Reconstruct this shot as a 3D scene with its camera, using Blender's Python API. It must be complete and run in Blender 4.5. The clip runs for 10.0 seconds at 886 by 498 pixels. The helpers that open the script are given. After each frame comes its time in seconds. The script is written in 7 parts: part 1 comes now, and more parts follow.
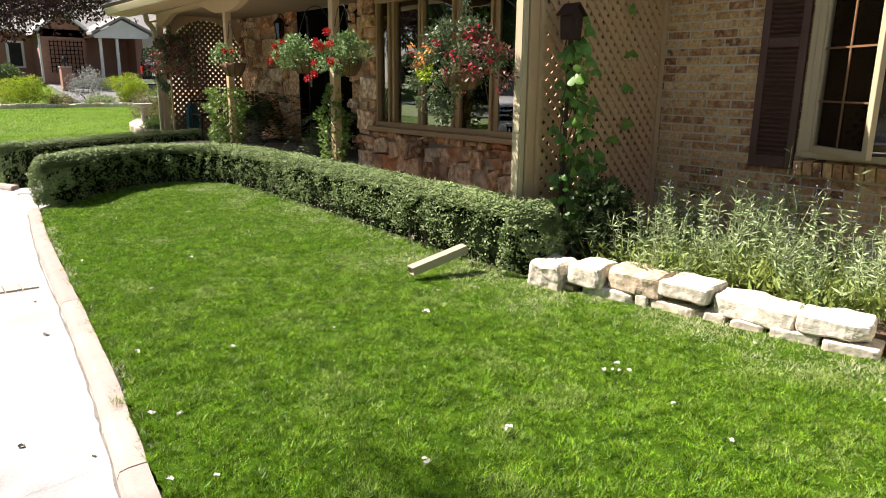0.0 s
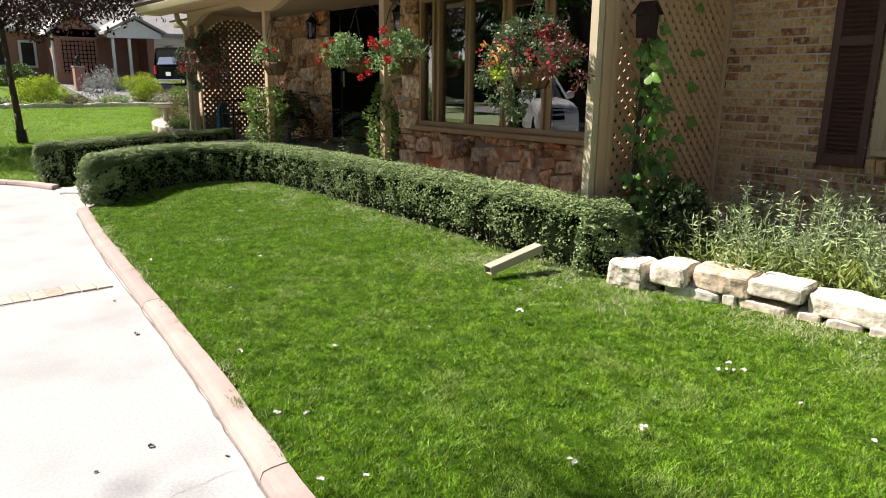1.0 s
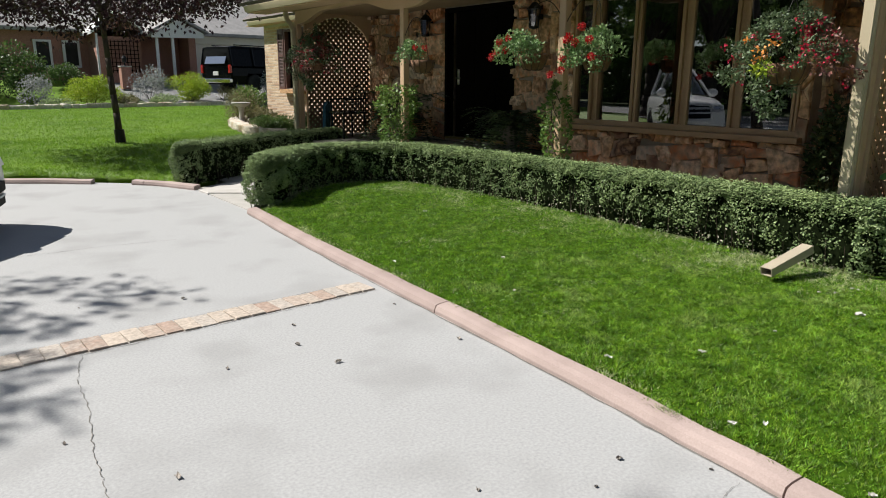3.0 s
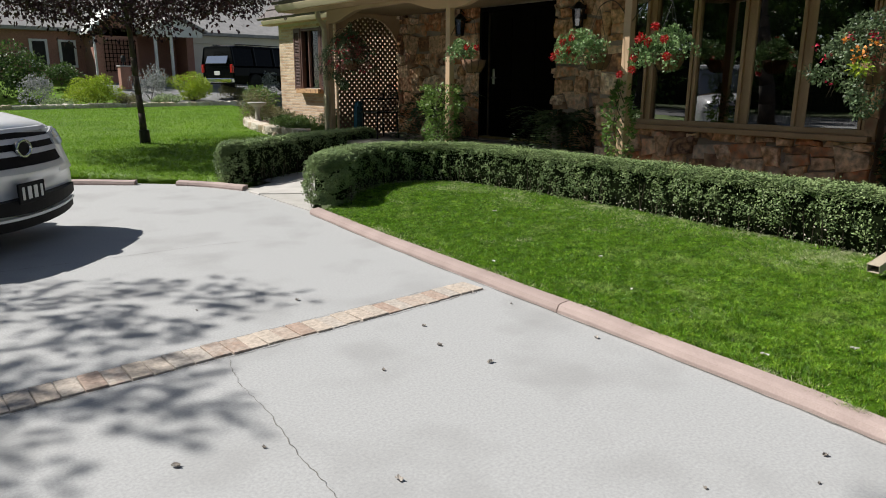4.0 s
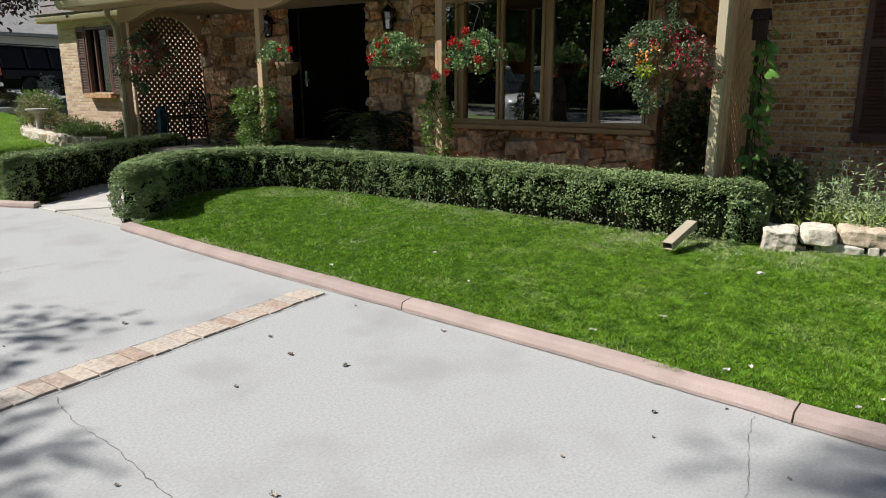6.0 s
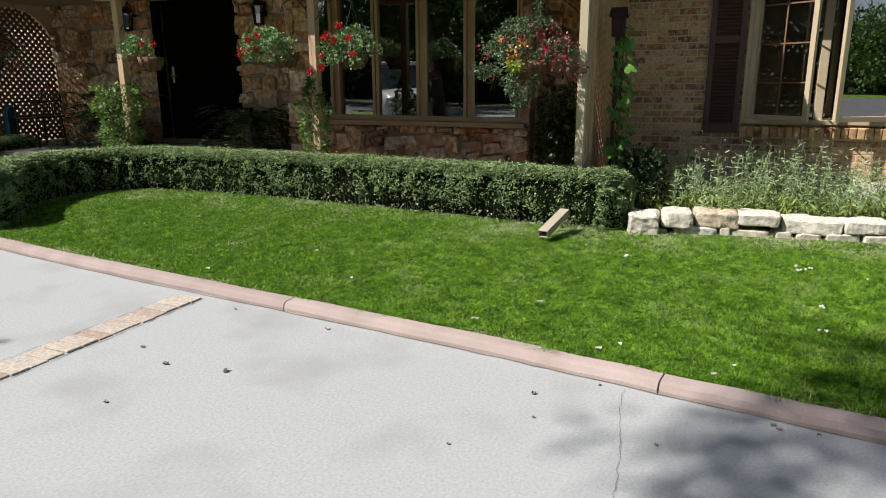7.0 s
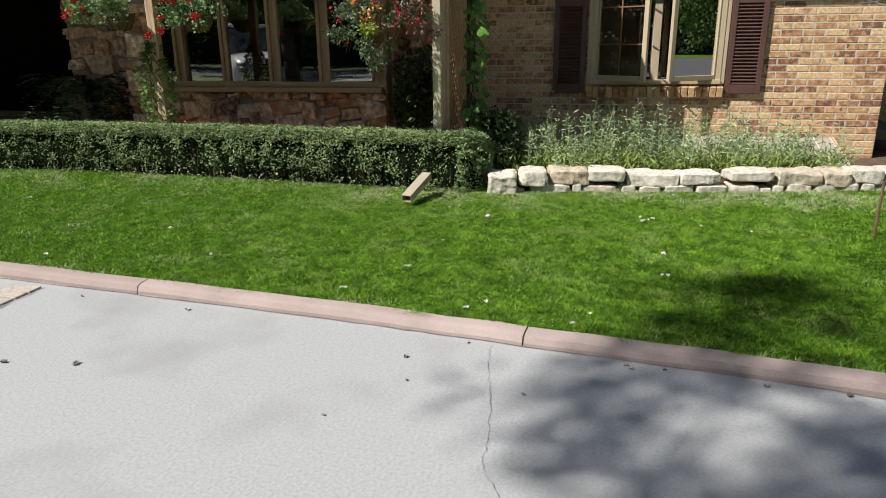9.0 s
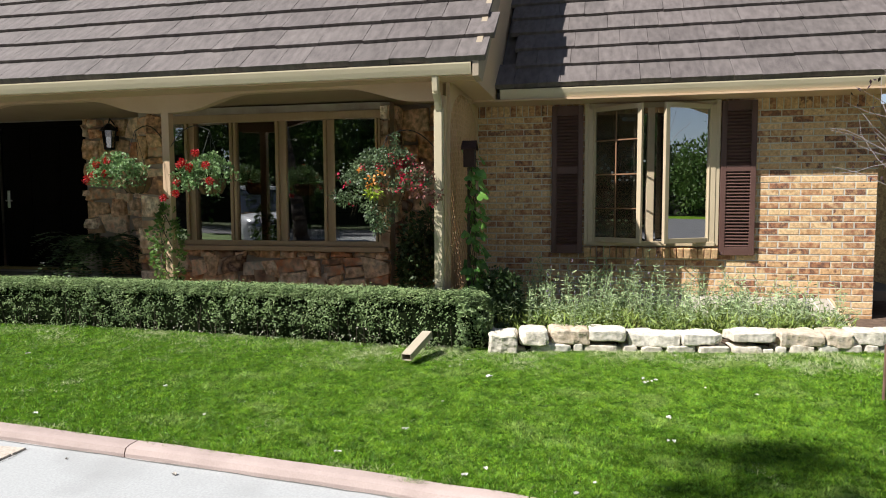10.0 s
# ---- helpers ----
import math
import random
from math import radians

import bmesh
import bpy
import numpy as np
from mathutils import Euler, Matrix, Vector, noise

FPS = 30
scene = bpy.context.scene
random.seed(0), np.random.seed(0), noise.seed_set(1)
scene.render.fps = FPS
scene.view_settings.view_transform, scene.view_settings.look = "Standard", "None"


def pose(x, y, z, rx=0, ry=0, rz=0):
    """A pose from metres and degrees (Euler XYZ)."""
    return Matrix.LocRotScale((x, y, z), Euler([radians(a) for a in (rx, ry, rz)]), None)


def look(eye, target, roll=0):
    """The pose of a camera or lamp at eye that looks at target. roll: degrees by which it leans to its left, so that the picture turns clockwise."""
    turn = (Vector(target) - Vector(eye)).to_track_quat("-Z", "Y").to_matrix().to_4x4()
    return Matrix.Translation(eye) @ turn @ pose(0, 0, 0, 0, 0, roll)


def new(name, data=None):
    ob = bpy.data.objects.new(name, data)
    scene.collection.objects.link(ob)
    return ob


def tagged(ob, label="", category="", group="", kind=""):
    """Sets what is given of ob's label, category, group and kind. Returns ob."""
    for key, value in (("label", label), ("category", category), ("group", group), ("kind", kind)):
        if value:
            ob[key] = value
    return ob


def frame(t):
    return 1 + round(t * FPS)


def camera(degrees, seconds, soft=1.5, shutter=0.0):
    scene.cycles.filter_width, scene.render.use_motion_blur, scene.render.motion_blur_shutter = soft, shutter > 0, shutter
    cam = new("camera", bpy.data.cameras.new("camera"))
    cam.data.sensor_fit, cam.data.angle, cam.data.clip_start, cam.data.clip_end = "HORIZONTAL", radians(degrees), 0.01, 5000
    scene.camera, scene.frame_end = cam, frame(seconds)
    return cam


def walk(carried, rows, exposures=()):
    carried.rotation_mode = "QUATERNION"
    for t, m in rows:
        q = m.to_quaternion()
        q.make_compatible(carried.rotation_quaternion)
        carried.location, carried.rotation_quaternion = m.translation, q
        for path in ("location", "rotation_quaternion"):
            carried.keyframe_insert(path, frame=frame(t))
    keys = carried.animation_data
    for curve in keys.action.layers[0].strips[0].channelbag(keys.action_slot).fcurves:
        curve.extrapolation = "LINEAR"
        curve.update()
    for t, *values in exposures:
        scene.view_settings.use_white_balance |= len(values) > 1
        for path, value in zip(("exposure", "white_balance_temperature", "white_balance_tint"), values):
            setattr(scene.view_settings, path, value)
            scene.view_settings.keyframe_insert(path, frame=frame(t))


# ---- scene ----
# camera: seconds, x, y, z, turn about x, y, z
cam = camera(65.90, 10.0, 1.0)
ROWS = [
    (0.0, -0.409, 0.031, 1.391, 76.33, -0.57, -39.83),
    (0.5, -0.559, 0.179, 1.387, 76.28, -0.58, -39.83),
    (1.0, -0.786, 0.368, 1.377, 76.32, -0.57, -39.71),
    (1.5, -1.050, 0.631, 1.366, 76.30, -0.50, -39.59),
    (2.0, -1.366, 0.923, 1.366, 76.25, -0.50, -39.62),
    (2.5, -1.689, 1.247, 1.353, 76.28, -0.39, -39.42),
    (3.0, -2.062, 1.570, 1.352, 76.21, -0.34, -39.17),
    (4.5, -2.796, 2.191, 1.345, 76.20, -0.19, -42.23),
    (5.0, -2.792, 2.189, 1.346, 76.25, 0.00, -45.31),
    (5.5, -2.801, 2.186, 1.349, 76.31, 0.11, -51.01),
    (6.0, -2.816, 2.182, 1.361, 76.29, 0.12, -56.30),
    (7.5, -2.808, 2.127, 1.359, 75.95, 0.46, -70.49),
    (8.0, -2.802, 2.118, 1.357, 75.96, 0.55, -74.22),
    (8.5, -2.806, 2.132, 1.351, 74.30, 0.60, -76.92),
    (9.0, -2.805, 2.143, 1.365, 72.88, 0.57, -77.74),
    (9.5, -2.802, 2.131, 1.380, 77.59, 0.49, -77.55),
    (10.0, -2.804, 2.122, 1.394, 85.84, 0.23, -77.42),
]
EXPOSURES = [(0.0, 1.30, 7050, 15), (1.0, 1.10, 6850, 15), (1.5, 0.92, 6600, 15), (2.0, 0.78, 6750, 12), (3.0, 0.55, 6500, 10), (4.5, 0.40, 6450, 10), (7.5, 0.54, 6400, 10), (9.0, 0.44, 6400, 10), (9.5, 0.46, 6350, 10), (10.0, 0.85, 6300, 10)]
walk(cam, [(t, pose(x, y, z, rx, ry, rz)) for t, x, y, z, rx, ry, rz in ROWS], EXPOSURES)

# ---- light ----
SUN = Vector((-1.0, 1.30, 1.88)).normalized()
world = bpy.data.worlds.new("sky")
scene.world = world
world.use_nodes = True
wn = world.node_tree
sky = wn.nodes.new("ShaderNodeTexSky")
sky.sky_type = "NISHITA"
sky.sun_disc = False
sky.sun_elevation = math.asin(SUN.z)
sky.altitude, sky.dust_density, sky.ozone_density = 1600, 0.6, 0.5
sky.sun_rotation = math.atan2(SUN.x, SUN.y)
wn.nodes["Background"].inputs["Strength"].default_value = 0.056
soft = wn.nodes.new("ShaderNodeHueSaturation")
soft.inputs["Saturation"].default_value = 0.72
wn.links.new(sky.outputs["Color"], soft.inputs["Color"])
wn.links.new(soft.outputs["Color"], wn.nodes["Background"].inputs["Color"])
sun_data = bpy.data.lights.new("sun", "SUN")
sun_data.energy, sun_data.angle, sun_data.color = 5.0, radians(0.55), (1.0, 0.96, 0.905)
sun = new("sun", sun_data)
sun.matrix_world = look(SUN * 50, (0, 0, 0))


# ---- materials ----
def material(name, low, high, rough=0.8, scale=8.0, fine=60.0, bump=0.15, metal=0.0, spread=0.0, island=0.0, spec=0.4, sheen=0.0,
             through_light=0.0, stretch=(1, 1, 1), patch=None):
    """Two colours mixed by coarse and fine noise; spread: brightness change from object to object; island: from piece to piece of one mesh."""
    m = bpy.data.materials.new(name)
    m.use_nodes = True
    nt = m.node_tree
    b = nt.nodes["Principled BSDF"]
    N = nt.nodes.new

    def link(a, c):
        nt.links.new(a, c)
    tc = N("ShaderNodeTexCoord")
    mp = N("ShaderNodeMapping")
    mp.inputs["Scale"].default_value = stretch
    geo = N("ShaderNodeNewGeometry")
    link(geo.outputs["Position"], mp.inputs["Vector"])
    n1, n2 = N("ShaderNodeTexNoise"), N("ShaderNodeTexNoise")
    n1.inputs["Scale"].default_value, n1.inputs["Detail"].default_value = scale, 4
    n2.inputs["Scale"].default_value, n2.inputs["Detail"].default_value = fine, 5
    n2.inputs["Roughness"].default_value = 0.7
    for n in (n1, n2):
        link(mp.outputs["Vector"], n.inputs["Vector"])
    mix = N("ShaderNodeMath")
    mix.operation = "MULTIPLY_ADD"
    mix.inputs[1].default_value, mix.inputs[2].default_value = 0.55, 0.0
    link(n1.outputs["Fac"], mix.inputs[0])
    add = N("ShaderNodeMath")
    add.operation = "MULTIPLY_ADD"
    add.inputs[1].default_value = 0.45
    link(n2.outputs["Fac"], add.inputs[0])
    link(mix.outputs[0], add.inputs[2])
    ramp = N("ShaderNodeValToRGB")
    ramp.color_ramp.elements[0].position, ramp.color_ramp.elements[1].position = 0.34, 0.66
    ramp.color_ramp.elements[0].color, ramp.color_ramp.elements[1].color = (*low, 1), (*high, 1)
    link(add.outputs[0], ramp.inputs["Fac"])
    colour = ramp.outputs["Color"]
    if patch:
        pc, psize, plow, phigh = patch
        n3 = N("ShaderNodeTexNoise")
        n3.inputs["Scale"].default_value, n3.inputs["Detail"].default_value = psize, 3
        link(geo.outputs["Position"], n3.inputs["Vector"])
        r3 = N("ShaderNodeMapRange")
        r3.inputs["From Min"].default_value, r3.inputs["From Max"].default_value = plow, phigh
        link(n3.outputs["Fac"], r3.inputs["Value"])
        mx = N("ShaderNodeMix")
        mx.data_type = "RGBA"
        link(r3.outputs["Result"], mx.inputs["Factor"])
        link(colour, mx.inputs["A"])
        mx.inputs["B"].default_value = (*pc, 1)
        colour = mx.outputs["Result"]
    if spread or island:
        hsv = N("ShaderNodeHueSaturation")
        rnd = N("ShaderNodeObjectInfo").outputs["Random"] if spread else geo.outputs["Random Per Island"]
        k = spread or island
        mr = N("ShaderNodeMapRange")
        mr.inputs["To Min"].default_value, mr.inputs["To Max"].default_value = 1 - k, 1 + k
        link(rnd, mr.inputs["Value"])
        link(mr.outputs["Result"], hsv.inputs["Value"])
        mh = N("ShaderNodeMapRange")
        mh.inputs["To Min"].default_value, mh.inputs["To Max"].default_value = 0.5 - 0.03 * k, 0.5 + 0.03 * k
        frac = N("ShaderNodeMath")
        frac.operation = "FRACT"
        mul = N("ShaderNodeMath")
        mul.operation = "MULTIPLY"
        mul.inputs[1].default_value = 7.31
        link(rnd, mul.inputs[0])
        link(mul.outputs[0], frac.inputs[0])
        link(frac.outputs[0], mh.inputs["Value"])
        link(mh.outputs["Result"], hsv.inputs["Hue"])
        link(colour, hsv.inputs["Color"])
        colour = hsv.outputs["Color"]
    link(colour, b.inputs["Base Color"])
    b.inputs["Roughness"].default_value, b.inputs["Metallic"].default_value = rough, metal
    b.inputs["Specular IOR Level"].default_value = spec
    if bump:
        bp = N("ShaderNodeBump")
        bp.inputs["Strength"].default_value, bp.inputs["Distance"].default_value = bump, 0.01
        link(add.outputs[0], bp.inputs["Height"])
        link(bp.outputs["Normal"], b.inputs["Normal"])
    if through_light:
        tr = N("ShaderNodeBsdfTranslucent")
        mxs = N("ShaderNodeMixShader")
        mxs.inputs[0].default_value = through_light
        link(colour, tr.inputs["Color"])
        link(b.outputs[0], mxs.inputs[1])
        link(tr.outputs[0], mxs.inputs[2])
        link(mxs.outputs[0], nt.nodes["Material Output"].inputs["Surface"])
    return m


def ramp_material(name, stops, rough=0.85, fine=70.0, bump=0.3, shade=0.25, mottle=0.32, blotch=0.35):
    """Pieces that each take one of several colours (bricks, stones), mottled by noise."""
    m = bpy.data.materials.new(name)
    m.use_nodes = True
    nt = m.node_tree
    b = nt.nodes["Principled BSDF"]
    N = nt.nodes.new
    info = N("ShaderNodeObjectInfo")
    geo = N("ShaderNodeNewGeometry")
    sm = N("ShaderNodeMath")
    sm.operation = "ADD"
    nt.links.new(info.outputs["Random"], sm.inputs[0])
    nt.links.new(geo.outputs["Random Per Island"], sm.inputs[1])
    nz = N("ShaderNodeTexNoise")
    nz.inputs["Scale"].default_value, nz.inputs["Detail"].default_value = fine * blotch, 4
    nt.links.new(geo.outputs["Position"], nz.inputs["Vector"])
    ma = N("ShaderNodeMath")
    ma.operation = "MULTIPLY_ADD"
    ma.inputs[1].default_value = mottle
    nt.links.new(nz.outputs["Fac"], ma.inputs[0])
    nt.links.new(sm.outputs[0], ma.inputs[2])
    fr = N("ShaderNodeMath")
    fr.operation = "FRACT"
    nt.links.new(ma.outputs[0], fr.inputs[0])
    rp = N("ShaderNodeValToRGB")
    el = rp.color_ramp.elements
    while len(el) < len(stops):
        el.new(0.5)
    for e, (at, c) in zip(el, stops):
        e.position, e.color = at, (*c, 1)
    nt.links.new(fr.outputs[0], rp.inputs["Fac"])
    n2 = N("ShaderNodeTexNoise")
    n2.inputs["Scale"].default_value, n2.inputs["Detail"].default_value = fine, 5
    nt.links.new(geo.outputs["Position"], n2.inputs["Vector"])
    mr = N("ShaderNodeMapRange")
    mr.inputs["From Min"].default_value, mr.inputs["From Max"].default_value = 0.3, 0.7
    mr.inputs["To Min"].default_value, mr.inputs["To Max"].default_value = 1 - shade, 1 + shade
    nt.links.new(n2.outputs["Fac"], mr.inputs["Value"])
    hs = N("ShaderNodeHueSaturation")
    nt.links.new(mr.outputs["Result"], hs.inputs["Value"])
    nt.links.new(rp.outputs["Color"], hs.inputs["Color"])
    nt.links.new(hs.outputs["Color"], b.inputs["Base Color"])
    b.inputs["Roughness"].default_value = rough
    bp = N("ShaderNodeBump")
    bp.inputs["Strength"].default_value, bp.inputs["Distance"].default_value = bump, 0.008
    nt.links.new(n2.outputs["Fac"], bp.inputs["Height"])
    nt.links.new(bp.outputs["Normal"], b.inputs["Normal"])
    return m


def glass_material(name, ior=1.85):
    """A real pane: clear, slightly grey, with mirror gloss."""
    m = bpy.data.materials.new(name)
    m.use_nodes = True
    nt = m.node_tree
    out = nt.nodes["Material Output"]
    tr, gl, mx, fr = (nt.nodes.new("ShaderNode" + k) for k in ("BsdfTransparent", "BsdfGlossy", "MixShader", "Fresnel"))
    tr.inputs["Color"].default_value = (0.62, 0.64, 0.62, 1)
    gl.inputs["Roughness"].default_value = 0.0
    gl.inputs["Color"].default_value = (1, 1, 1, 1)
    fr.inputs["IOR"].default_value = ior
    nt.links.new(fr.outputs[0], mx.inputs[0])
    nt.links.new(tr.outputs[0], mx.inputs[1])
    nt.links.new(gl.outputs[0], mx.inputs[2])
    nt.links.new(mx.outputs[0], out.inputs["Surface"])
    return m


M_CONCRETE = material("concrete", (0.296, 0.299, 0.296), (0.422, 0.426, 0.422), 0.88, 80.0, 360, 0.04, patch=((0.262, 0.262, 0.256), 1.7, 0.50, 0.86))
M_CURB = material("pink_concrete", (0.30, 0.232, 0.207), (0.45, 0.355, 0.322), 0.85, 3, 120, 0.3, spread=0.06)
# Soil in mottled dark green, painted to read as shadow between the blades
M_SOIL_SHADE = material("lawn_soil_shade", (0.010, 0.030, 0.003), (0.06, 0.125, 0.008), 1.0, 14, 90, 0.8, spec=0.03)
M_GRASS = material("grass", (0.050, 0.130, 0.008), (0.270, 0.475, 0.034), 0.45, 9.0, 45, 0.0, island=0.80, through_light=0.25, spec=0.32,
                   patch=((0.33, 0.43, 0.12), 3.1, 0.54, 0.82))
M_DRYGRASS = material("dry_grass", (0.44, 0.48, 0.22), (0.68, 0.69, 0.43), 0.6, 3.0, 20, 0.0, island=0.4, through_light=0.25)
M_GRASS_FAR = material("far_grass", (0.115, 0.24, 0.012), (0.22, 0.39, 0.022), 0.6, 1.2, 9, 0.0, island=0.25, through_light=0.35)
M_MULCH = material("mulch", (0.05, 0.032, 0.02), (0.17, 0.11, 0.075), 1.0, 12, 70, 0.9)
M_HEDGE = material("hedge_leaf", (0.108, 0.168, 0.066), (0.320, 0.412, 0.176), 0.50, 6.0, 30, 0.0, island=0.32, through_light=0.03, spec=0.28)
M_TWIG = material("twigs", (0.03, 0.022, 0.015), (0.09, 0.065, 0.045), 0.9, 10, 60, 0.4)
# Near black without gloss: paints the shade seen through the hedge's gaps
M_HEDGE_SHADE = material("hedge_core_shade", (0.006, 0.009, 0.004), (0.014, 0.020, 0.008), 1.0, 10, 60, 0.4, spec=0.0)
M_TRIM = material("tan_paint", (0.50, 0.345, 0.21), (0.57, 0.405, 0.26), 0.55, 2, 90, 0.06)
M_GUTTER = material("cream_gutter", (0.50, 0.43, 0.29), (0.56, 0.48, 0.33), 0.4, 2, 60, 0.03)
# Darker copy of the lattice paint, with the far panel's shade in its colour
M_LATTICE_SHADED = material("lattice_paint_shaded", (0.13, 0.082, 0.05), (0.19, 0.125, 0.08), 0.7, 4, 80, 0.1)
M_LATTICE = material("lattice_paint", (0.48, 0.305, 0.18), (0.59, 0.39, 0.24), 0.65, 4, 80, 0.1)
M_SHUTTER = material("brown_shutter", (0.085, 0.042, 0.034), (0.12, 0.062, 0.05), 0.5, 5, 90, 0.06)
M_MORTAR = material("mortar", (0.44, 0.40, 0.33), (0.60, 0.555, 0.47), 0.95, 6, 120, 0.4)
M_BRICK = ramp_material("brick_blend", [(0.0, (0.31, 0.135, 0.065)), (0.10, (0.56, 0.345, 0.175)), (0.30, (0.66, 0.465, 0.255)), (0.40, (0.39, 0.205, 0.09)), (0.52, (0.64, 0.44, 0.235)),
                                        (0.64, (0.27, 0.115, 0.06)), (0.76, (0.59, 0.385, 0.20)), (0.90, (0.52, 0.305, 0.145)), (0.96, (0.14, 0.07, 0.048)), (1.0, (0.31, 0.135, 0.065))], fine=38, bump=0.16, shade=0.26, mottle=0.42, blotch=0.40)
M_STONE = ramp_material("moss_rock", [(0.0, (0.10, 0.055, 0.035)), (0.12, (0.56, 0.33, 0.17)), (0.30, (0.74, 0.55, 0.36)), (0.42, (0.46, 0.175, 0.07)), (0.54, (0.68, 0.48, 0.29)), (0.66, (0.24, 0.12, 0.07)),
                                      (0.76, (0.62, 0.33, 0.15)), (0.90, (0.82, 0.68, 0.50)), (1.0, (0.30, 0.17, 0.105))], fine=18, bump=1.0, shade=0.5, mottle=0.30, blotch=0.5)
M_BOULDER = ramp_material("sandstone", [(0.0, (0.50, 0.43, 0.33)), (0.3, (0.60, 0.555, 0.47)), (0.5, (0.48, 0.375, 0.26)), (0.72, (0.64, 0.60, 0.52)),
                                        (1.0, (0.54, 0.475, 0.385))], fine=26, bump=1.0, shade=0.28, mottle=0.22, blotch=0.5)
M_SHINGLE = material("roof_shake", (0.075, 0.062, 0.058), (0.165, 0.14, 0.13), 0.75, 6, 90, 0.5, spread=0.13, stretch=(1, 3.0, 1))
M_FLAG = material("flagstone", (0.42, 0.40, 0.37), (0.56, 0.54, 0.50), 0.85, 4, 80, 0.3, spread=0.12)
# Dark colours that carry the shade of the unlit rooms
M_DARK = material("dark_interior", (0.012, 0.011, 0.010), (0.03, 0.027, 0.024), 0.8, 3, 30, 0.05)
M_ROOM_DIM = material("dim_room_wall", (0.10, 0.09, 0.075), (0.14, 0.125, 0.105), 0.9, 2, 40, 0.05)
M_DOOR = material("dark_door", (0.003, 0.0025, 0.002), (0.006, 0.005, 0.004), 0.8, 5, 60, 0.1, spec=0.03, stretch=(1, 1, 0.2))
M_GLASS = glass_material("window_glass", 2.9)
M_CLEAR = glass_material("clear_glass", 1.55)
M_COATED = glass_material("coated_glass", 5.0)
M_BARK = material("bark", (0.035, 0.028, 0.022), (0.10, 0.08, 0.062), 0.95, 14, 70, 0.9, stretch=(1, 1, 0.3))
M_PLUM = material("plum_leaf", (0.022, 0.010, 0.014), (0.065, 0.024, 0.030), 0.5, 2, 20, 0.0, island=0.5, through_light=0.15)
M_LEAF = material("leaf", (0.04, 0.085, 0.02), (0.11, 0.18, 0.04), 0.5, 2, 20, 0.0, island=0.45, through_light=0.3)
M_FERN = material("fern_leaf", (0.022, 0.045, 0.014), (0.065, 0.105, 0.032), 0.5, 3, 20, 0.0, island=0.4, through_light=0.25)
M_LIME = material("lime_leaf", (0.22, 0.33, 0.02), (0.46, 0.55, 0.05), 0.55, 3, 20, 0.0, island=0.3, through_light=0.3)
M_SAGE = material("sage_leaf", (0.19, 0.275, 0.11), (0.43, 0.51, 0.275), 0.6, 3, 20, 0.0, island=0.45, through_light=0.25)
M_SILVER = material("silver_leaf", (0.24, 0.26, 0.25), (0.42, 0.43, 0.42), 0.7, 3, 20, 0.0, island=0.3, through_light=0.2)
M_ASPHALT = material("asphalt", (0.11, 0.11, 0.115), (0.19, 0.19, 0.195), 0.9, 2, 150, 0.3)


# ---- helpers for building ----
def box(bm, cx, cy, cz, sx, sy, sz, turn=0.0, bevel=0.0, tilt=None):
    m = Matrix.Translation((cx, cy, cz)) @ Matrix.Rotation(turn, 4, "Z")
    if tilt is not None:
        m = m @ tilt
    r = bmesh.ops.create_cube(bm, size=1.0, matrix=m @ Matrix.Diagonal((sx, sy, sz, 1)))
    if bevel:
        es = {e for v in r["verts"] for e in v.link_edges}
        bmesh.ops.bevel(bm, geom=list(es), offset=bevel, segments=2, affect="EDGES", profile=0.5)
    return r["verts"]


def rod(bm, a, b, r0, r1=None, n=8):
    a, b = Vector(a), Vector(b)
    d = b - a
    m = Matrix.Translation((a + b) / 2) @ d.to_track_quat("Z", "Y").to_matrix().to_4x4()
    bmesh.ops.create_cone(bm, cap_ends=True, segments=n, radius1=r0, radius2=r0 if r1 is None else r1, depth=d.length, matrix=m)


def ball(bm, c, r, squash=(1, 1, 1), sub=2):
    bmesh.ops.create_icosphere(bm, subdivisions=sub, radius=r, matrix=Matrix.Translation(c) @ Matrix.Diagonal((*squash, 1)))


def lathe(bm, profile, centre=(0, 0, 0), n=20):
    rings = [[bm.verts.new((centre[0] + r * math.cos(2 * math.pi * i / n), centre[1] + r * math.sin(2 * math.pi * i / n), centre[2] + z)) for i in range(n)] for r, z in profile]
    for a, b in zip(rings, rings[1:]):
        for i in range(n):
            bm.faces.new((a[i], a[(i + 1) % n], b[(i + 1) % n], b[i]))
    for ring in (rings[0], rings[-1]):
        try:
            bm.faces.new(ring)
        except ValueError:
            pass


def prism(bm, outline, axis, lo, hi):
    """An outline of 2D points pushed out along an axis: 'x' takes (y, z), 'y' (x, z), 'z' (x, y)."""
    def p3(u, v, w):
        return {"x": (w, u, v), "y": (u, w, v), "z": (u, v, w)}[axis]
    a = [bm.verts.new(p3(u, v, lo)) for u, v in outline]
    b = [bm.verts.new(p3(u, v, hi)) for u, v in outline]
    n = len(a)
    bm.faces.new(a), bm.faces.new(list(reversed(b)))
    for i in range(n):
        bm.faces.new((a[i], b[i], b[(i + 1) % n], a[(i + 1) % n]))
    bmesh.ops.recalc_face_normals(bm, faces=bm.faces)


def mesh_of(name, bm, mat, smooth=False):
    me = bpy.data.meshes.new(name)
    bm.normal_update()
    bm.to_mesh(me)
    bm.free()
    me.materials.append(mat)
    if smooth:
        me.polygons.foreach_set("use_smooth", [True] * len(me.polygons))
    return me


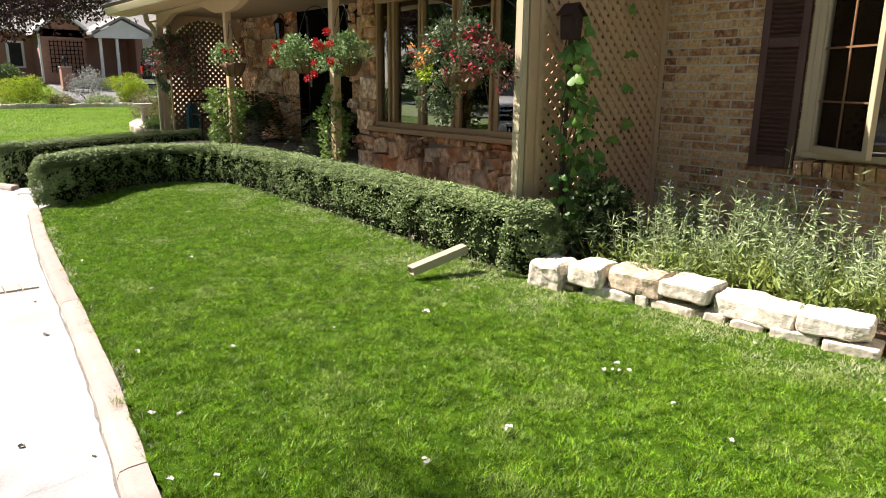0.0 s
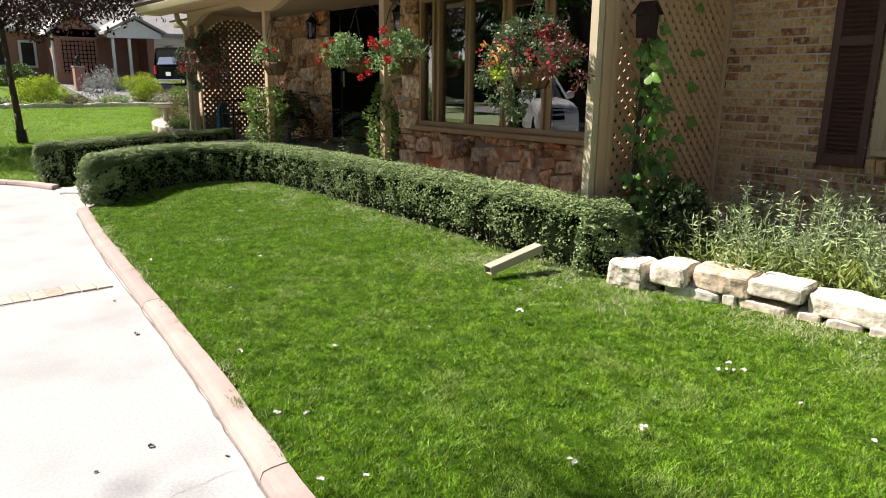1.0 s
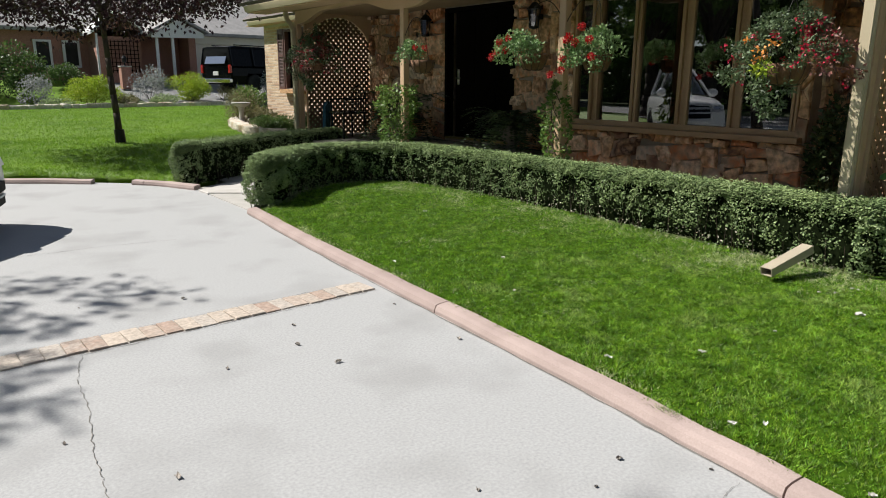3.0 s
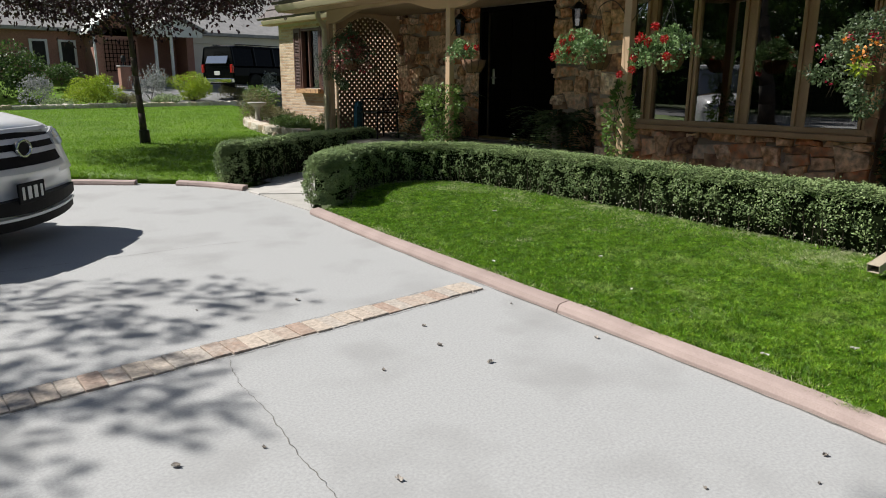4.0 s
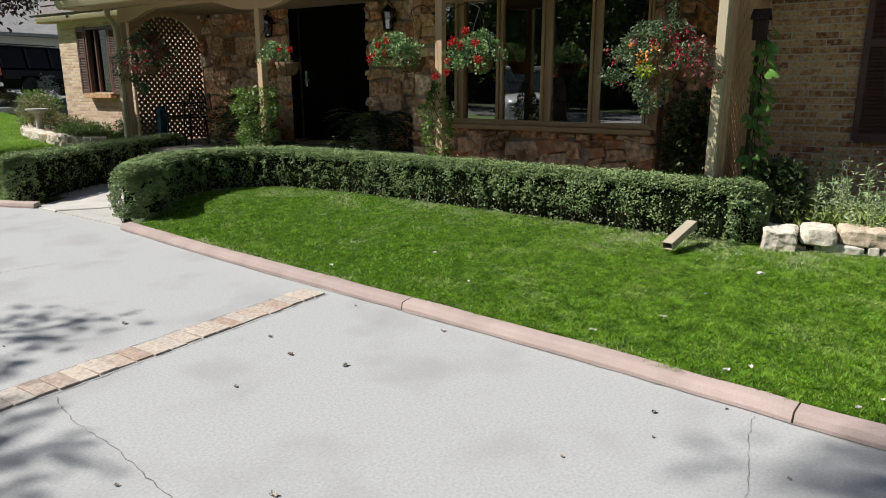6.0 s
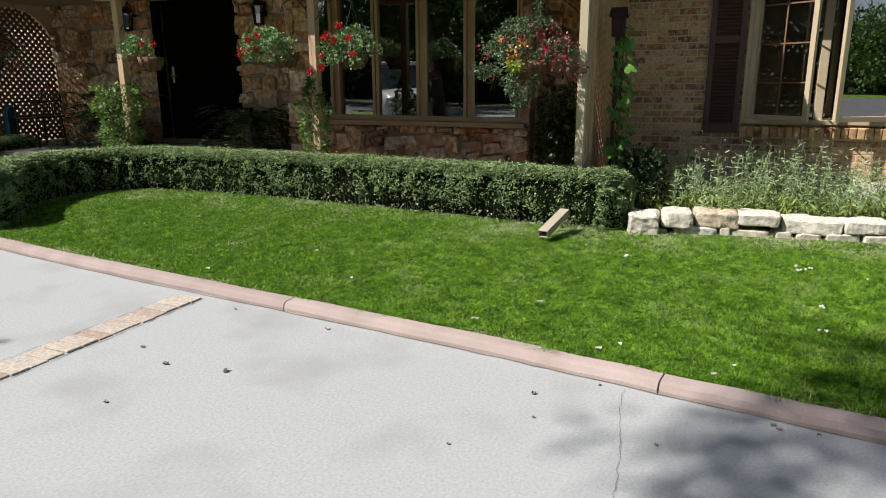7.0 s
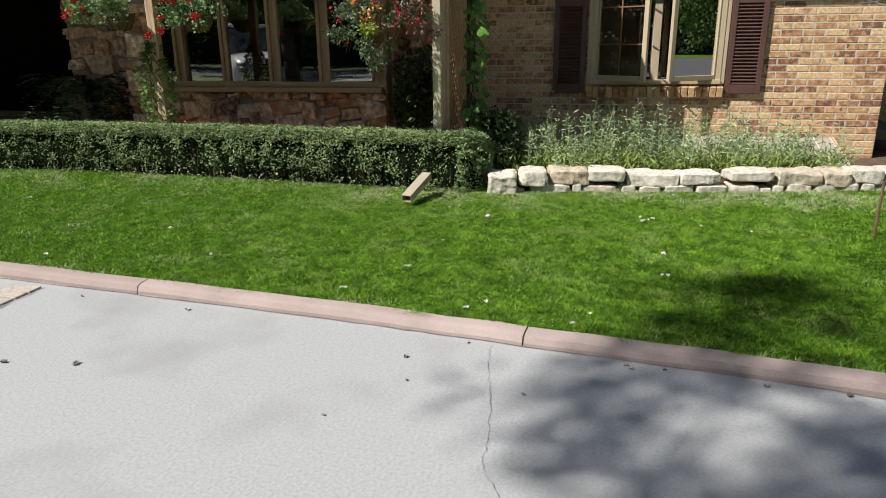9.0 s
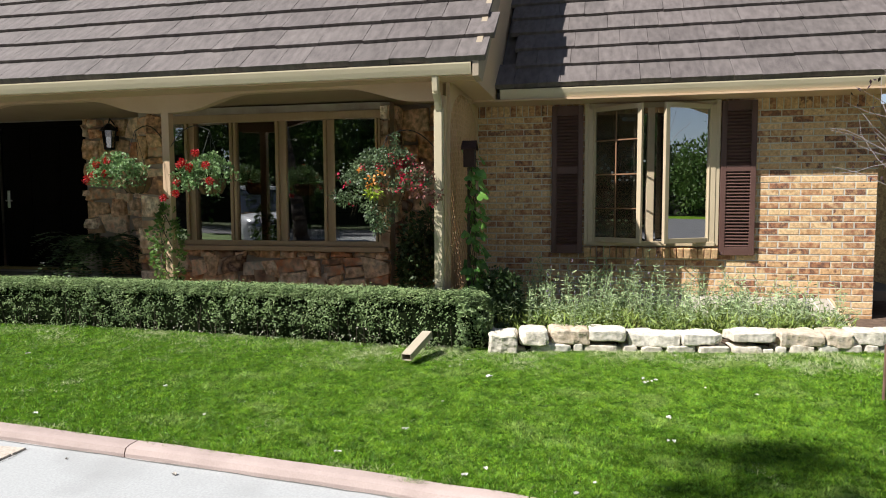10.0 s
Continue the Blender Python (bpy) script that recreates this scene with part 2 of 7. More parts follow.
def part(name, bm, mat, parent=None, label="", smooth=False):
    ob = new(name, mesh_of(name, bm, mat, smooth))
    if parent is not None:
        ob.parent = parent
    if label:
        ob["label"] = label
    return ob


def thing(name, loc, label, category, group="", kind=""):
    ob = new(name)
    ob.location = loc
    return tagged(ob, label, category, group, kind)


def solid(name, bm, mat, label, category, kind="structure", smooth=False):
    return tagged(part(name, bm, mat, smooth=smooth), label, category, kind=kind)


def flat_mesh(name, verts, faces_n, mat):
    """A mesh from a numpy array of points, in loose faces of faces_n corners each."""
    me = bpy.data.meshes.new(name)
    nv = len(verts)
    nf = nv // faces_n
    me.vertices.add(nv)
    me.vertices.foreach_set("co", np.asarray(verts, dtype=np.float32).ravel())
    me.loops.add(nv)
    me.loops.foreach_set("vertex_index", np.arange(nv, dtype=np.int32))
    me.polygons.add(nf)
    me.polygons.foreach_set("loop_start", np.arange(0, nv, faces_n, dtype=np.int32))
    me.materials.append(mat)
    me.update(calc_edges=True)
    me.validate()
    return me


def unit(a):
    return a / np.maximum(np.linalg.norm(a, axis=-1, keepdims=True), 1e-9)


def leaves(points, outward, length, width, rng, lean=0.7, droop=0.0):
    """Leaves with four corners (base, two sides, tip), each folded a little; returns the array of corners."""
    n = len(points)
    jit = rng.normal(size=(n, 3))
    d = unit(outward + lean * jit)
    d[:, 2] -= droop
    d = unit(d)
    s = unit(np.cross(d, rng.normal(size=(n, 3))))
    up = np.cross(s, d)
    L = (length * rng.uniform(0.65, 1.25, n))[:, None]
    W = (width * rng.uniform(0.7, 1.2, n))[:, None]
    mid = points + d * L * 0.45
    c = np.stack([points, mid + s * W * 0.5 + up * W * 0.12, points + d * L - up * W * 0.1, mid - s * W * 0.5 + up * W * 0.12], axis=1)
    return c.reshape(-1, 3)


def face_leaves(points, normal, length, width, rng, tilt=0.6):
    """Leaves that lie like shingles on a surface, their blades turned towards its normal."""
    n = len(points)
    up = unit(normal + tilt * rng.normal(size=(n, 3)))
    d = unit(np.cross(up, rng.normal(size=(n, 3))))
    s = np.cross(up, d)
    L = (length * rng.uniform(0.65, 1.25, n))[:, None]
    W = (width * rng.uniform(0.7, 1.2, n))[:, None]
    c = np.stack([points - d * L * 0.5, points + s * W * 0.5 + up * W * 0.15, points + d * L * 0.5, points - s * W * 0.5 + up * W * 0.15], axis=1)
    return c.reshape(-1, 3)


RNG = np.random.default_rng(11)


def catmull(pts, n):
    """A smooth way through points, n steps."""
    p = [np.array(q, float) for q in pts]
    p = [2 * p[0] - p[1]] + p + [2 * p[-1] - p[-2]]
    out = []
    seg = len(p) - 3
    for i in range(n + 1):
        u = i / n * seg
        k = min(int(u), seg - 1)
        t = u - k
        a, b, c, d = p[k:k + 4]
        out.append(0.5 * (2 * b + (c - a) * t + (2 * a - 5 * b + 4 * c - d) * t * t + (3 * b - a - 3 * c + d) * t ** 3))
    return np.array(out)


# ---- ground ----
def curb_x(y):
    """The driveway's edge, where the curb of the front lawn stands."""
    return np.interp(y, [-8, 0.97, 2.41, 3.28, 4.69, 6.57, 8.4], [-1.5, -0.105, 0.098, 0.215, 0.367, 0.562, 0.80])


def lawn_z(x, y):
    k = curb_x(y)
    return 0.045 + np.interp(y, [0.0, 4.0, 6.5], [0.062, 0.062, 0.090]) * np.clip((x - k) / 2.6, 0, 1.2) ** 0.8


bm = bmesh.new()
box(bm, 0, 60, -0.28, 900, 900, 0.4)
solid("ground", bm, material("dry_ground", (0.05, 0.07, 0.025), (0.10, 0.12, 0.05), 1.0, 0.3, 5, 0.3), "wide dry grassy ground around the house", "ground")

bm = bmesh.new()
prism(bm, [(-13.4, -0.5), (-9, -2), (-9, -9), (-1.2, -9), (0.0, 0.97), (0.25, 2.41), (0.52, 4.69), (0.95, 8.4), (1.05, 10.3), (0.6, 11.1), (-0.1, 11.8), (-1.5, 12.6), (-4, 13.4), (-9, 14), (-13.4, 14.4)], "z", -0.2, 0.0)
driveway = solid("driveway", bm, M_CONCRETE, "pale grey concrete driveway with fine cracks", "driveway")


def lawn_grid(name, x0, x1, y0, y1, step, zfun, mask, mat, label):
    bm = bmesh.new()
    nx, ny = int((x1 - x0) / step) + 1, int((y1 - y0) / step) + 1
    vs = {}
    for i in range(nx):
        for j in range(ny):
            x, y = x0 + i * step, y0 + j * step
            if mask(x, y):
                vs[i, j] = bm.verts.new((x, y, float(zfun(x, y))))
    for (i, j) in list(vs):
        q = [(i, j), (i + 1, j), (i + 1, j + 1), (i, j + 1)]
        if all(k in vs for k in q):
            bm.faces.new([vs[k] for k in q])
    ext = bmesh.ops.extrude_face_region(bm, geom=bm.faces[:])
    bmesh.ops.translate(bm, verts=[g for g in ext["geom"] if isinstance(g, bmesh.types.BMVert)], vec=(0, 0, 0))
    for v in [g for g in ext["geom"] if isinstance(g, bmesh.types.BMVert)]:
        v.co.z = -0.1
    bmesh.ops.recalc_face_normals(bm, faces=bm.faces)
    return solid(name, bm, mat, label, "lawn", smooth=True)


HEDGE_A = catmull([(3.04, 3.07), (3.10, 4.2), (3.20, 6.0), (3.24, 7.6), (3.06, 8.75), (2.3, 9.15), (1.5, 8.85), (1.02, 8.30)], 120)
HEDGE_END_X, HEDGE_END_Y = [0.6, 1.02, 1.5, 2.3, 3.06, 3.3], [7.95, 8.26, 8.82, 9.12, 8.9, 8.7]
lawn_grid("lawn", -1.8, 3.45, -7, 9.2, 0.1, lawn_z, lambda x, y: curb_x(min(y, 8.4)) + 0.10 < x < 3.5 and y < float(np.interp(x, HEDGE_END_X, HEDGE_END_Y)), M_SOIL_SHADE, "soil under the mown green front lawn, coloured as shadow between blades")


def blades(n, xlo, xhi, ylo, yhi, zfun, keep, height, width, rng, wild=0.8, tuft=0.0):
    x, y = rng.uniform(xlo, xhi, n), rng.uniform(ylo, yhi, n)
    ok = keep(x, y)
    if tuft:
        # small bare gaps between tufts
        gap = np.array([noise.noise((px * 28.0, py * 28.0, 9.1)) + 0.55 * noise.noise((px * 13.0, py * 13.0, 3.4)) for px, py in zip(x, y)])
        ok &= rng.uniform(size=n) < np.clip(0.80 + tuft * gap, 0.04, 1.0)
    x, y = x[ok], y[ok]
    n = len(x)
    z = zfun(x, y) - 0.004
    a = rng.uniform(0, 2 * math.pi, n)
    h = height * rng.uniform(0.55, 1.2, n)
    clump = np.array([0.7 * noise.noise((px * 7.0, py * 7.0, 0.3)) + 1.1 * noise.noise((px * 27.0, py * 27.0, 4.3)) for px, py in zip(x, y)])
    h = h * np.clip(1 + 0.9 * clump, 0.15, 1.8)
    lean = rng.normal(0, wild, (n, 2)) * h[:, None]
    w = width * rng.uniform(0.7, 1.3, n)
    sx, sy = np.cos(a) * w / 2, np.sin(a) * w / 2
    c = np.stack([np.stack([x - sx, y - sy, z], 1), np.stack([x + sx, y + sy, z], 1), np.stack([x + lean[:, 0], y + lean[:, 1], z + h], 1)], 1)
    return c.reshape(-1, 3)


def front_keep(x, y):
    ok = (x > curb_x(y) + 0.092 + 0.03 * np.sin(y * 9.0) * np.sin(y * 3.7)) & (x < np.interp(y, [-1.6, -0.23, 0.26, 1.1, 1.87, 2.36, 3.0, 3.2, 8.2, 9.2], [3.72, 3.46, 3.36, 3.16, 3.09, 3.01, 2.82, 2.95, 3.02, 2.6]))
    return ok & (y < np.interp(x, HEDGE_END_X, HEDGE_END_Y))


def dryness(x, y):
    """How dry the lawn is: pale strips along the foot of the stones and the hedge, by the curb, and in thin patches."""
    edge = np.interp(y, [-1.6, -0.23, 0.26, 1.1, 1.87, 2.36, 3.0, 3.2, 8.2, 9.2], [3.72, 3.46, 3.36, 3.16, 3.09, 3.01, 2.82, 2.95, 3.02, 2.6])
    near = np.clip(1.15 - (edge - x) / 0.8, 0, 1) * np.where(y < 4.2, 1.0, 0.35)
    curb = np.clip(1 - (x - curb_x(y) - 0.10) / 0.12, 0, 1) * 0.85
    blot = np.array([noise.noise((px * 2.6, py * 2.6, 7.7)) + 0.5 * noise.noise((px * 8.0, py * 8.0, 2.2)) for px, py in zip(x, y)])
    return np.clip(near * (0.62 + 1.4 * blot) + curb * (0.4 + blot) + np.clip(blot - 0.42, 0, 1) * 0.9, 0, 0.9)


def green_keep(x, y):
    ok = front_keep(x, y)
    ok[ok] = RNG.uniform(size=int(ok.sum())) > dryness(x[ok], y[ok])
    return ok


grass = new("grass", flat_mesh("grass", blades(1200000, -1.2, 3.5, -1.6, 9.0, lawn_z, green_keep, 0.0190, 0.0046, RNG, 0.62, 1.7), 3, M_GRASS))
tagged(grass, "short mown bright green grass of the front lawn", "grass", kind="stuff")


close = new("grass", flat_mesh("grass", blades(620000, -0.15, 2.9, 0.6, 4.6, lawn_z, green_keep, 0.0190, 0.0036, RNG, 0.70, 1.7), 3, M_GRASS))
tagged(close, "finer short green grass thick on the front lawn", "grass", kind="stuff")


def dry_keep(x, y):
    ok = front_keep(x, y)
    ok[ok] = RNG.uniform(size=int(ok.sum())) < dryness(x[ok], y[ok])
    return ok


dry = new("dry_grass", flat_mesh("dry_grass", blades(620000, -1.2, 3.5, -1.6, 9.0, lawn_z, dry_keep, 0.022, 0.0032, RNG, 0.9), 3, M_DRYGRASS))
tagged(dry, "pale dry blades in thin patches of the lawn", "grass", kind="stuff")
more = new("grass", flat_mesh("grass", blades(150000, -1.9, 4.2, -6.9, -1.6, lawn_z, lambda x, y: (x > curb_x(y) + 0.11) & (x < 3.45), 0.03, 0.007, RNG), 3, M_GRASS))
tagged(more, "short mown green grass further along the driveway", "grass", kind="stuff")


# ---- curb ----
def curb(points, name_label, step=1.15, joints=(), width=0.104, height=0.06):
    """A rounded curb in cast lengths along a way of plan points."""
    way = catmull(points, 160)
    seg = np.linalg.norm(np.diff(way, axis=0), axis=1)
    run = np.concatenate([[0], np.cumsum(seg)])
    owner = thing("curb", (0, 0, 0), name_label, "curb", kind="structure")
    cuts = list(np.arange(0, run[-1], step)) + [run[-1]]
    if joints:
        cuts = [0.0] + [float(np.interp(j, way[:, 1], run)) for j in joints] + [run[-1]]
    for c0, c1 in zip(cuts, cuts[1:]):
        if c1 - c0 < 0.15:
            continue
        bm = bmesh.new()
        rings = []
        for u in np.linspace(c0 + 0.004, c1 - 0.004, 17):
            x, y = np.interp(u, run, way[:, 0]), np.interp(u, run, way[:, 1])
            x2, y2 = np.interp(u + 0.02, run, way[:, 0]), np.interp(u + 0.02, run, way[:, 1])
            x1, y1 = np.interp(u - 0.02, run, way[:, 0]), np.interp(u - 0.02, run, way[:, 1])
            d = Vector((x2 - x1, y2 - y1, 0)).normalized()
            side = Vector((d.y, -d.x, 0))
            prof = [(0, -0.15), (0, 0.02), (0.012, 0.048), (0.04, height * 0.93), (0.085, height), (width, height), (width, -0.15)]
            wob = 0.006 * noise.noise((x * 4, y * 4, 1.0))
            rings.append([bm.verts.new(Vector((x, y, 0)) + side * (a + wob) + Vector((0, 0, b + (wob if b > 0 else 0)))) for a, b in prof])
        for a, b in zip(rings, rings[1:]):
            for i in range(len(a)):
                j = (i + 1) % len(a)
                bm.faces.new((a[i], a[j], b[j], b[i]))
        bm.faces.new(rings[0]), bm.faces.new(list(reversed(rings[-1])))
        bmesh.ops.recalc_face_normals(bm, faces=bm.faces)
        part("curb_length", bm, M_CURB, owner)
    return owner


curb([(-1.45, -8.0), (-0.53, -2.0), (-0.105, 0.97), (0.098, 2.41), (0.215, 3.28), (0.367, 4.69), (0.562, 6.57), (0.79, 8.30)], "pink-tinted rounded concrete curb along the front lawn", joints=(-6.4, -4.2, -2.0, 0.2, 2.41, 4.61))
curb([(0.90, 10.15), (0.66, 10.76), (0.41, 11.10)], "short pink concrete curb beside the entrance walk", 0.9)
curb([(0.01, 11.46), (-0.75, 12.1), (-1.8, 12.75), (-4.0, 13.5), (-8.8, 14.1)], "curved pink concrete curb along the far lawn", 1.8)

# a band of old bricks set across the driveway, and cracks
M_PAVER = ramp_material("worn_paver", [(0.0, (0.36, 0.265, 0.21)), (0.3, (0.42, 0.365, 0.305)), (0.6, (0.45, 0.38, 0.31)), (0.85, (0.40, 0.36, 0.315)), (1.0, (0.33, 0.235, 0.18))], fine=50, shade=0.25, mottle=0.3)
band = thing("brick_band", (0, 0, 0), "worn buff and red brick band set across the driveway", "brick paving", kind="structure")
rb = random.Random(5)
bm = bmesh.new()
box(bm, 0, 0, 0, 0.092, 0.195, 0.05, bevel=0.004)
paver_mesh = mesh_of("brick", bm, M_PAVER)
bm = bmesh.new()
box(bm, -4.3, 5.33, -0.013, 9.3, 0.205, 0.028)
part("mortar_bed", bm, material("band_mortar", (0.26, 0.24, 0.21), (0.36, 0.335, 0.30), 0.95, 5, 90, 0.4), band)
x = 0.30
while x > -6.0:
    ob = new("brick", paver_mesh)
    ob.parent = band
    ob.location, ob.rotation_euler = (x, 5.33 + rb.uniform(-0.006, 0.006), -0.015 + rb.uniform(-0.003, 0.003)), (0, rb.uniform(-0.015, 0.015), rb.uniform(-0.03, 0.03))
    x -= 0.097


def crack(points, width, depth_label):
    way = catmull(points, 70)
    bm = bmesh.new()
    rc = random.Random(len(points))
    rows = []
    for i, (x, y) in enumerate(way):
        d = way[min(i + 1, len(way) - 1)] - way[max(i - 1, 0)]
        d = d / max(np.hypot(*d), 1e-6)
        j = rc.uniform(-0.006, 0.006)
        w = width * rc.uniform(0.3, 1.2)
        cx, cy = x - d[1] * j, y + d[0] * j
        rows.append((bm.verts.new((cx - d[1] * w, cy + d[0] * w, 0.003)), bm.verts.new((cx + d[1] * w, cy - d[0] * w, 0.003))))
    for a, b in zip(rows, rows[1:]):
        bm.faces.new((a[0], a[1], b[1], b[0]))
    ob = part("crack", bm, M_CRACK, driveway, depth_label)


M_CRACK = material("crack_dirt", (0.10, 0.095, 0.088), (0.24, 0.225, 0.20), 1.0, 12, 60, 0.2)
crack([(-1.434, 5.195), (-1.513, 4.92), (-1.548, 4.55), (-1.60, 4.26), (-1.63, 4.01), (-1.66, 3.7), (-1.7, 3.2)], 0.0018, "dark hairline crack")
crack([(0.08, 2.55), (-0.09, 2.54), (-0.47, 2.476), (-0.74, 2.45), (-0.87, 2.44), (-1.01, 2.374), (-1.4, 2.25)], 0.0011, "dark hairline crack")
crack([(0.36, 5.215), (-0.6, 5.21), (-1.6, 5.21), (-3.2, 5.215)], 0.0028, "dark joint beside the bricks")
crack([(0.36, 5.445), (-0.6, 5.45), (-1.6, 5.445), (-3.2, 5.45)], 0.0022, "dark joint beside the bricks")
crack([(-0.2, 7.52), (-0.7, 7.62), (-1.3, 7.66), (-2.2, 7.75)], 0.0025, "dark hairline crack")

crack([(-0.98, -3.0), (-0.52, -0.5), (-0.113, 0.97), (0.090, 2.41), (0.207, 3.28), (0.359, 4.69), (0.554, 6.57), (0.782, 8.28)], 0.007, "dark joint beside the curb")


# ---- hedges ----
def hedge(name, way, width, top, base, count, label, rng):
    """A clipped hedge along a way: a core coloured near black as inner shade, stems, and a shell of small leaves."""
    way = np.asarray(way)
    seg = np.linalg.norm(np.diff(way, axis=0), axis=1)
    run = np.concatenate([[0], np.cumsum(seg)])
    total = run[-1]
    owner = thing(name, (*way[len(way) // 2], 0.1), label, "hedge")
    inv = Matrix.Translation(-owner.location)

    def at(u):
        x, y = np.interp(u, run, way[:, 0]), np.interp(u, run, way[:, 1])
        k = np.clip(u, 0, total)
        x2, y2 = np.interp(k + 0.06, run, way[:, 0]), np.interp(k + 0.06, run, way[:, 1])
        x1, y1 = np.interp(k - 0.06, run, way[:, 0]), np.interp(k - 0.06, run, way[:, 1])
        d = np.stack([x2 - x1, y2 - y1], -1)
        d = unit(d)
        past = np.asarray(u - np.clip(u, 0, total))[..., None]
        return np.stack([x, y], -1) + d * past, d

    def taper(u):
        """Half width of the rounded ends, as a share."""
        dist = np.minimum(u + 0.08, total + 0.08 - u)
        return np.sqrt(np.clip(1 - (np.clip(0.27 - dist, 0, 0.27) / 0.27) ** 2, 0.0005, 1))
    # core, with the hedge's inner shade put into its near-black colour
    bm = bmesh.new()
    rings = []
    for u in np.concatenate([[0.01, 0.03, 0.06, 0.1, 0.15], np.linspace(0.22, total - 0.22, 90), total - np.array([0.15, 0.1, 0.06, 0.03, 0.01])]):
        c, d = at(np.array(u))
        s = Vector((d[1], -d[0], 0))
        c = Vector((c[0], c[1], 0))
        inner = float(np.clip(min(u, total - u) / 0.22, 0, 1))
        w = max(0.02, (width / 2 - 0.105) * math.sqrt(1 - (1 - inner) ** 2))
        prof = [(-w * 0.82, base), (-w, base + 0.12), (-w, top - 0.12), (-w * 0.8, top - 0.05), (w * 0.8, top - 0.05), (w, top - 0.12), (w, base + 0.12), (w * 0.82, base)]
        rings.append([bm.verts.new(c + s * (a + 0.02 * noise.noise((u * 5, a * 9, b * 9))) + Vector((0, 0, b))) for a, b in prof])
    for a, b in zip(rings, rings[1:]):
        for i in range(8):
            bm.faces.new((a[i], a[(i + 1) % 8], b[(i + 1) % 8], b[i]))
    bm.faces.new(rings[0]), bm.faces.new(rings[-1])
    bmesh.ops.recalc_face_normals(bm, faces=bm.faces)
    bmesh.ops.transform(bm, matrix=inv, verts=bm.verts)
    part("core", bm, M_HEDGE_SHADE, owner, "inside coloured near black as shade")
    # stems near the ground
    bm = bmesh.new()
    for _ in range(int(total * 26)):
        u = rng.uniform(0.05, total - 0.05)
        c, d = at(np.array(u))
        side = rng.choice([-1, 1]) * (width / 2 - rng.uniform(0.03, 0.10))
        p = np.array([c[0] + d[1] * side, c[1] - d[0] * side])
        q = p + rng.normal(0, 0.05, 2)
        rod(bm, (*p, base - 0.05), (*q, base + rng.uniform(0.16, 0.34)), rng.uniform(0.003, 0.006), 0.002, 5)
    bmesh.ops.transform(bm, matrix=inv, verts=bm.verts)
    part("stem_mass", bm, M_TWIG, owner, "bare brown twigs")["kind"] = "stuff"
    # shell: u along, v round the profile (front foot, front face, top, back face)
    H, W = top - base, width
    per = 2 * H + W
    arc = int(count * 1.6 / total)
    tip = 0.27 * (1 - np.cos(rng.uniform(0, math.pi / 2, arc))) - 0.08
    u = np.concatenate([rng.uniform(-0.08, total + 0.08, count - arc), np.where(rng.uniform(size=arc) < 0.5, tip, total - tip)])
    v = rng.uniform(0, per, count)
    v = np.where(rng.uniform(size=count) < 0.14, H + W * rng.uniform(0, 1, count), v)
    low = ((v < H * 0.35) & (rng.uniform(size=count) < 0.5)) | ((v > per - H * 0.35) & (rng.uniform(size=count) < 0.5)) | (((v < H) | (v > H + W)) & (rng.uniform(size=count) < 0.22))
    # the ends are leafy to the foot
    low &= (u > 0.02) & (u < total - 0.02)
    # gaps between the twigs of the upright faces
    gap = np.array([noise.noise((a * 9.0, b * 5.0, 1.7)) + 0.8 * noise.noise((a * 24.0, b * 20.0, 6.1)) for a, b in zip(u, v)])
    # deep hollows between the twigs of the upright faces
    low |= ((v < H * 0.90) | (v > H * 1.10 + W)) & (rng.uniform(size=count) < np.where(gap < 0.03, 0.82, 0.28))
    gap, u, v = gap[~low], u[~low], v[~low]
    c, d = at(u)
    side = np.where(v < H, -W / 2, np.where(v < H + W, v - H - W / 2, W / 2))
    z = np.where(v < H, base + v, np.where(v < H + W, top, base + per - v))
    nrm_s = np.where(v < H, -1.0, np.where(v < H + W, 0.0, 1.0))
    nrm_z = np.where((v >= H) & (v < H + W), 1.0, 0.0)
    # round the shoulders and swell the sides
    edge = np.clip((np.abs(side) - (W / 2 - 0.15)) / 0.15, 0, 1) * np.clip((z - (top - 0.15)) / 0.15, 0, 1)
    pull = 0.058 * edge
    narrow = taper(u)
    lump = np.array([noise.noise((a * 2.3, b * 6, e * 6)) for a, b, e in zip(u[::3], side[::3], z[::3])]).repeat(3)[:len(u)]
    out = 0.020 * lump + np.where(nrm_z > 0.5, 0.016, 0.040) * np.clip(gap, -0.6, 0.8) + rng.normal(0, 0.012, len(u)) - np.where(nrm_z > 0.5, 0.0, rng.uniform(0, 0.045, len(u)) + np.where(gap < 0.03, rng.uniform(0.02, 0.075, len(u)), 0.0)) - np.where(nrm_z < 0.5, 0.03 * np.clip((base + 0.16 - z) / 0.16, 0, 1), 0)
    side = (side - np.sign(side) * pull) * narrow + nrm_s * out
    z = z - pull + nrm_z * out - 0.11 * (1 - narrow) * (z - base) / H
    perp = np.stack([d[:, 1], -d[:, 0]], 1)
    pts = np.column_stack([c + perp * side[:, None], z])
    # the sides turn round the ends
    turn = np.sqrt(1 - narrow ** 2) * np.where(u < total / 2, -1, 1) * np.abs(nrm_s)
    nv = np.column_stack([perp * (nrm_s * narrow)[:, None] + d * turn[:, None], nrm_z])
    pts = pts - np.array(owner.location)
    me = flat_mesh("leaves", face_leaves(pts, nv, 0.021, 0.0135, rng, np.where(nrm_z > 0.5, 0.30, 1.5)[:, None]), 4, M_HEDGE)
    ob = new("leaves", me)
    ob.parent = owner
    ob["kind"] = "stuff"
    # pale fallen and dead leaves caught low between the stems
    k = int(total * 110)
    u = rng.uniform(0.1, total - 0.1, k)
    c, d = at(u)
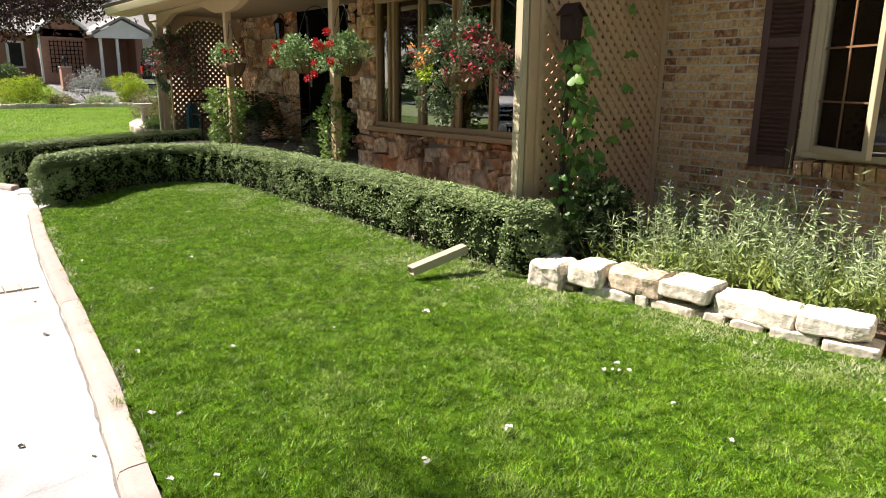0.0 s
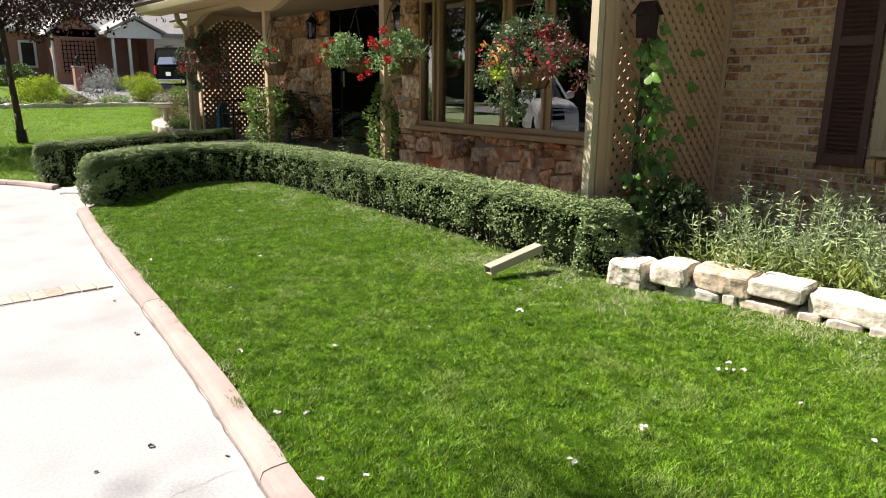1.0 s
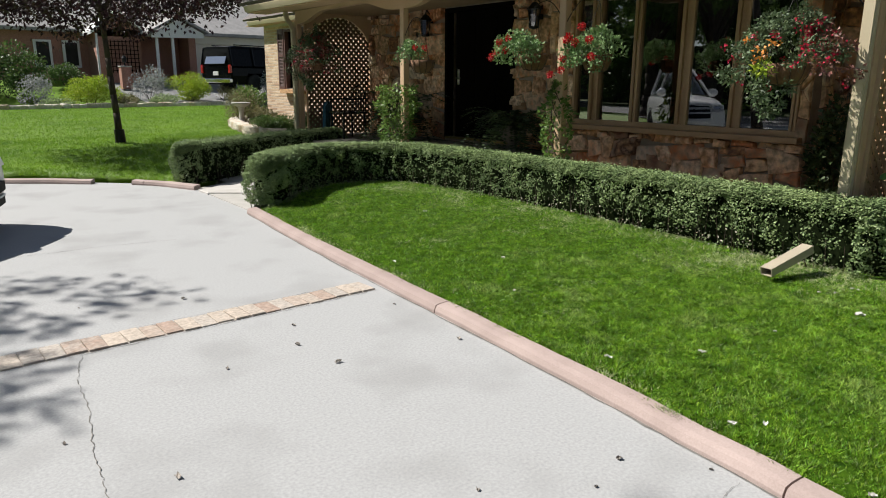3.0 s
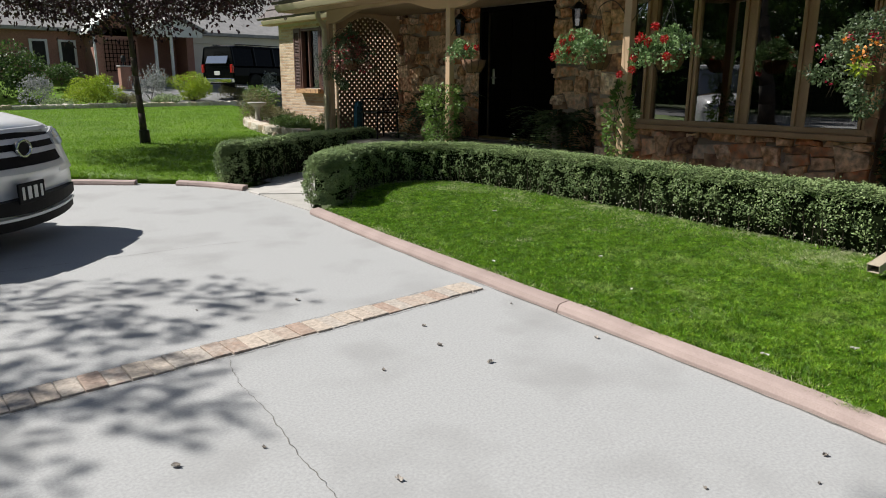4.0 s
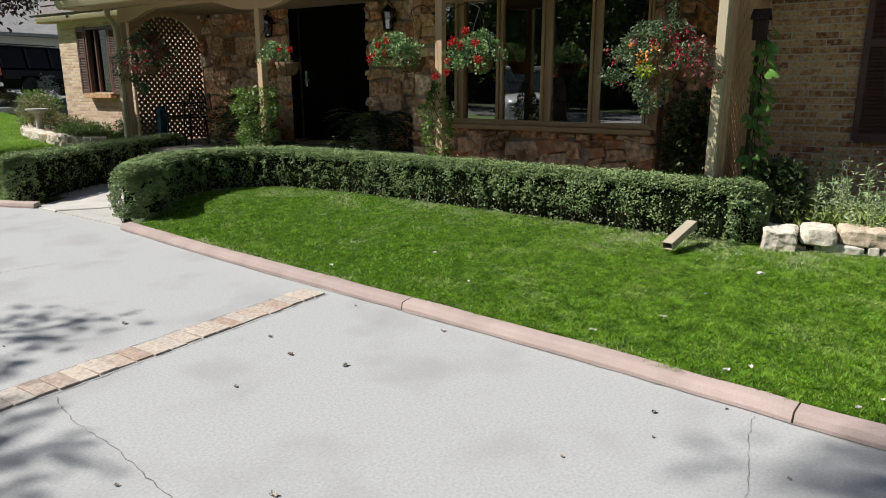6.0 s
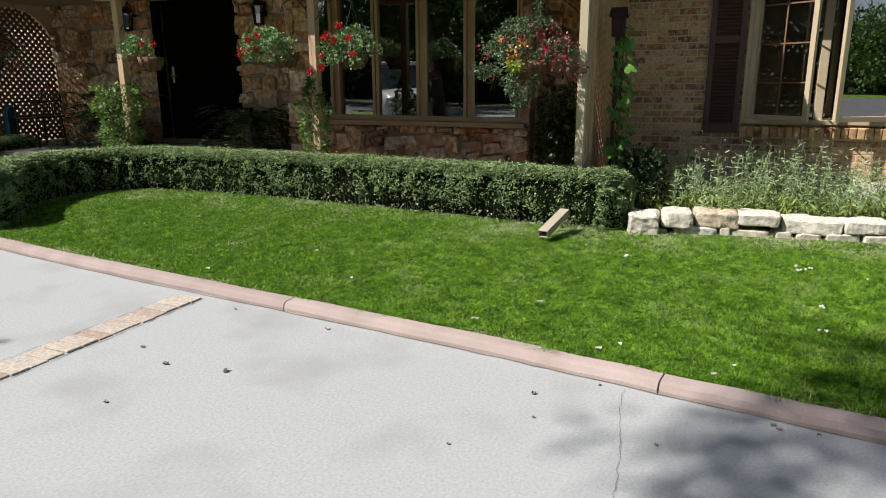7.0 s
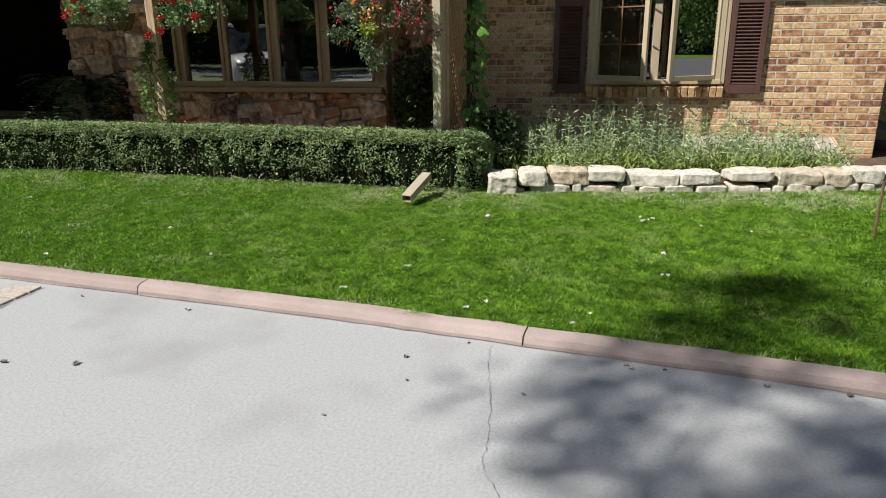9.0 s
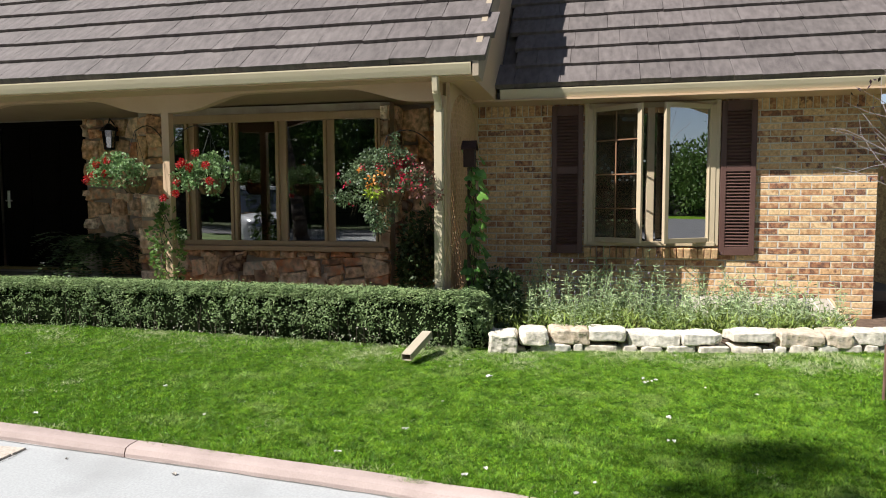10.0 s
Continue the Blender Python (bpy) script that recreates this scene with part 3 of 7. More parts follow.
    s = np.where(rng.uniform(size=k) < 0.8, -1, 1) * (W / 2 - rng.uniform(0.02, 0.07, k))
    z = base + rng.uniform(0.0, 0.20, k) * rng.uniform(0.2, 1, k)
    p = np.column_stack([c + np.column_stack([d[:, 1], -d[:, 0]]) * s[:, None], z]) - np.array(owner.location)
    ob = new("dead_leaves", flat_mesh("dead_leaves", leaves(p, rng.normal(size=(k, 3)), 0.022, 0.014, rng, 1.0), 4, M_DEADLEAF))
    ob.parent = owner
    return owner


M_DEADLEAF = material("dead_leaf", (0.38, 0.33, 0.26), (0.60, 0.54, 0.46), 0.8, 4, 30, 0.0, island=0.3)
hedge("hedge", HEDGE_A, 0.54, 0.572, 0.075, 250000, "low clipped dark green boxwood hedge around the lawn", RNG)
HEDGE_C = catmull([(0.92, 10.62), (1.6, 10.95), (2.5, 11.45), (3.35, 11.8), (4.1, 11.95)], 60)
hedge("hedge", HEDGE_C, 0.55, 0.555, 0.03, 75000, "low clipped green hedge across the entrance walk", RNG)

# ---- entrance walk and planting soil ----
def clip_cell(poly, a, b):
    """The part of a polygon nearer to a than to b."""
    out = []
    m, d = (a + b) / 2, b - a
    f = [(p - m) @ d for p in poly]
    for i in range(len(poly)):
        j = (i + 1) % len(poly)
        if f[i] <= 0:
            out.append(poly[i])
        if (f[i] < 0) != (f[j] < 0):
            t = f[i] / (f[i] - f[j])
            out.append(poly[i] + t * (poly[j] - poly[i]))
    return out


def cells(u0, u1, v0, v1, size_u, size_v, rnd, jitter=0.50):
    """Irregular stones that fill a rectangle."""
    nu, nv = max(1, round((u1 - u0) / size_u)), max(1, round((v1 - v0) / size_v))
    seeds = []
    for j in range(nv):
        for i in range(nu):
            seeds.append(np.array([(i + 0.5 + 0.5 * (j % 2) - 0.25 + rnd.uniform(-jitter, jitter)) * (u1 - u0) / nu + u0, (j + 0.5 + rnd.uniform(-jitter, jitter)) * (v1 - v0) / nv + v0]))
    sc = np.array([1.0, size_u / size_v])
    res = []
    for i, s in enumerate(seeds):
        poly = [np.array(q) * sc for q in ((u0, v0), (u1, v0), (u1, v1), (u0, v1))]
        for j, o in enumerate(seeds):
            if i != j and np.hypot(*((s - o) * sc)) < size_u * 3.2:
                poly = clip_cell(poly, s * sc, o * sc)
                if len(poly) < 3:
                    break
        if len(poly) >= 3:
            res.append([p / sc for p in poly])
    return res


def stone_bm(poly, gap, depth, rnd, place):
    """A stone from its outline: shrunk by the joint, pushed out, its face rounded. place(u, v, w) gives the point, w outward."""
    c = sum(poly) / len(poly)
    pts = []
    for i, p in enumerate(poly):
        q = poly[(i + 1) % len(poly)]
        pts += [p, (p + q) / 2 + np.array([rnd.uniform(-1, 1), rnd.uniform(-1, 1)]) * 0.014]
    r = max(np.mean([np.hypot(*(p - c)) for p in pts]), 0.02)
    k0, k1 = max(0.5, 1 - gap / r), max(0.35, 1 - gap / r - 0.010 / r)
    bm = bmesh.new()
    a = [bm.verts.new(place(*(c + (p - c) * k0), -0.02)) for p in pts]
    b = [bm.verts.new(place(*(c + (p - c) * k0), depth * 0.55)) for p in pts]
    e = [bm.verts.new(place(*(c + (p - c) * k1), depth * rnd.uniform(0.75, 1.15))) for p in pts]
    mid = bm.verts.new(place(*c, depth * rnd.uniform(0.9, 1.35)))
    n = len(pts)
    for i in range(n):
        j = (i + 1) % n
        bm.faces.new((a[i], a[j], b[j], b[i])), bm.faces.new((b[i], b[j], e[j], e[i])), bm.faces.new((e[i], e[j], mid))
    bmesh.ops.recalc_face_normals(bm, faces=bm.faces)
    return bm


rs = random.Random(21)
bm = bmesh.new()
prism(bm, [(0.86, 8.36), (1.35, 9.15), (2.2, 9.6), (3.5, 9.3), (3.5, 11.5), (2.6, 11.1), (1.7, 10.65), (0.95, 10.2)], "z", -0.15, 0.012)
entry = solid("entrance_walk", bm, material("walk_joint", (0.34, 0.33, 0.30), (0.46, 0.44, 0.41), 0.95, 5, 70, 0.4), "pale flagstone walk between two hedges", "path")
for poly in cells(0.9, 3.4, 8.4, 11.2, 1.05, 1.05, rs):
    c = sum(poly) / len(poly)
    lo = np.interp(c[0], [0.86, 1.35, 2.2, 3.5], [8.6, 9.25, 9.65, 9.4])
    hi = np.interp(c[0], [0.95, 1.7, 2.6, 3.5], [10.1, 10.5, 10.95, 11.3])
    if lo < c[1] < hi and min(p[0] for p in poly) > 0.85:
        part("flagstone", stone_bm(poly, 0.012, 0.022, rs, lambda u, v, w: (u, v, 0.006 + max(w, -0.01))), M_FLAG, entry)

bm = bmesh.new()
prism(bm, [(3.02, 2.9), (3.20, 1.9), (3.30, 1.0), (3.52, 0.2), (3.95, -1.6), (7.0, -1.6), (7.0, 2.5), (4.95, 2.5), (4.95, 7.6), (3.3, 7.6), (3.3, 3.3)], "z", -0.1, 0.16)
solid("planting_soil", bm, M_MULCH, "dark mulch soil of the planting bed along the house", "soil")

# ---- house ----
WALL_X = 4.87          # brick front
BAY_X = 4.44           # bay window
PORCH_X = 5.20         # stone wall with the door
rbk = random.Random(8)
BRICK_MESHES = {}


def brick_mesh(length, height=0.057, depth=0.05):
    key = (round(length, 2), round(height, 3))
    if key not in BRICK_MESHES:
        bm = bmesh.new()
        v = box(bm, 0, 0, 0, depth, key[0], key[1])
        es = [e for e in bm.edges if all(w.co.x < 0 for w in e.verts)]
        bmesh.ops.bevel(bm, geom=es, offset=0.0035, segments=1, affect="EDGES")
        BRICK_MESHES[key] = mesh_of("brick", bm, M_BRICK)
    return BRICK_MESHES[key]


def brick_face(owner, x, y0, y1, z0, z1, holes, limit=300, nearest=None, mat=None):
    """Running bond on a wall that looks towards -x; the nearest bricks are parts, the rest one joined part."""
    course, length = 0.0677, 0.203
    singles, rest = [], []
    for r in range(int((z1 - z0) / course)):
        z = z0 + (r + 0.5) * course
        y = y0 - (length / 2 if r % 2 else 0)
        while y < y1:
            spans = [(max(y, y0), min(y + length - 0.0095, y1))]
            for a, b, c, d in holes:
                if c < z < d:
                    spans = [q for s, e in spans for q in ((s, min(e, a)), (max(s, b), e)) if q[1] - q[0] > 0.03]
            for s, e in spans:
                if e - s > 0.03:
                    (singles if nearest is None or nearest((s + e) / 2, z) else rest).append(((s + e) / 2, z, e - s))
            y += length
    rest += singles[limit:]
    for y, z, w in singles[:limit]:
        ob = new("brick", brick_mesh(w))
        ob.parent = owner
        ob.location = (x + 0.0215 + rbk.uniform(-0.0012, 0.0012), y, z)
    if rest:
        V, F = [], []
        for y, z, w in rest:
            o, k = len(V), 0.0035
            fx, bx, h = x - 0.0035 + rbk.uniform(-0.0012, 0.0012), x + 0.02, 0.0285
            V += [(bx, y - w / 2, z - h), (bx, y + w / 2, z - h), (bx, y + w / 2, z + h), (bx, y - w / 2, z + h)]
            V += [(fx + k, y - w / 2, z - h), (fx + k, y + w / 2, z - h), (fx + k, y + w / 2, z + h), (fx + k, y - w / 2, z + h)]
            V += [(fx, y - w / 2 + k, z - h + k), (fx, y + w / 2 - k, z - h + k), (fx, y + w / 2 - k, z + h - k), (fx, y - w / 2 + k, z + h - k)]
            for q in range(4):
                n = (q + 1) % 4
                F += [(o + q, o + 4 + q, o + 4 + n, o + n), (o + 4 + q, o + 8 + q, o + 8 + n, o + 4 + n)]
            F.append((o + 8, o + 11, o + 10, o + 9))
        me = bpy.data.meshes.new("bricks")
        me.from_pydata(V, [], F)
        me.materials.append(mat or M_BRICK)
        ob = new("bricks", me)
        ob.parent = owner
        ob["kind"] = "stuff"


def holed_wall(name, x, thick, y0, y1, z0, z1, holes, mat, label):
    """A wall that looks towards -x with openings right through it."""
    bm = bmesh.new()
    ys = sorted({y0, y1, *[h[0] for h in holes], *[h[1] for h in holes]})
    for a, b in zip(ys, ys[1:]):
        cuts = sorted((h[2], h[3]) for h in holes if h[0] <= a and h[1] >= b)
        z = z0
        for lo, hi in cuts + [(z1, z1)]:
            if lo - z > 0.001:
                box(bm, x + thick / 2, (a + b) / 2, (z + lo) / 2, thick, b - a, lo - z)
            z = hi
    bmesh.ops.remove_doubles(bm, verts=bm.verts, dist=0.0005)
    return solid(name, bm, mat, label, "wall")


WIN = (0.905, 2.205, 0.895, 2.405)
wall_brick = holed_wall("wall_brick", WALL_X, 0.22, -0.635, 3.50, 0.0, 2.62, [WIN], M_MORTAR, "buff and brown brick front wall with pale mortar")
brick_face(wall_brick, WALL_X, -0.635, 3.50, 0.13, 2.30, [(WIN[0] - 0.015, WIN[1] + 0.015, WIN[2] - 0.14, WIN[3])], 300, lambda y, z: y < 0.95 or (y > 2.2 and z < 2.0))
for i in range(60):
    y = -0.60 + i * 0.0685
    ob = new("brick", brick_mesh(0.058, 0.125))
    ob.parent = wall_brick
    ob.location = (WALL_X + 0.021, y, 2.366)
bm = bmesh.new()
box(bm, 6.2, -0.525, 1.31, 2.2, 0.22, 2.62)
solid("wall_side", bm, M_MORTAR, "side return of the brick wall", "wall")
bm = bmesh.new()
box(bm, 7.4, -4.6, 1.31, 0.22, 8.0, 2.62)
solid("wall_back_right", bm, M_BRICK, "shaded brick wall set back beyond the corner", "wall")


def stone_face(owner, x, y0, y1, z0, z1, su, sv, rnd, holes=(), depth=0.045):
    for poly in cells(y0, y1, z0, z1, su, sv, rnd):
        c = sum(poly) / len(poly)
        if any(a - 0.02 < c[0] < b + 0.02 and lo - 0.02 < c[1] < hi + 0.02 for a, b, lo, hi in holes):
            continue
        part("stone", stone_bm(poly, 0.0025, depth * rnd.uniform(0.5, 1.6), rnd, lambda u, v, w: (x - w, u, v)), M_STONE, owner)


def ledge_face(owner, x, y0, y1, z0, z1, rows, wide, rnd, depth=0.05, loose=0.035):
    """Roughly squared fieldstones in uneven courses; rows and wide: least and most height and length."""
    top = z1
    while top - z0 > 0.03:
        h = min(rnd.uniform(*rows(top)), top - z0)
        if top - h - z0 < 0.05:
            h = top - z0
        y = y0
        while y1 - y > 0.03:
            w = min(rnd.uniform(*wide) * (0.75 + h * 1.6), y1 - y)
            if y1 - y - w < 0.07:
                w = y1 - y
            split = [(top, top - h)]
            if h > 0.17 and w < 0.30 and rnd.random() < 0.35:
                m = top - h * rnd.uniform(0.35, 0.65)
                split = [(top, m), (m, top - h)]
            for a, b in split:
                j = min(loose, (a - b) * 0.32, w * 0.3)
                q = [np.array([y + rnd.uniform(-j, j) * (y > y0 + 0.01), b + rnd.uniform(-j, j)]), np.array([y + w + rnd.uniform(-j, j) * (y + w < y1 - 0.01), b + rnd.uniform(-j, j)]),
                     np.array([y + w + rnd.uniform(-j, j) * (y + w < y1 - 0.01), a + rnd.uniform(-j, j)]), np.array([y + rnd.uniform(-j, j) * (y > y0 + 0.01), a + rnd.uniform(-j, j)])]
                part("stone", stone_bm(q, 0.004, depth * rnd.uniform(0.35, 1.7), rnd, lambda u, v, t: (x - t, u, v)), M_STONE, owner)
            y += w
        top -= h


def mixed(top):
    return (0.06, 0.095) if top > 0.74 else (0.13, 0.24)


def coarse(top):
    return (0.12, 0.32)


DOOR = (8.83, 10.42, 0.45, 2.47)
M_JOINT = material("stone_mortar", (0.30, 0.24, 0.185), (0.44, 0.365, 0.285), 0.95, 6, 80, 0.5)
bay = holed_wall("wall_bay", BAY_X, 0.15, 4.33, 7.45, 0.0, 2.46, [(4.43, 7.08, 0.86, 2.36)], M_JOINT, "brown fieldstone bay wall under the wide window")
ledge_face(bay, BAY_X, 4.33, 7.45, 0.12, 0.82, mixed, (0.13, 0.36), rs, 0.055, 0.065)
stone_face(bay, BAY_X, 4.33, 4.43, 0.82, 2.42, 0.10, 0.20, rs)
ledge_face(bay, BAY_X, 7.09, 7.45, 0.82, 2.40, coarse, (0.15, 0.34), rs)
bm = bmesh.new()
box(bm, 4.82, 4.40, 1.2, 0.46, 0.14, 2.5)
box(bm, 4.82, 7.38, 1.2, 0.46, 0.14, 2.5)
cheeks = solid("bay_cheeks", bm, M_JOINT, "dark stone sides of the bay", "wall")
for poly in cells(4.60, 5.04, 0.2, 2.44, 0.22, 0.16, rs):
    part("stone", stone_bm(poly, 0.0045, 0.03 * rs.uniform(0.5, 1.6), rs, lambda u, v, w: (u, 4.33 - w, v)), M_STONE, cheeks)
wall_porch = holed_wall("wall_porch", PORCH_X, 0.22, 7.30, 12.75, 0.0, 2.62, [DOOR], M_JOINT, "brown fieldstone entrance wall in the porch's shade")
ledge_face(wall_porch, PORCH_X, 7.45, 8.83, 0.42, 2.5, coarse, (0.16, 0.42), rs, 0.065, 0.08)
ledge_face(wall_porch, PORCH_X, 10.42, 12.70, 0.42, 2.5, coarse, (0.16, 0.42), rs, 0.065, 0.08)
wall_recess = holed_wall("wall_recess", 4.90, 0.2, 3.50, 4.46, 0.0, 2.62, [], M_JOINT, "shaded fieldstone wall beside the bay")
ledge_face(wall_recess, 4.90, 3.52, 4.32, 0.12, 2.45, coarse, (0.16, 0.40), rs, 0.06, 0.05)

# rooms behind the openings, their walls painted dim as indoor shade
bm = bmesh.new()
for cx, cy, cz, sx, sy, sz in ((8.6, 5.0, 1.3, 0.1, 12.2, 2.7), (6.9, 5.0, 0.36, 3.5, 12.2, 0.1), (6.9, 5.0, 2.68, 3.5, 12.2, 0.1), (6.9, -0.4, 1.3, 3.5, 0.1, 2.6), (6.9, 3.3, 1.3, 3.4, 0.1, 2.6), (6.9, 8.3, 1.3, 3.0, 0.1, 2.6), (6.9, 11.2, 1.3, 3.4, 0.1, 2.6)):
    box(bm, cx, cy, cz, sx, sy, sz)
solid("room_walls", bm, M_ROOM_DIM, "plain room walls behind the windows, painted dim as indoor shade", "wall")

# porch floor, ceiling
# Floor set darker than the walk's flagstone, to cut bounced light here
bm = bmesh.new()
box(bm, 4.32, 10.1, 0.2, 1.84, 5.2, 0.40, bevel=0.01)
solid("porch_floor", bm, material("porch_stone_shaded", (0.16, 0.145, 0.125), (0.25, 0.23, 0.20), 0.85, 4, 80, 0.3), "grey stone porch floor darkened for porch shade, raised one step", "porch")
# Ceiling takes the trim's tan scaled darker, to deepen the porch's shade
bm = bmesh.new()
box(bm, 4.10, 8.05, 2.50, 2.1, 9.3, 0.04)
solid("porch_ceiling", bm, material("ceiling_paint_shaded", (0.30, 0.215, 0.13), (0.36, 0.26, 0.165), 0.7, 2, 50, 0.05), "boarded porch ceiling in tan paint darkened for porch shade", "ceiling")
bm = bmesh.new()
box(bm, 4.66, 1.2, 2.43, 0.42, 4.6, 0.02)
solid("soffit", bm, M_TRIM, "tan painted soffit under the eave", "ceiling")

# posts and arched beams
POSTS = [(3.27, 3.49), (3.42, 6.37), (3.49, 9.20), (3.72, 12.58)]
for i, (px, py) in enumerate(POSTS):
    w = 0.088 if i in (0, 3) else 0.085
    t = thing("porch_post", (px, py, 0.1), "slim square tan painted wooden porch post", "post", "porch posts")
    bm = bmesh.new()
    box(bm, 0, 0, 1.11, w, w, 2.22, bevel=0.006)
    part("shaft", bm, M_TRIM, t)
    bm = bmesh.new()
    box(bm, 0, 0, 0.04, w + 0.03, w + 0.03, 0.08, bevel=0.006)
    part("foot", bm, M_TRIM, t)


def arch_beam(p, q):
    """A painted beam between two posts: its lower edge is a flat arch between two haunches."""
    d = Vector((q[0] - p[0], q[1] - p[1], 0))
    L = d.length
    out = [(0, 2.5), (0, 2.27)]
    for i in range(25):
        u = i / 24
        s = 0.20 + u * (L - 0.40)
        k = min(1.0, min(u, 1 - u) / 0.30)
        k = k * k * (3 - 2 * k)
        out.append((s, 2.275 + 0.15 * k))
    out += [(L, 2.27), (L, 2.5)]
    bm = bmesh.new()
    prism(bm, out, "y", -0.045, 0.045)
    ob = solid("beam", bm, M_TRIM, "tan painted arched porch beam", "beam")
    ob.matrix_world = Matrix.Translation((p[0], p[1], 0)) @ Matrix.Rotation(math.atan2(d.y, d.x), 4, "Z")


for p, q in zip(POSTS, POSTS[1:]):
    arch_beam(p, q)


# gutters and roofs
def gutter(name, x, y0, y1, z, x_back, label):
    t = thing(name, (x, (y0 + y1) / 2, z), label, "gutter", kind="structure")
    L = y1 - y0
    bm = bmesh.new()
    prism(bm, [(0.0, 0.0), (0.012, 0.0), (0.012, -0.012), (0.02, -0.045), (0.035, -0.085), (0.11, -0.085), (0.11, 0.0), (0.12, 0.0), (0.12, -0.095), (0.03, -0.095), (0.012, -0.05), (0.0, -0.012)], "y", -L / 2, L / 2)
    part("trough", bm, M_GUTTER, t)
    bm = bmesh.new()
    box(bm, (x_back - x) / 2 + 0.06, 0, -0.10, x_back - x - 0.02, L, 0.018)
    part("fascia_board", bm, M_TRIM, t)
    return t


gutter("gutter", 2.99, 3.17, 13.1, 2.555, 3.35, "cream metal gutter along the porch eave")
gutter("gutter", 4.44, -1.6, 3.12, 2.54, 4.9, "cream metal gutter over the brick wall")

SLOPE = radians(41)
rt = random.Random(31)


def shake_roof(name, x, z, y0, y1, rows, label, up=5.5):
    """A roof that rises towards +x from an eave, covered by overlapping thick shakes."""
    bm = bmesh.new()
    ca, sa = math.cos(SLOPE), math.sin(SLOPE)
    a, b = Vector((x + 0.02, 0, z - 0.03)), Vector((x + 0.02 + up * ca, 0, z - 0.03 + up * sa))
    n = Vector((sa, 0, -ca)) * 0.10
    prism(bm, [(a.x, a.z), (b.x, b.z), (b.x + n.x, b.z + n.z), (a.x + n.x, a.z + n.z)], "y", y0, y1)
    roof = solid(name, bm, M_SHINGLE, label, "roof")
    meshes = []
    for k in range(7):
        w = 0.22 + 0.035 * k
        bm = bmesh.new()
        L, th = 0.47, 0.054
        pts = []
        for s in (-w / 2, w / 2):
            pts.append([(0, s, 0.0), (0, s, th), (L, s, 0.012), (L, s, 0.0)])
        cut = rt.uniform(-0.008, 0.008)
        vs = [[bm.verts.new((p[0] + (cut if p[0] == 0 and j else 0), p[1], p[2])) for p in row] for j, row in enumerate(pts)]
        for i in range(4):
            bm.faces.new((vs[0][i], vs[0][(i + 1) % 4], vs[1][(i + 1) % 4], vs[1][i]))
        bm.faces.new(vs[0]), bm.faces.new(list(reversed(vs[1])))
        bmesh.ops.recalc_face_normals(bm, faces=bm.faces)
        meshes.append((w, mesh_of("shake", bm, M_SHINGLE)))
    tilt = Matrix.Rotation(-SLOPE, 4, "Y")
    for r in range(rows):
        y = y0 - rt.uniform(0, 0.15)
        while y < y1:
            w, me = rt.choice(meshes)
            c = y + w / 2
            if y0 - 0.02 <= c - w / 2 + 0.2 and c + w / 2 < y1 + 0.12:
                ob = new("shake", me)
                ob.parent = roof
                s = r * 0.365 + rt.choice((0, 0, 0.004, 0.010)) - 0.02
                ob.matrix_local = Matrix.Translation((x + s * ca, c, z + s * sa + 0.022)) @ tilt @ Matrix.Rotation(rt.uniform(-0.006, 0.006), 4, "Z")
            y += w + 0.004
    return roof


shake_roof("roof_porch", 3.02, 2.555, 3.16, 13.2, 6, "grey-brown shake roof over the porch")
shake_roof("roof_main", 4.47, 2.54, -2.2, 3.16, 7, "grey-brown shake roof over the brick wall")
bm = bmesh.new()
ca, sa = math.cos(SLOPE), math.sin(SLOPE)
prism(bm, [(3.0, 2.44), (3.0, 2.60), (3.0 + 5.4 * ca, 2.60 + 5.4 * sa), (3.15 + 5.4 * ca, 2.42 + 5.4 * sa), (3.2, 2.42)], "y", 3.105, 3.158)
solid("rake_board", bm, material("rake_paint", (0.30, 0.24, 0.17), (0.36, 0.29, 0.21), 0.6, 3, 60, 0.05), "tan board along the end of the porch roof", "trim")
bm = bmesh.new()
prism(bm, [(3.25, 2.44), (3.25, 2.60), (7.0, 5.8), (7.0, 2.44)], "y", 3.17, 3.40)
solid("wall_gable", bm, M_TRIM, "painted gable wall over the porch's end", "wall")


# ---- windows, door, shutters ----
def pane(parent, cx, cy, cz, sx, sy, sz, turn=0.0, mat=M_GLASS):
    bm = bmesh.new()
    box(bm, cx, cy, cz, sx, sy, sz, turn)
    ob = part("pane", bm, mat, parent)
    ob.visible_shadow = False
    return ob


def bar(name, parent, mat, c, s, bevel=0.004, turn=0.0, label=""):
    bm = bmesh.new()
    box(bm, *c, *s, turn, bevel)
    return part(name, bm, mat, parent, label)


M_WOOD = material("window_wood", (0.36, 0.235, 0.125), (0.46, 0.31, 0.175), 0.5, 3, 60, 0.08, stretch=(1, 1, 0.3))
M_MUNTIN = material("muntin", (0.17, 0.085, 0.04), (0.23, 0.125, 0.065), 0.5, 5, 60, 0.05)
w1 = thing("window_1", (BAY_X, 5.75, 0.9), "wide tan wooden bay window with five tall panes", "window", kind="structure")
PANES = [(7.05, 6.84), (6.71, 6.262), (6.173, 5.688), (5.55, 5.106), (4.97, 4.50)]
bar("sill", w1, M_WOOD, (-0.03, 0, -0.055), (0.20, 2.78, 0.055), 0.008)
bar("head", w1, M_WOOD, (0.035, 0, 1.43), (0.13, 2.68, 0.09))
bar("bottom_rail", w1, M_WOOD, (0.035, 0, 0.0), (0.125, 2.68, 0.055))
edges = [7.085] + [v for p in PANES for v in p] + [4.435]
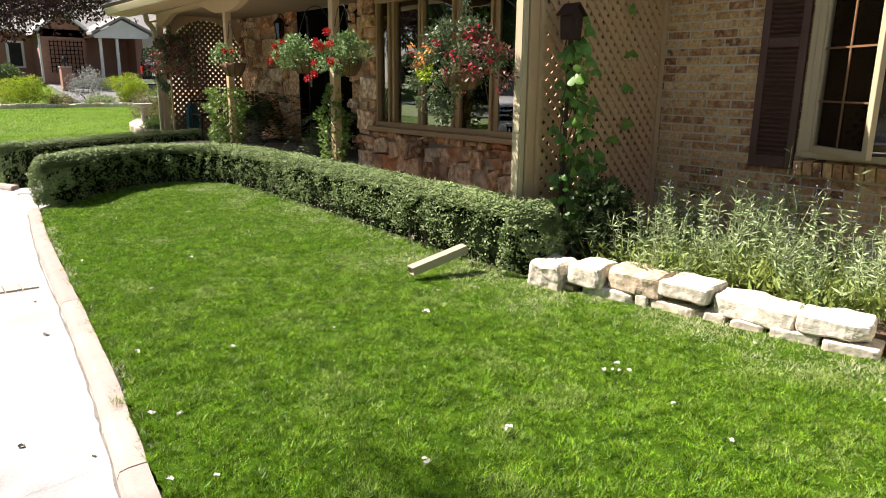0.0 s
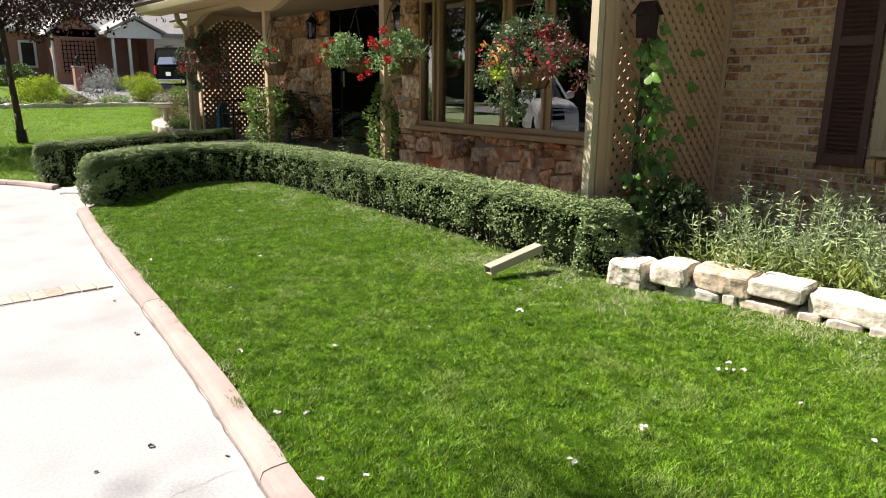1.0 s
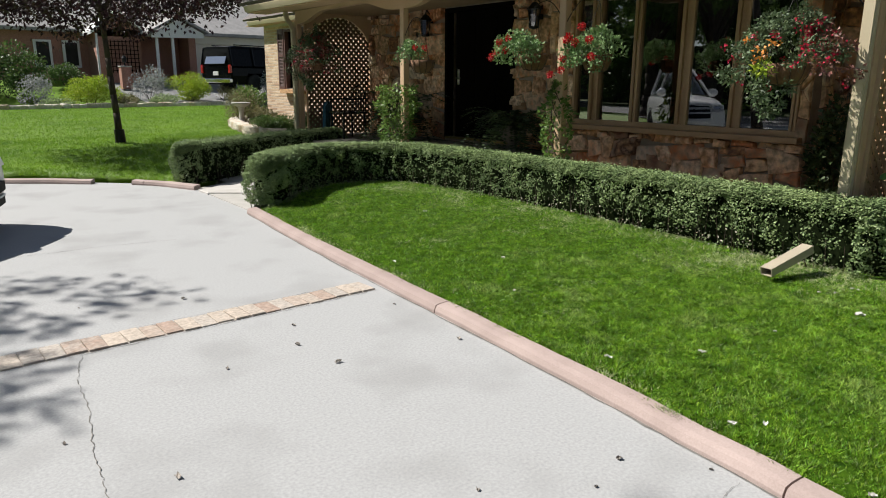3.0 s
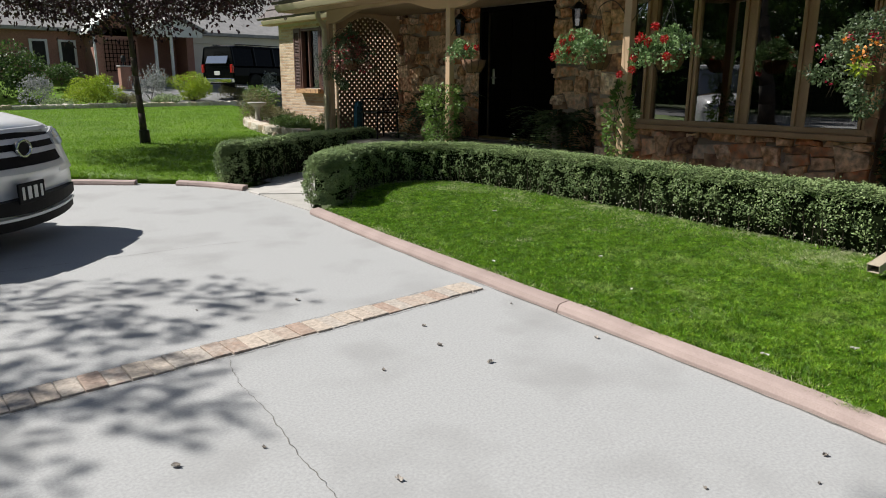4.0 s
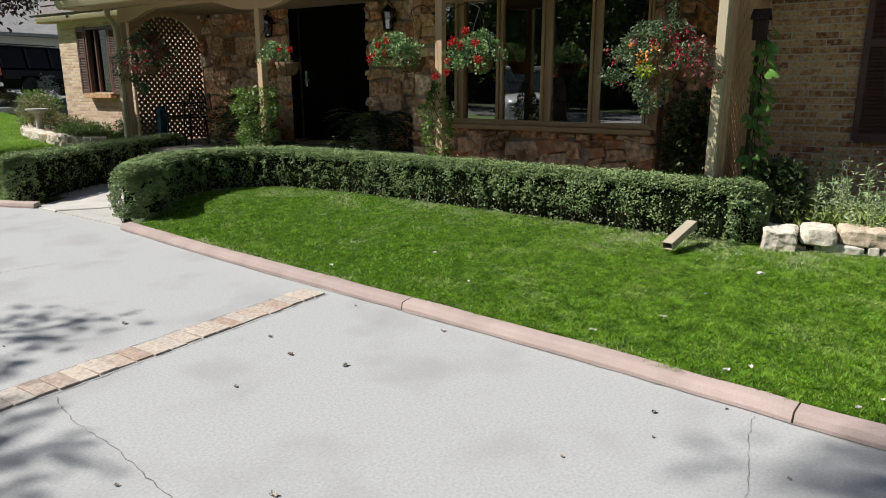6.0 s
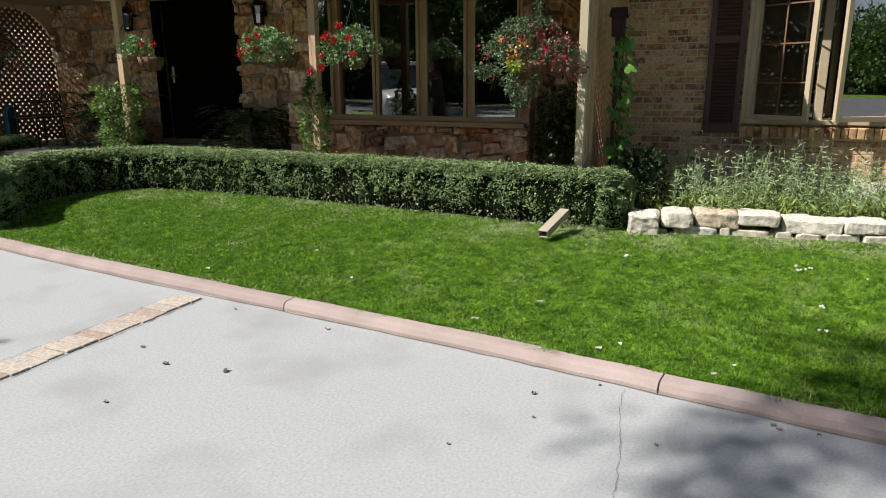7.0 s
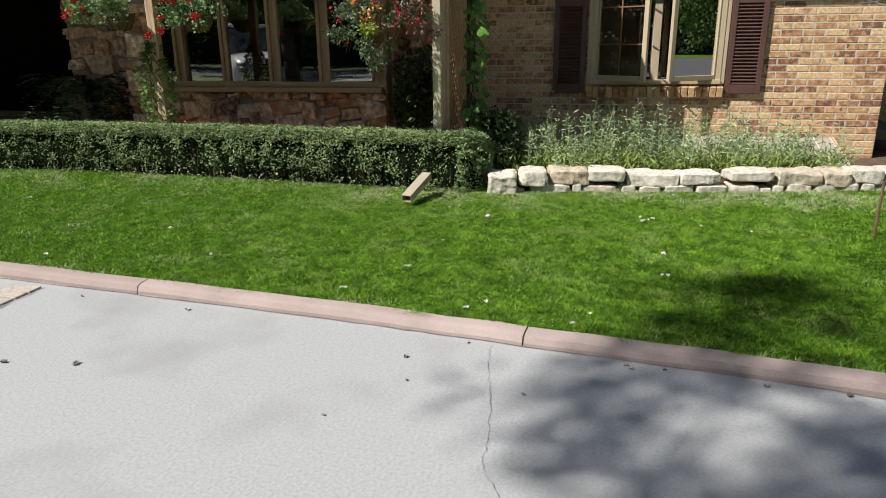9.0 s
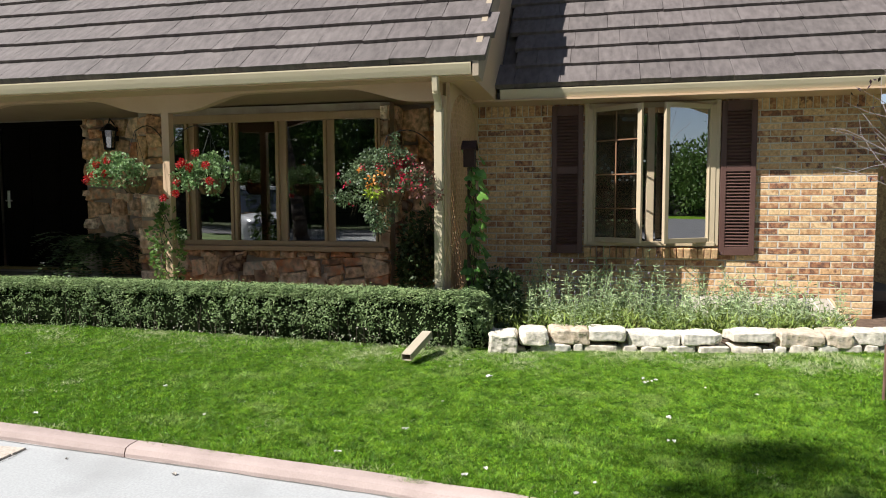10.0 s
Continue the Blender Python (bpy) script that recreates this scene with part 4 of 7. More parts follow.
for k in range(0, len(edges), 2):
    a, b = edges[k], edges[k + 1]
    bar("mullion", w1, M_WOOD, (0.055, (a + b) / 2 - 5.75, 0.70), (0.09, a - b, 1.38), 0.004)
    # the upright rails of the sashes on both sides, with a groove between
    k2 = min(0.038, (a - b) * 0.42)
    for y in ([a - k2 / 2, b + k2 / 2] if a - b > 0.06 else [(a + b) / 2]):
        bar("sash_stile", w1, M_WOOD, (-0.004, y - 5.75, 0.70), (0.036, k2 if a - b > 0.06 else a - b, 1.37), 0.005)
# the panes follow a slight bow, each turned a little from the next
for k, (a, b) in enumerate(PANES):
    pane(w1, 0.02, (a + b) / 2 - 5.75, 0.69, 0.006, a - b + 0.015, 1.40, radians(-3.5 * (2 - k)))
    bar("muntin", w1, M_DARK, (0.045, (a + b) / 2 - 5.75, 0.69), (0.008, 0.012, 1.36), 0.0)
    for z in (0.35, 0.70, 1.05):
        bar("muntin", w1, M_DARK, (0.045, (a + b) / 2 - 5.75, z), (0.008, a - b, 0.012), 0.0)
# a pale gathered valance and a lamp inside the bay room
bm = bmesh.new()
rows = []
for i in range(90):
    y = 4.5 + i * 0.028
    d = 0.03 * math.sin(i * 1.1) + 0.01 * math.sin(i * 2.7)
    low = 2.12 + 0.06 * abs(math.sin((y - 4.5) / 0.62 * math.pi))
    rows.append((bm.verts.new((4.78 + d, y, 2.36)), bm.verts.new((4.74 + d * 1.6, y, low))))
for a, b in zip(rows, rows[1:]):
    bm.faces.new((a[0], a[1], b[1], b[0]))
bmesh.ops.solidify(bm, geom=bm.faces[:], thickness=0.006)
tagged(part("valance", bm, material("valance_cloth", (0.30, 0.31, 0.28), (0.42, 0.43, 0.39), 0.9, 5, 60, 0.1)), "pale scalloped cloth valance inside the bay window", "curtain")
lamp = thing("table_lamp", (5.5, 5.75, 0.41), "cream table lamp with a tall shade inside the room", "lamp")
bm = bmesh.new()
lathe(bm, [(0.10, 0.75), (0.11, 0.77), (0.05, 0.85), (0.09, 1.0), (0.03, 1.15), (0.015, 1.25)])
part("base", bm, M_TRIM, lamp, smooth=True)
bm = bmesh.new()
lathe(bm, [(0.20, 1.18), (0.13, 1.50)])
part("shade", bm, material("lamp_shade", (0.5, 0.46, 0.36), (0.58, 0.53, 0.42), 0.9, 4, 60, 0.05), lamp)
bm = bmesh.new()
box(bm, 0, 0, 0.725, 0.55, 0.55, 0.04, bevel=0.008)
for sx in (-0.22, 0.22):
    for sy in (-0.22, 0.22):
        box(bm, sx, sy, 0.35, 0.04, 0.04, 0.70)
side_table = part("side_table", bm, M_DOOR)
side_table.location = (5.5, 5.75, 0.41)
tagged(side_table, "small dark wooden side table under the lamp", "table")

w2 = thing("window_2", (WALL_X, 1.555, 0.9), "tan casement window with both leaves swung open", "window", kind="structure")
M_FRAME = material("casement_paint", (0.45, 0.36, 0.235), (0.52, 0.42, 0.285), 0.5, 3, 70, 0.05)
for s in (-1, 1):
    bar("jamb", w2, M_FRAME, (0.02, s * 0.628, 0.745), (0.13, 0.05, 1.49))
    bar("casing", w2, M_FRAME, (-0.02, s * 0.668, 0.76), (0.035, 0.05, 1.53))
bar("head", w2, M_FRAME, (0.02, 0, 1.485), (0.13, 1.31, 0.05))
bar("bottom_rail", w2, M_FRAME, (0.01, 0, 0.012), (0.15, 1.31, 0.045))
bar("mullion", w2, M_FRAME, (0.03, 0.0, 0.745), (0.11, 0.075, 1.46))
for y in (-0.31, 0.31):
    pane(w2, 0.075, y, 0.745, 0.005, 0.54, 1.42)
    bar("screen_bar", w2, M_MUNTIN, (0.085, y, 0.745), (0.01, 0.016, 1.42), 0)
    for z in (0.30, 0.66, 1.02):
        bar("screen_bar", w2, M_MUNTIN, (0.085, y, z), (0.01, 0.54, 0.016), 0)


def leaf_sash(hinge_y, s, angle):
    """A casement leaf on its hinge; s: the way from the hinge to its free edge along y."""
    leaf = new("casement_leaf")
    leaf.parent = w2
    leaf.location = (-0.012, hinge_y - 1.555, 0.03)
    leaf.rotation_euler = (0, 0, -s * radians(angle) * -1 if s < 0 else -radians(angle) * -1)
    L, H = 0.605, 1.44
    for name, c, sz in (("stile", (0, s * 0.025, H / 2), (0.042, 0.05, H)), ("stile", (0, s * (L - 0.025), H / 2), (0.042, 0.05, H)),
                        ("rail", (0, s * L / 2, 0.025), (0.040, L - 0.1, 0.05)), ("rail", (0, s * L / 2, H - 0.025), (0.040, L - 0.1, 0.05))):
        bar(name, leaf, M_FRAME, c, sz)
    pane(leaf, 0, s * L / 2, H / 2, 0.005, L - 0.09, H - 0.09, 0.0, M_COATED if s > 0 else M_CLEAR)
    face = 0.012 if s > 0 else -0.009
    bar("muntin", leaf, M_MUNTIN, (face, s * L / 2, H / 2), (0.008, 0.013, H - 0.1), 0)
    for k in (1, 2, 3):
        bar("muntin", leaf, M_MUNTIN, (face, s * L / 2, H * k / 4), (0.008, L - 0.1, 0.013), 0)
    return leaf


lf = leaf_sash(2.17, -1, 0)
lf.rotation_euler = (0, 0, -radians(33))
rf = leaf_sash(0.94, 1, 0)
rf.rotation_euler = (0, 0, radians(33))
for y in (-0.09, 0.09):
    bm = bmesh.new()
    rod(bm, (-0.02, y * 0.5, 0.045), (-0.22, y * 2.2, 0.05), 0.007)
    part("crank_arm", bm, M_DARK, w2)
sill = thing("window_sill", (WALL_X, 1.555, 0.88), "sloping row of bricks as window sill", "sill", kind="structure")
for i in range(20):
    ob = new("brick", brick_mesh(0.06, 0.105, 0.13))
    ob.parent = sill
    ob.matrix_local = Matrix.Translation((-0.012, -0.655 + i * 0.069, -0.06)) @ Matrix.Rotation(radians(-10), 4, "Y")
bar("mortar_bed", sill, M_MORTAR, (0.02, 0, -0.068), (0.10, 1.37, 0.09), 0)


def shutter(y0, y1, x=WALL_X - 0.032, z0=0.795, z1=2.40):
    """A louvred shutter: stiles, three rails and slats."""
    w, h = y1 - y0, z1 - z0
    t = thing("shutter", (x, (y0 + y1) / 2, z0), "dark brown louvred wooden shutter beside the window", "shutter", "window shutters")
    for s in (-1, 1):
        bar("stile", t, M_SHUTTER, (0, s * (w / 2 - 0.0275), h / 2), (0.032, 0.055, h))
    for a, b in ((0.0, 0.09), (h * 0.545, h * 0.545 + 0.07), (h - 0.10, h)):
        bar("rail", t, M_SHUTTER, (0, 0, (a + b) / 2), (0.031, w - 0.11, b - a))
    bar("backing", t, M_SHUTTER, (0.017, 0, h / 2), (0.004, w - 0.1, h - 0.1), 0)
    bm = bmesh.new()
    box(bm, 0, 0, 0, 0.034, w - 0.11, 0.006, tilt=Matrix.Rotation(radians(-38), 4, "Y"))
    me = mesh_of("slat", bm, M_SHUTTER)
    for lo, hi in ((0.09, h * 0.545), (h * 0.545 + 0.07, h - 0.10)):
        n = int((hi - lo) / 0.034)
        for i in range(n):
            ob = new("slat", me)
            ob.parent = t
            ob.location = (0.0, 0, lo + (i + 0.5) * (hi - lo) / n)
    return t


shutter(2.265, 2.60)
shutter(0.51, 0.855)

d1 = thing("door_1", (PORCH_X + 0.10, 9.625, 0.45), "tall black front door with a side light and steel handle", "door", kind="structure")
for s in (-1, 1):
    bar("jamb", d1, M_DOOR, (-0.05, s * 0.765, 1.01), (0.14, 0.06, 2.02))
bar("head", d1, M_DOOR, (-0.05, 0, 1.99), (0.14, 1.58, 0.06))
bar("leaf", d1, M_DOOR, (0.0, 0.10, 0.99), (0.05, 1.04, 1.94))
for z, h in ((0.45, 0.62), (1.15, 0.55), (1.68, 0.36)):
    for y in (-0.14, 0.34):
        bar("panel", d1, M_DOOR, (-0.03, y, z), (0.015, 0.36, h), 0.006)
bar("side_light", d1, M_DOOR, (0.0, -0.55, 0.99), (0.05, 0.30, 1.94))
bar("threshold", d1, material("brass", (0.35, 0.27, 0.10), (0.45, 0.35, 0.15), 0.4, 5, 60, 0.05, metal=0.7), (-0.06, 0.0, 0.012), (0.16, 1.5, 0.03))
M_STEEL = material("steel", (0.5, 0.5, 0.5), (0.6, 0.6, 0.6), 0.3, 5, 60, 0.02, metal=1.0)
bar("handle_plate", d1, M_STEEL, (-0.035, 0.545, 0.97), (0.012, 0.045, 0.24), 0.005)
bm = bmesh.new()
rod(bm, (-0.04, 0.545, 0.95), (-0.085, 0.545, 0.95), 0.01)
rod(bm, (-0.085, 0.55, 0.95), (-0.085, 0.44, 0.95), 0.009)
part("handle", bm, M_STEEL, d1)


def lantern(loc):
    t = thing("wall_lantern", loc, "black metal wall lantern with glass sides", "lamp", "porch lanterns")
    bm = bmesh.new()
    lathe(bm, [(0.0, 0.20), (0.03, 0.19), (0.11, 0.11), (0.115, 0.10), (0.10, 0.10)], n=6)
    part("cap", bm, M_BLACK, t)
    bm = bmesh.new()
    for i in range(6):
        a = math.pi / 3 * i
        rod(bm, (0.085 * math.cos(a), 0.085 * math.sin(a), 0.10), (0.06 * math.cos(a), 0.06 * math.sin(a), -0.13), 0.006, n=6)
    lathe(bm, [(0.0, -0.16), (0.07, -0.14), (0.07, -0.12), (0.0, -0.12)], n=6)
    part("cage", bm, M_BLACK, t)
    bm = bmesh.new()
    lathe(bm, [(0.055, -0.12), (0.08, 0.10)], n=6)
    ob = part("glass", bm, M_GLASS, t)
    bm = bmesh.new()
    rod(bm, (0, 0, 0.2), (0.02, 0, 0.26), 0.008)
    rod(bm, (0.02, 0, 0.26), (0.12, 0, 0.18), 0.008)
    box(bm, 0.12, 0, 0.1, 0.02, 0.09, 0.25, bevel=0.005)
    part("bracket", bm, M_BLACK, t)


M_BLACK = material("black_metal", (0.010, 0.010, 0.010), (0.022, 0.021, 0.02), 0.45, 6, 60, 0.08, metal=0.3)
lantern((5.02, 8.32, 2.20))
lantern((5.02, 10.72, 2.20))

# ---- lattice ----
def lattice(y, x0, x1, z0, z1, spring, label, mat, wide):
    """A diagonal lattice under an arched board at a porch's end; its plane looks along y."""
    t = thing("lattice_panel", ((x0 + x1) / 2, y, z0), label, "lattice", "porch lattices", kind="structure")
    xc, r = (x0 + x1) / 2, (x1 - x0) / 2
    rise = z1 - spring

    def inside(u, v):
        if not (x0 < u < x1 and z0 < v):
            return False
        return v < spring or ((u - xc) / r) ** 2 + ((v - spring) / rise) ** 2 < 1
    for layer, sg in ((0, -1), (1, 1)):
        c = -3.0
        while c < 5.0:
            run = [k for k in np.arange(-0.3, 2.6, 0.012) if inside(*( (x0 + c + k, z0 + k) if sg > 0 else (x1 - c - k, z0 + k)))]
            if len(run) > 6:
                a, b = run[0], run[-1]
                sgn = 1 if sg > 0 else -1
                ox = x0 + c if sg > 0 else x1 - c
                m = (a + b) / 2
                bm = bmesh.new()
                box(bm, 0, 0, 0, (b - a) * math.sqrt(2), 0.008, wide, tilt=Matrix.Rotation(-sgn * math.pi / 4, 4, "Y"))
                ob = part("slat", bm, mat, t)
                ob.location = (ox + sgn * m - xc, 0.009 * layer - 0.0045, m)
            c += 0.104
    top = 2.50
    out = [(x0 - 0.025, top), (x0 - 0.025, z0), (x0, z0), (x0, spring)]
    for i in range(1, 20):
        a = math.pi * (1 - i / 20)
        out.append((xc + r * math.cos(a), spring + rise * math.sin(a)))
    out += [(x1, spring), (x1, z0), (x1 + 0.06, z0), (x1 + 0.06, top)]
    bm = bmesh.new()
    prism(bm, [(a - xc, b - z0) for a, b in out], "y", -0.018, 0.018)
    part("frame", bm, M_TRIM, t)
    return t


lattice(3.44, 3.345, 4.79, 0.20, 2.43, 2.05, "tan painted diagonal wooden lattice closing the porch's end", M_LATTICE, 0.042)
# The same tan lattice, its shade put into the paint
lattice(12.55, 3.84, 5.13, 0.42, 2.42, 1.85, "diagonal wooden lattice with an arched top, painted dark as shade", M_LATTICE_SHADED, 0.044)


# downspouts
def tube(points, w, d, name, mat, parent, label=""):
    """A rectangular pipe through points."""
    bm = bmesh.new()
    for a, b in zip(points, points[1:]):
        a, b = Vector(a), Vector(b)
        v = b - a
        q = v.to_track_quat("Z", "Y").to_matrix().to_4x4()
        r = bmesh.ops.create_cube(bm, size=1, matrix=Matrix.Translation((a + b) / 2) @ q @ Matrix.Diagonal((d, w, v.length + 0.02, 1)))
        bmesh.ops.bevel(bm, geom=list({e for x in r["verts"] for e in x.link_edges}), offset=0.010, segments=2, affect="EDGES")
    return part(name, bm, mat, parent, label)


for px, py in ((3.19, 3.495), (3.63, 12.60)):
    t = thing("downspout", (px, py, 0.1), "cream metal downspout down the porch post", "downspout", "downspouts")
    tube([(0.0, 0, 0.02), (0, 0, 2.10)], 0.082, 0.06, "pipe", M_GUTTER, t)
    tube([(0, 0, 2.09), (-0.035, 0, 2.17), (-0.105, 0, 2.24), (-0.125, 0, 2.37)], 0.078, 0.058, "elbow", M_GUTTER, t)
t = thing("downspout_extension", (2.30, 3.53, 0.16), "cream rectangular drain pipe lying out on the grass", "pipe")
bm = bmesh.new()
L = 0.44
for c, s in (((L / 2, 0, 0.026), (L, 0.076, 0.004)), ((L / 2, 0, -0.026), (L, 0.076, 0.004)), ((L / 2, 0.038, 0), (L, 0.004, 0.056)), ((L / 2, -0.038, 0), (L, 0.004, 0.056))):
    box(bm, *c, *s)
box(bm, 0.20, 0, 0, 0.01, 0.072, 0.05)
ob = part("pipe", bm, material("pipe_paint", (0.36, 0.31, 0.23), (0.44, 0.385, 0.29), 0.45, 4, 60, 0.05), t)
t.rotation_euler = (0, radians(-14), radians(-9))
t.location = (2.26, 3.55, 0.165)

# ---- the low dry stone wall ----
def boulder(name, c, size, rnd, mat, parent=None, turn=0.0, rough=0.16):
    bm = bmesh.new()
    bmesh.ops.create_cube(bm, size=1.0)
    bmesh.ops.subdivide_edges(bm, edges=bm.edges[:], cuts=8, use_grid_fill=True)
    o = Vector((rnd.uniform(0, 50), rnd.uniform(0, 50), rnd.uniform(0, 50)))
    sx, sy, sz = size
    cuts = []
    for _ in range(4):
        n = Vector((rnd.uniform(-1, 1), rnd.uniform(-1, 1), rnd.uniform(-0.8, 1))).normalized()
        cuts.append((n, rnd.uniform(0.60, 0.74)))
    small = min(sx, sy, sz)
    for v in bm.verts:
        p = v.co * 2
        p = p / (abs(p.x) ** 12 + abs(p.y) ** 12 + abs(p.z) ** 12) ** (1 / 12) * max(abs(p.x), abs(p.y), abs(p.z)) * 0.5
        for n, far in cuts:
            over = p.dot(n) - far
            if over > 0:
                p = p - n * over
        p = Vector((p.x * sx, p.y * sy, p.z * sz))
        v.co = p + noise.noise_vector(p * 7.0 + o) * rough * 0.50 * small + noise.noise_vector(p * 14.0 + o) * rough * 0.14 * small + noise.noise_vector(p * 24.0 + o) * rough * 0.16 * small
    bmesh.ops.recalc_face_normals(bm, faces=bm.faces)
    bmesh.ops.rotate(bm, verts=bm.verts, matrix=Matrix.Rotation(turn, 3, "Z"))
    ob = part(name, bm, mat, parent)
    ob.location = c
    return ob


rw = random.Random(77)
rock_wall = thing("stone_wall", (3.1, 1.3, 0.1), "low dry wall of pale sandstone blocks", "stone wall")
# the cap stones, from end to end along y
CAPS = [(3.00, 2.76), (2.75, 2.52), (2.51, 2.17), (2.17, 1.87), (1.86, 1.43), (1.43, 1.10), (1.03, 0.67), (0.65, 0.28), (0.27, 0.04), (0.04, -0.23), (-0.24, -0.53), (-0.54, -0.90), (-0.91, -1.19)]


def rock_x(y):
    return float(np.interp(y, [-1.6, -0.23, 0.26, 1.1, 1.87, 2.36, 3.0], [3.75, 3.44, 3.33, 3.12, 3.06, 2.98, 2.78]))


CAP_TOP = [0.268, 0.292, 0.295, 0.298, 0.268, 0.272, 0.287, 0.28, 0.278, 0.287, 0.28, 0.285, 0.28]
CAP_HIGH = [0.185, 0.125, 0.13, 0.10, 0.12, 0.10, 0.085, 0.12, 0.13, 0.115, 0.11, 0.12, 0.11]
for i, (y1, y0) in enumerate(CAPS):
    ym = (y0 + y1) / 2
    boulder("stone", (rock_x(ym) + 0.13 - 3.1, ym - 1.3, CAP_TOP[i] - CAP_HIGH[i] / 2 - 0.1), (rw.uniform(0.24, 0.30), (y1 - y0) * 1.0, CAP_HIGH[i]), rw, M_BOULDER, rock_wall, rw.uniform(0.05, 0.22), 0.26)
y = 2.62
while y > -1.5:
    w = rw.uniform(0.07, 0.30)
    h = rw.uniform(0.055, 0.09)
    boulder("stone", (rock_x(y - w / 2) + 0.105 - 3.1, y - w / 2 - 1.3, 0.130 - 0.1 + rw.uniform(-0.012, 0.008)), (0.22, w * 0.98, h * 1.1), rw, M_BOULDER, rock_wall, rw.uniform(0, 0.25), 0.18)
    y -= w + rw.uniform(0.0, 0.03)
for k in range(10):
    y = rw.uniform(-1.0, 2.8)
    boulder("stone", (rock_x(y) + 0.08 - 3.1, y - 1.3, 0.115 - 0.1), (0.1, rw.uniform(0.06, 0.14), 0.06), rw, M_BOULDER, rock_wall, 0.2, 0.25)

# ---- plants ----
def plant_leaves(owner, name, pts, outward, length, width, mat, lean=0.7, droop=0.0, label=""):
    me = flat_mesh(name, leaves(np.asarray(pts) - np.array(owner.location), outward, length, width, RNG, lean, droop), 4, mat)
    ob = new(name, me)
    ob.parent = owner
    ob["kind"] = "stuff"
    if label:
        ob["label"] = label
    return ob


def blob_points(c, r, n, hollow=0.55):
    d = unit(RNG.normal(size=(n, 3)))
    k = RNG.uniform(hollow, 1.0, n) ** 0.6
    return np.array(c) + d * k[:, None] * np.array(r), d


def bush(name, c, r, clumps, count, length, width, mat, label, category="shrub", droop=0.0, flat_base=True, stems=True, mat_stem=None):
    """A shrub: stems from one foot, and clumps of leaves spread through an uneven outline."""
    t = thing(name, c, label, category)
    P, D = [], []
    tips = []
    for i in range(clumps):
        a, el = RNG.uniform(0, 2 * math.pi), RNG.uniform(0.0, 1.0) ** 0.8
        rad = RNG.uniform(0.25, 0.78)
        cc = (c[0] + r[0] * rad * math.cos(a), c[1] + r[1] * rad * math.sin(a), c[2] + r[2] * (0.30 + 1.25 * el * (1 - 0.45 * rad)))
        tips.append(cc)
        q = RNG.uniform(0.26, 0.46)
        p, d = blob_points(cc, (r[0] * q, r[1] * q, r[2] * q), count // clumps, 0.4)
        P.append(p), D.append(d)
    P, D = np.vstack(P), np.vstack(D)
    if flat_base:
        P[:, 2] = np.maximum(P[:, 2], c[2] + 0.02 + RNG.uniform(0, 0.05, len(P)))
    plant_leaves(t, "leaves", P, D + np.array([0, 0, 0.3]), length, width, mat, 0.9, droop)
    if stems:
        for q in tips[:9]:
            bm = bmesh.new()
            v = Vector(q) - Vector(c)
            rod(bm, (0, 0, -0.03), v * 0.5 + Vector((0, 0, 0.05)), 0.008, 0.005, 5)
            rod(bm, v * 0.5 + Vector((0, 0, 0.05)), v, 0.005, 0.002, 5)
            part("stem", bm, mat_stem or M_TWIG, t)
    return t


# pale leggy sage along the brick wall
M_SPIKE = material("sage_flower", (0.20, 0.17, 0.30), (0.38, 0.34, 0.48), 0.8, 6, 30, 0.0, island=0.3)
rp = np.random.default_rng(3)


